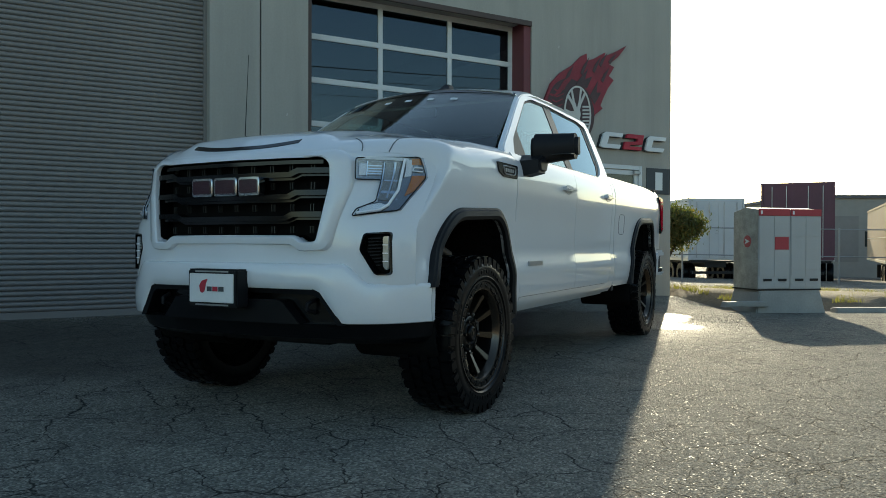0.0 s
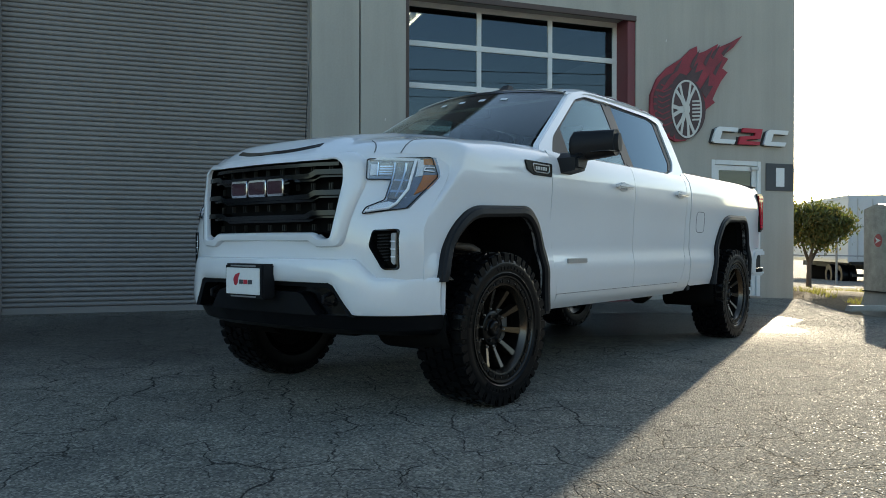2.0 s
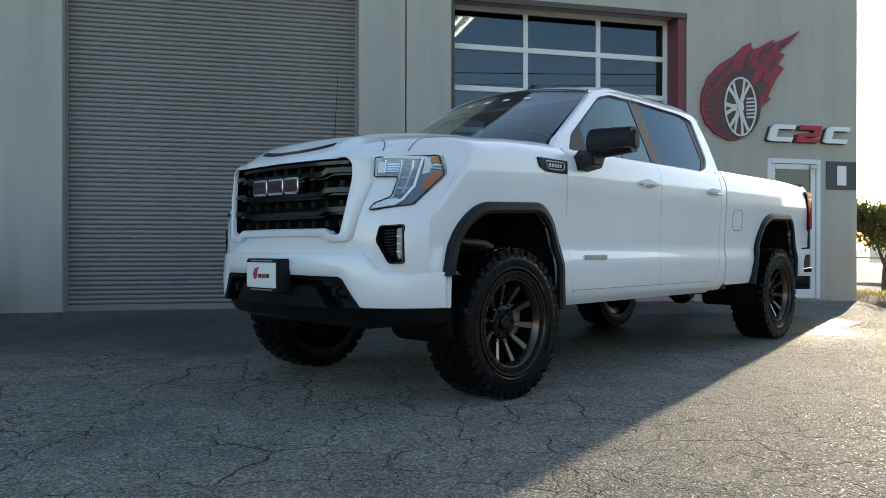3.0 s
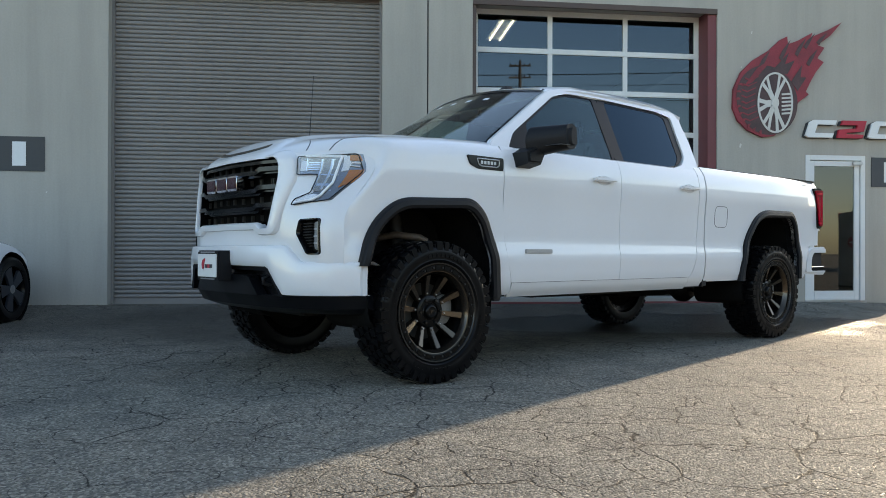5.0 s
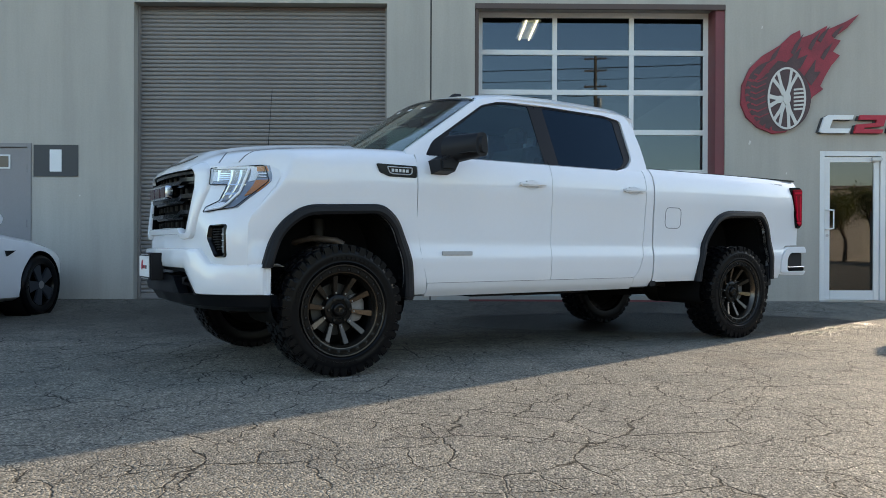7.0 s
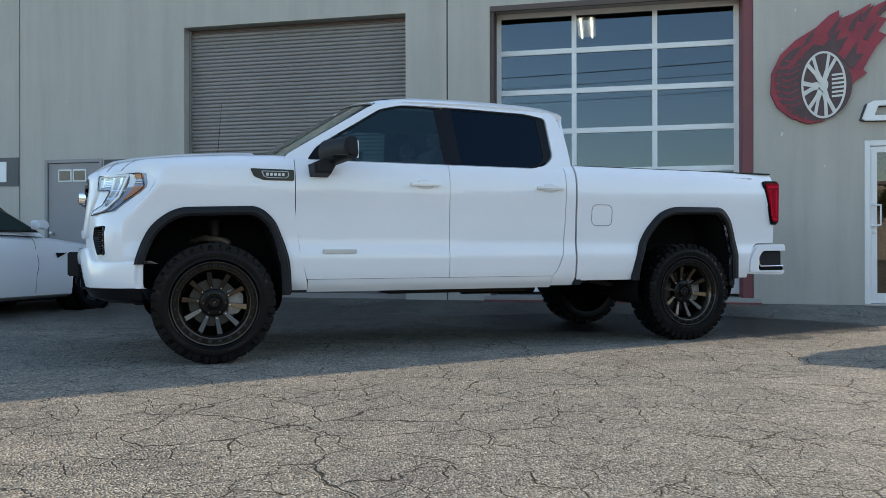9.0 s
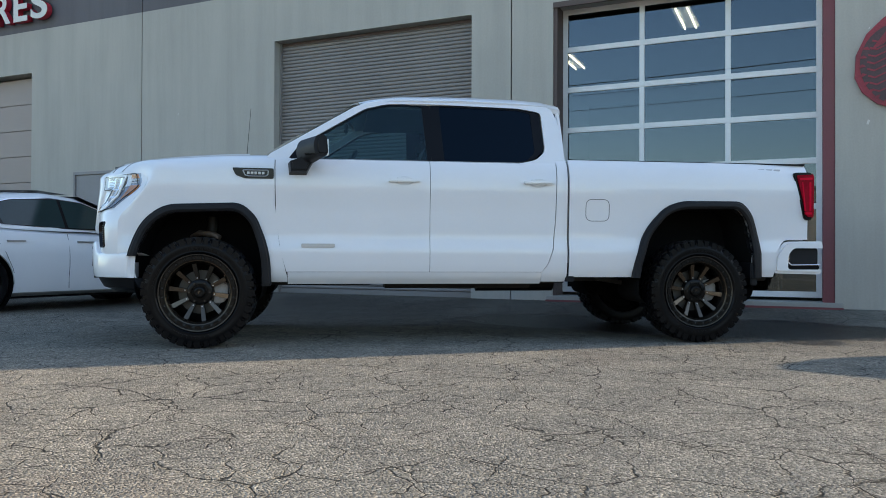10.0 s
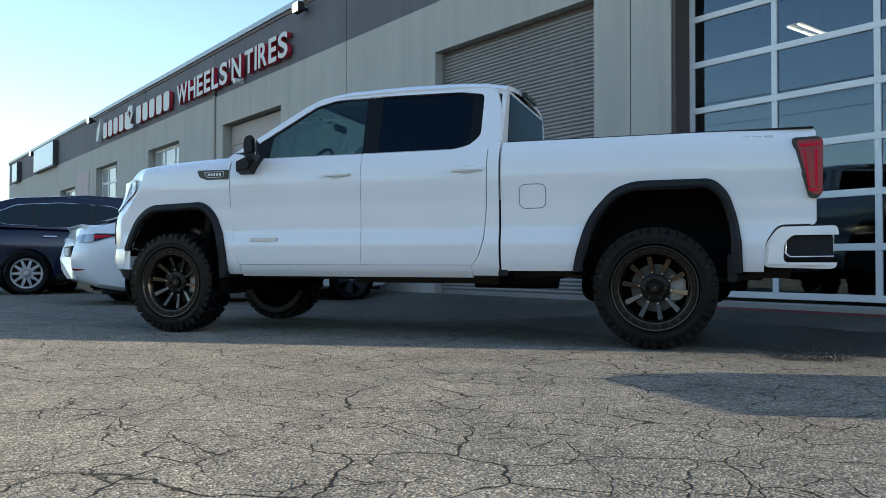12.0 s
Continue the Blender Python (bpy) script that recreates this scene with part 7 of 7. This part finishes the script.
# ---- past the corner: mailboxes, planting bed, tree, trailers, fence ----
def mailbox_bank(m):
    """x runs along the front, y to the back; two modules side by side."""
    w, d, z0, z1 = 0.495, 0.58, 0.30, 1.42
    t = thing("mailbox_bank", m, "grey community mailbox bank with red header on concrete base", "mailbox")
    base = bmesh.new()
    add_prism(base, [(-0.06, -0.05), (0.02, 0.30), (2 * w - 0.02, 0.30), (2 * w + 0.06, -0.05)], lambda a, b: (a, -0.02 - (0.3 - b) * 0.1, b), lambda a, b: (a, d + 0.02 + (0.3 - b) * 0.1, b), 0.015)
    part("base", base, M["concrete"], t, "worn concrete base block")
    part("base_plate", box_bm(-0.01, 2 * w + 0.01, -0.01, d + 0.01, 0.30, 0.32), M["dark_metal"], t)
    for k in range(2):
        x0 = k * (w + 0.004)
        mod = new("module")
        mod.parent = t
        case = bmesh.new()
        add_prism(case, [(0.0, z0 + 0.02), (0.0, z1), (d * 0.5, z1 + 0.04), (d, z1 - 0.02), (d, z0 + 0.02)], lambda a, b: (x0, a, b), lambda a, b: (x0 + w, a, b), 0.006)
        part("case", case, M["mail_side"] if k == 0 else M["mail_grey"], mod)
        part("header", box_bm(x0 + 0.005, x0 + w - 0.005, -0.02, 0.0, z1 - 0.085, z1 + 0.01, 0.004), M["mail_red"], mod, "faded red header strip")
        part("header_mark", box_bm(x0 + 0.03, x0 + 0.055, -0.023, -0.02, z1 - 0.065, z1 - 0.015), M["sign_white"], mod)
        part("front", box_bm(x0 + 0.005, x0 + w - 0.005, -0.008, 0.0, z0 + 0.03, z1 - 0.09), M["mail_grey"], mod)
        for c in range(2):
            for r in range(9):
                a = x0 + 0.015 + c * 0.232
                z = z1 - 0.185 - r * 0.092
                if k == 0 and c == 1 and r in (3, 4):
                    continue
                box = part("mail_door", box_bm(a, a + 0.222, -0.016, -0.008, z, z + 0.086, 0.002), M["mail_grey"], mod)
                if r == 8:
                    part("label_holder", box_bm(a + 0.06, a + 0.19, -0.02, -0.016, z - 0.07, z - 0.035), M["dark_metal"], mod)
            part("lower_door", box_bm(x0 + 0.015 + c * 0.232, x0 + 0.237 + c * 0.232, -0.014, -0.008, z0 + 0.05, z1 - 0.185 - 8 * 0.092 - 0.09, 0.002), M["mail_grey"], mod)
        if k == 0:
            part("notice", box_bm(x0 + 0.255, x0 + 0.47, -0.02, -0.008, z1 - 0.185 - 4 * 0.092, z1 - 0.185 - 2 * 0.092 - 0.01, 0.002), M["mail_red"], mod, "red notice panel")
            ring = [(0.24 + 0.085 * math.cos(2 * math.pi * i / 24), 0.98 + 0.085 * math.sin(2 * math.pi * i / 24)) for i in range(24)]
            em2 = bmesh.new()
            add_prism(em2, ring, lambda a, b: (x0 - 0.002, a, b), lambda a, b: (x0 - 0.006, a, b))
            part("round_mark", em2, M["mail_red"], mod, "red round mark")
            ar = bmesh.new()
            add_prism(ar, [(0.30, 1.02), (0.18, 0.98), (0.30, 0.94), (0.265, 0.98)], lambda a, b: (x0 - 0.006, a, b), lambda a, b: (x0 - 0.009, a, b))
            part("round_mark_inner", ar, M["sign_white"], mod)
    return t


mailbox_bank(pose(9.08, -1.5, -0.085, 0, 0, -18))

# planting bed with kerb and dry grass
rows = []
for i in range(22):
    x = 9.0 + i * 0.22
    row = []
    for j in range(14):
        y = -1.03 + j * 0.3
        edge = min(1.0, min(i, 21 - i) / 2.5, min(j, 13 - j) / 2.0)
        row.append((x + 0.05 * noise.noise((x * 2, y * 2, 1)), y + (x - 9.0) * -0.5, ground_height(x, y) - 0.03 + edge * (0.2 + 0.05 * noise.noise((x * 1.7, y * 1.7, 0)) + 0.03 * noise.noise((x * 6, y * 6, 3)))))
    rows.append(row)
struct("planting_bed", grid_bm(rows), M["dirt"], "dry soil bed with sparse grass by the corner", "planting bed", smooth=60)
gb = bmesh.new()
rnd = random.Random(4)
for k in range(11000):
    x, v = rnd.uniform(9.15, 13.4), rnd.uniform(-0.9, 2.6)
    y = v - (x - 9.0) * 0.5
    if noise.noise((x * 1.3, y * 1.3, 7)) < -0.05:
        continue
    h, a, w = rnd.uniform(0.03, 0.11), rnd.uniform(0, 6.28), rnd.uniform(0.004, 0.009)
    z = ground_height(x, y) + 0.12
    dx, dy = math.cos(a), math.sin(a)
    q = [gb.verts.new(p) for p in ((x - dy * w, y + dx * w, z), (x + dy * w, y - dx * w, z), (x + dx * h * 0.5, y + dy * h * 0.5, z + h))]
    gb.faces.new(q)
tagged(part("grass_blades", gb, M["grass"], smooth=0), "sparse dry grass blades on the soil bed", "grass", kind="stuff")
kerbs = []
for k in range(4):
    kb = thing("kerb_stone", pose(10.25 + k * 0.95, -1.85 - k * 0.5, ground_height(10.25 + k, -2), 0, 0, -27.8), "pale concrete kerb stone along the soil bed", "kerb", group="kerb stones by the bed")
    part("stone", box_bm(0, 1.05, -0.09, 0.09, -0.1, 0.07, 0.02), M["concrete"], kb)
stop = thing("wheel_stop", pose(8.55, -1.35, 0.0, 0, 0, -20), "loose broken concrete wheel stop on asphalt", "wheel stop")
part("block", prism_y([(0, 0), (0.03, 0.07), (0.62, 0.075), (0.66, 0)], -0.08, 0.08, 0.015), M["concrete"], stop)


def tree(m, height, spread, seed, label, n_leaf=5200, low=0.2):
    t = thing("tree", m, label, "tree")
    rnd = random.Random(seed)
    tips = []
    limbs = bmesh.new()

    def limb(p, d, ln, r, depth):
        q = p + d * ln
        mid = p.lerp(q, 0.5) + Vector((rnd.uniform(-1, 1), rnd.uniform(-1, 1), 0)) * ln * 0.06
        add_cyl(limbs, p, mid, r, r * 0.85, 7)
        add_cyl(limbs, mid, q, r * 0.85, r * 0.65, 7)
        if depth == 0:
            tips.append(q)
            return
        if depth < 3:
            tips.append(mid)
        for _ in range(rnd.choice((2, 3, 3))):
            nd = (d + Vector((rnd.uniform(-1, 1) * spread, rnd.uniform(-1, 1) * spread, rnd.uniform(-0.25, 0.6)))).normalized()
            limb(q, nd, ln * rnd.uniform(0.6, 0.8), r * 0.6, depth - 1)
    limb(Vector((0, 0, -0.1)), Vector((0.05, 0.02, 1)).normalized(), height * low, height * 0.022, 4)
    part("trunk", limbs, M["bark"], t, "grey brown trunk and limbs")
    for name, mt, share in (("crown", "leaf", 0.75), ("crown", "leaf_dry", 0.25)):
        lf = bmesh.new()
        for _ in range(int(n_leaf * share)):
            c = rnd.choice(tips) + Vector((rnd.gauss(0, 1), rnd.gauss(0, 1), rnd.gauss(0, 0.8))) * height * 0.05
            s = rnd.uniform(0.025, 0.06) * (height / 2.4) ** 0.5
            e = Euler((rnd.uniform(0, 6.3), rnd.uniform(0, 6.3), rnd.uniform(0, 6.3))).to_matrix()
            vs = [lf.verts.new(c + e @ Vector(v)) for v in ((-s, 0, 0), (0, -s * 0.45, s * 0.1), (s, 0, 0), (0, s * 0.45, s * 0.1))]
            lf.faces.new(vs)
        part(name, lf, M[mt], t, smooth=0)
    return t


tree(pose(15.2, 6.0, ground_height(15.2, 6.0)), 3.3, 0.55, 11, "small leafy tree with yellowing leaves near the corner", 15000, 0.22)


def trailer(m, ln, h, w, mat, label, wheels=True, corrugated=False, floor=1.15):
    """A box on a wheeled chassis; its rear end at x = 0, running to +x."""
    t = thing("box_trailer", m, label, "trailer", group="parked trailers across the road")
    part("box", box_bm(0, ln, -w / 2, w / 2, floor, h, 0.02), M[mat], t)
    for s in (-1, 1):
        part("top_rail", box_bm(-0.01, ln + 0.01, s * w / 2 - 0.03, s * w / 2 + 0.03, h - 0.12, h + 0.01, 0.01), M[mat], t)
        part("bottom_rail", box_bm(-0.01, ln + 0.01, s * w / 2 - 0.03, s * w / 2 + 0.03, floor - 0.05, floor + 0.1, 0.01), M["silver"], t)
    part("corner_post", box_bm(-0.03, 0.03, -w / 2 - 0.02, -w / 2 + 0.08, floor, h, 0.01), M[mat], t)
    part("corner_post", box_bm(-0.03, 0.03, w / 2 - 0.08, w / 2 + 0.02, floor, h, 0.01), M[mat], t)
    for s in (-1, 1):
        part("rear_door", box_bm(-0.03, 0.0, s * w / 4 - w / 4 + 0.09, s * w / 4 + w / 4 - 0.09, floor + 0.12, h - 0.14, 0.008), M[mat], t)
        for o in (-0.3, 0.3):
            tube("lock_rod", [(-0.06, s * w / 4 + o, floor + 0.1), (-0.06, s * w / 4 + o, h - 0.16)], 0.02, M["silver"], t)
    if corrugated:
        rib = part("rib", box_bm(0.0, 0.12, -w / 2 - 0.03, -w / 2 + 0.0, floor + 0.12, h - 0.14, 0.01), M[mat], t, at=pose(0.2, 0, 0))
        for k in range(1, int((ln - 0.4) / 0.3)):
            twin(rib, t, pose(0.2 + k * 0.3, 0, 0))
    part("seam_strip", box_bm(0.0, ln, -w / 2 - 0.01, w / 2 + 0.01, floor + (h - floor) * 0.42, floor + (h - floor) * 0.42 + 0.05), M["silver"], t)
    part("chassis", box_bm(0.1, ln, -0.5, 0.5, floor - 0.35, floor - 0.05), M["dark_metal"], t)
    part("rear_guard", box_bm(0.0, 0.1, -1.1, 1.1, 0.5, 0.62), M["dark_metal"], t)
    part("lamp_bar", box_bm(-0.02, 0.02, -w / 2 + 0.1, w / 2 - 0.1, floor - 0.12, floor - 0.03), M["dark_metal"], t)
    for x in (1.2, 2.5):
        for s in (-1, 1):
            for o in (0.0, 0.32):
                part("road_wheel", lathe([(0.25, -0.14), (0.48, -0.14), (0.5, -0.1), (0.5, 0.1), (0.48, 0.14), (0.25, 0.14), (0.2, 0.0)], 28), M["rubber"], t, at=pose(x, s * (w / 2 - 0.15 - o), 0.5))
    part("landing_gear", box_bm(ln - 2.2, ln - 2.0, -0.9, 0.9, 0.02, floor - 0.3), M["dark_metal"], t)
    return t


trailer(pose(29.0, 16.0, -1.02, 0, 0, 62), 9.0, 4.0, 2.6, "trailer_white", "white box trailer parked across the road")
trailer(pose(31.5, 13.6, -1.0, 0, 0, 33), 12.0, 4.65, 3.0, "trailer_red", "dull red container on a trailer chassis", corrugated=True)
trailer(pose(41.0, 13.5, -1.25, 0, 0, 35), 12.0, 4.3, 2.6, "trailer_tan", "tan container on a trailer chassis", corrugated=True)
trailer(pose(40.5, 8.5, -1.25, 0, 0, 20), 12.0, 4.2, 2.6, "trailer_white", "white box trailer parked across the road")
trailer(pose(22.5, 24.5, -1.0, 0, 0, 85), 12.0, 3.9, 2.6, "trailer_white", "white box trailer parked behind the tree")


def chain_fence(p0, p1, n, h):
    a, b = Vector(p0), Vector(p1)
    t = thing("wire_fence", Matrix(), "thin galvanised wire fence with bare posts", "fence")
    for k in range(n + 1):
        p = a.lerp(b, k / n)
        part("post", cyl_bm(p, p + Vector((0, 0, h)), 0.035, seg=8), M["fence"], t)
    for z in (0.15, h * 0.55, h - 0.05):
        tube("wire", [tuple(a + Vector((0, 0, z))), tuple(b + Vector((0, 0, z)))], 0.02, M["fence"], t)


chain_fence((19.5, 13.0, -0.75), (33.0, 3.5, -0.95), 6, 2.3)
bin_t = thing("waste_bin", pose(34.5, 6.2, -1.05, 0, 0, 20), "black steel waste bin with pale bars", "waste bin")
part("tub", prism_y([(0.15, 0.15), (0.0, 1.5), (2.4, 1.5), (2.25, 0.15)], -0.9, 0.9, 0.03), M["gloss_black"], bin_t)
part("rim", box_bm(-0.05, 2.45, -0.95, 0.95, 1.46, 1.56, 0.02), M["silver"], bin_t)
part("bar_mark", box_bm(0.7, 1.7, -0.93, -0.9, 0.55, 0.75), M["sign_white"], bin_t)
part("bar_mark", prism_y([(1.2, 0.85), (0.95, 1.1), (1.2, 1.35), (1.45, 1.1)], -0.93, -0.9), M["mail_red"], bin_t)

# far side of the road and behind the camera
def far_building(m, ln, dp, h, label, mat="far_wall"):
    t = thing("warehouse", m, label, "building")
    part("wall", box_bm(0, ln, 0, dp, -2.5, h), M[mat], t)
    part("roof", box_bm(-0.2, ln + 0.2, -0.2, dp + 0.2, h, h + 0.25), M["band"], t)
    n = int(ln / 6)
    for k in range(n):
        part("bay_door", box_bm(1.2 + k * 6, 4.6 + k * 6, -0.06, 0.0, 0.0, 3.6), M["shutter"], t)
        part("window", box_bm(5.1 + k * 6, 6.4 + k * 6, -0.05, 0.0, 1.2, 2.4), M["car_glass_dark"], t)
    return t


far_building(pose(55, 30, -0.5, 0, 0, -35), 40, 15, 5.0, "long low grey warehouse far across the road")
# the second is added out of view, to dim horizon reflections on the truck
far_building(pose(40, 6, -1.2, 0, 0, -90), 36, 14, 7.0, "unseen grey warehouse added to block the bright horizon")
far_building(pose(38, -52, 0, 0, 0, 180), 36, 14, 5.5, "low grey warehouse across the yard")
far_building(pose(-8, -50, 0, 0, 0, 176), 42, 14, 6.0, "low grey warehouse across the yard")
for k, (x, y, h) in enumerate(((13.0, -38, 7.0), (17.5, -36, 6.0), (21.5, -40, 7.5), (2.0, -42, 6.5), (-14, -40, 7.0), (28.0, -38, 6.5), (31.5, -41, 7.5), (35.5, -38, 6.0))):
    tree(pose(x, y, 0), h, 0.7, 30 + k, "broad leafy tree across the yard", 7000, 0.22)


def utility_pole(m):
    t = thing("utility_pole", m, "weathered wooden utility pole with crossarms", "utility pole")
    part("pole", cyl_bm((0, 0, -0.2), (0, 0, 15.4), 0.16, 0.11), M["pole_wood"], t)
    for z in (15.0, 14.1, 12.9):
        part("crossarm", box_bm(-0.85, 0.85, -0.06, 0.06, z - 0.06, z + 0.06, 0.01), M["pole_wood"], t)
        for x in (-0.75, -0.35, 0.35, 0.75):
            part("insulator", cyl_bm((x, 0, z + 0.06), (x, 0, z + 0.22), 0.045, 0.03, 8), M["dark_metal"], t)
    part("transformer", cyl_bm((0.32, 0, 11.2), (0.32, 0, 12.0), 0.2), M["fence"], t)
    return t


utility_pole(pose(14.6, -48, 0, 0, 0, 10))
wires = thing("power_lines", Matrix(), "dark overhead power lines across the yard", "cable")
for o, z in ((-0.75, 15.2), (0.35, 15.2), (0.75, 14.3), (-0.35, 13.1)):
    tube("wire", [(x, -48 + 0.17 * (x - 14.6) + o * 0.1, z - 0.9 + 0.9 * ((x - 14.6) / 40) ** 2) for x in range(-60, 90, 6)], 0.02, M["dark_metal"], wires)

# loose gravel where the yard is worn, and dry litter along the foot of the wall
def scatter(name, count, where, size, mat, label, category, seed):
    bm = bmesh.new()
    rnd = random.Random(seed)
    for _ in range(count):
        x, y = where(rnd)
        r, a = size * rnd.uniform(0.5, 1.4), rnd.uniform(0, 6.28)
        z = ground_height(x, y)
        base = [bm.verts.new((x + r * rnd.uniform(0.6, 1.1) * math.cos(a + k * 1.57), y + r * rnd.uniform(0.6, 1.1) * math.sin(a + k * 1.57), z - 0.001)) for k in range(4)]
        tip = bm.verts.new((x + r * rnd.uniform(-0.3, 0.3), y + r * rnd.uniform(-0.3, 0.3), z + r * rnd.uniform(0.5, 1.0)))
        for k in range(4):
            bm.faces.new((base[k], base[(k + 1) % 4], tip))
    return tagged(part(name, bm, M[mat], smooth=0), label, category, kind="stuff")


scatter("gravel", 2800, lambda r: (r.gauss(6.9, 1.1), r.gauss(-2.75, 0.5)), 0.0055, "gravel", "loose pale gravel on the worn asphalt", "gravel", 71)
scatter("wall_litter", 900, lambda r: (r.uniform(-6.5, 3.0), -0.012 - abs(r.gauss(0, 0.05))), 0.011, "litter", "dry dirt and leaf litter along the wall foot", "litter", 72)
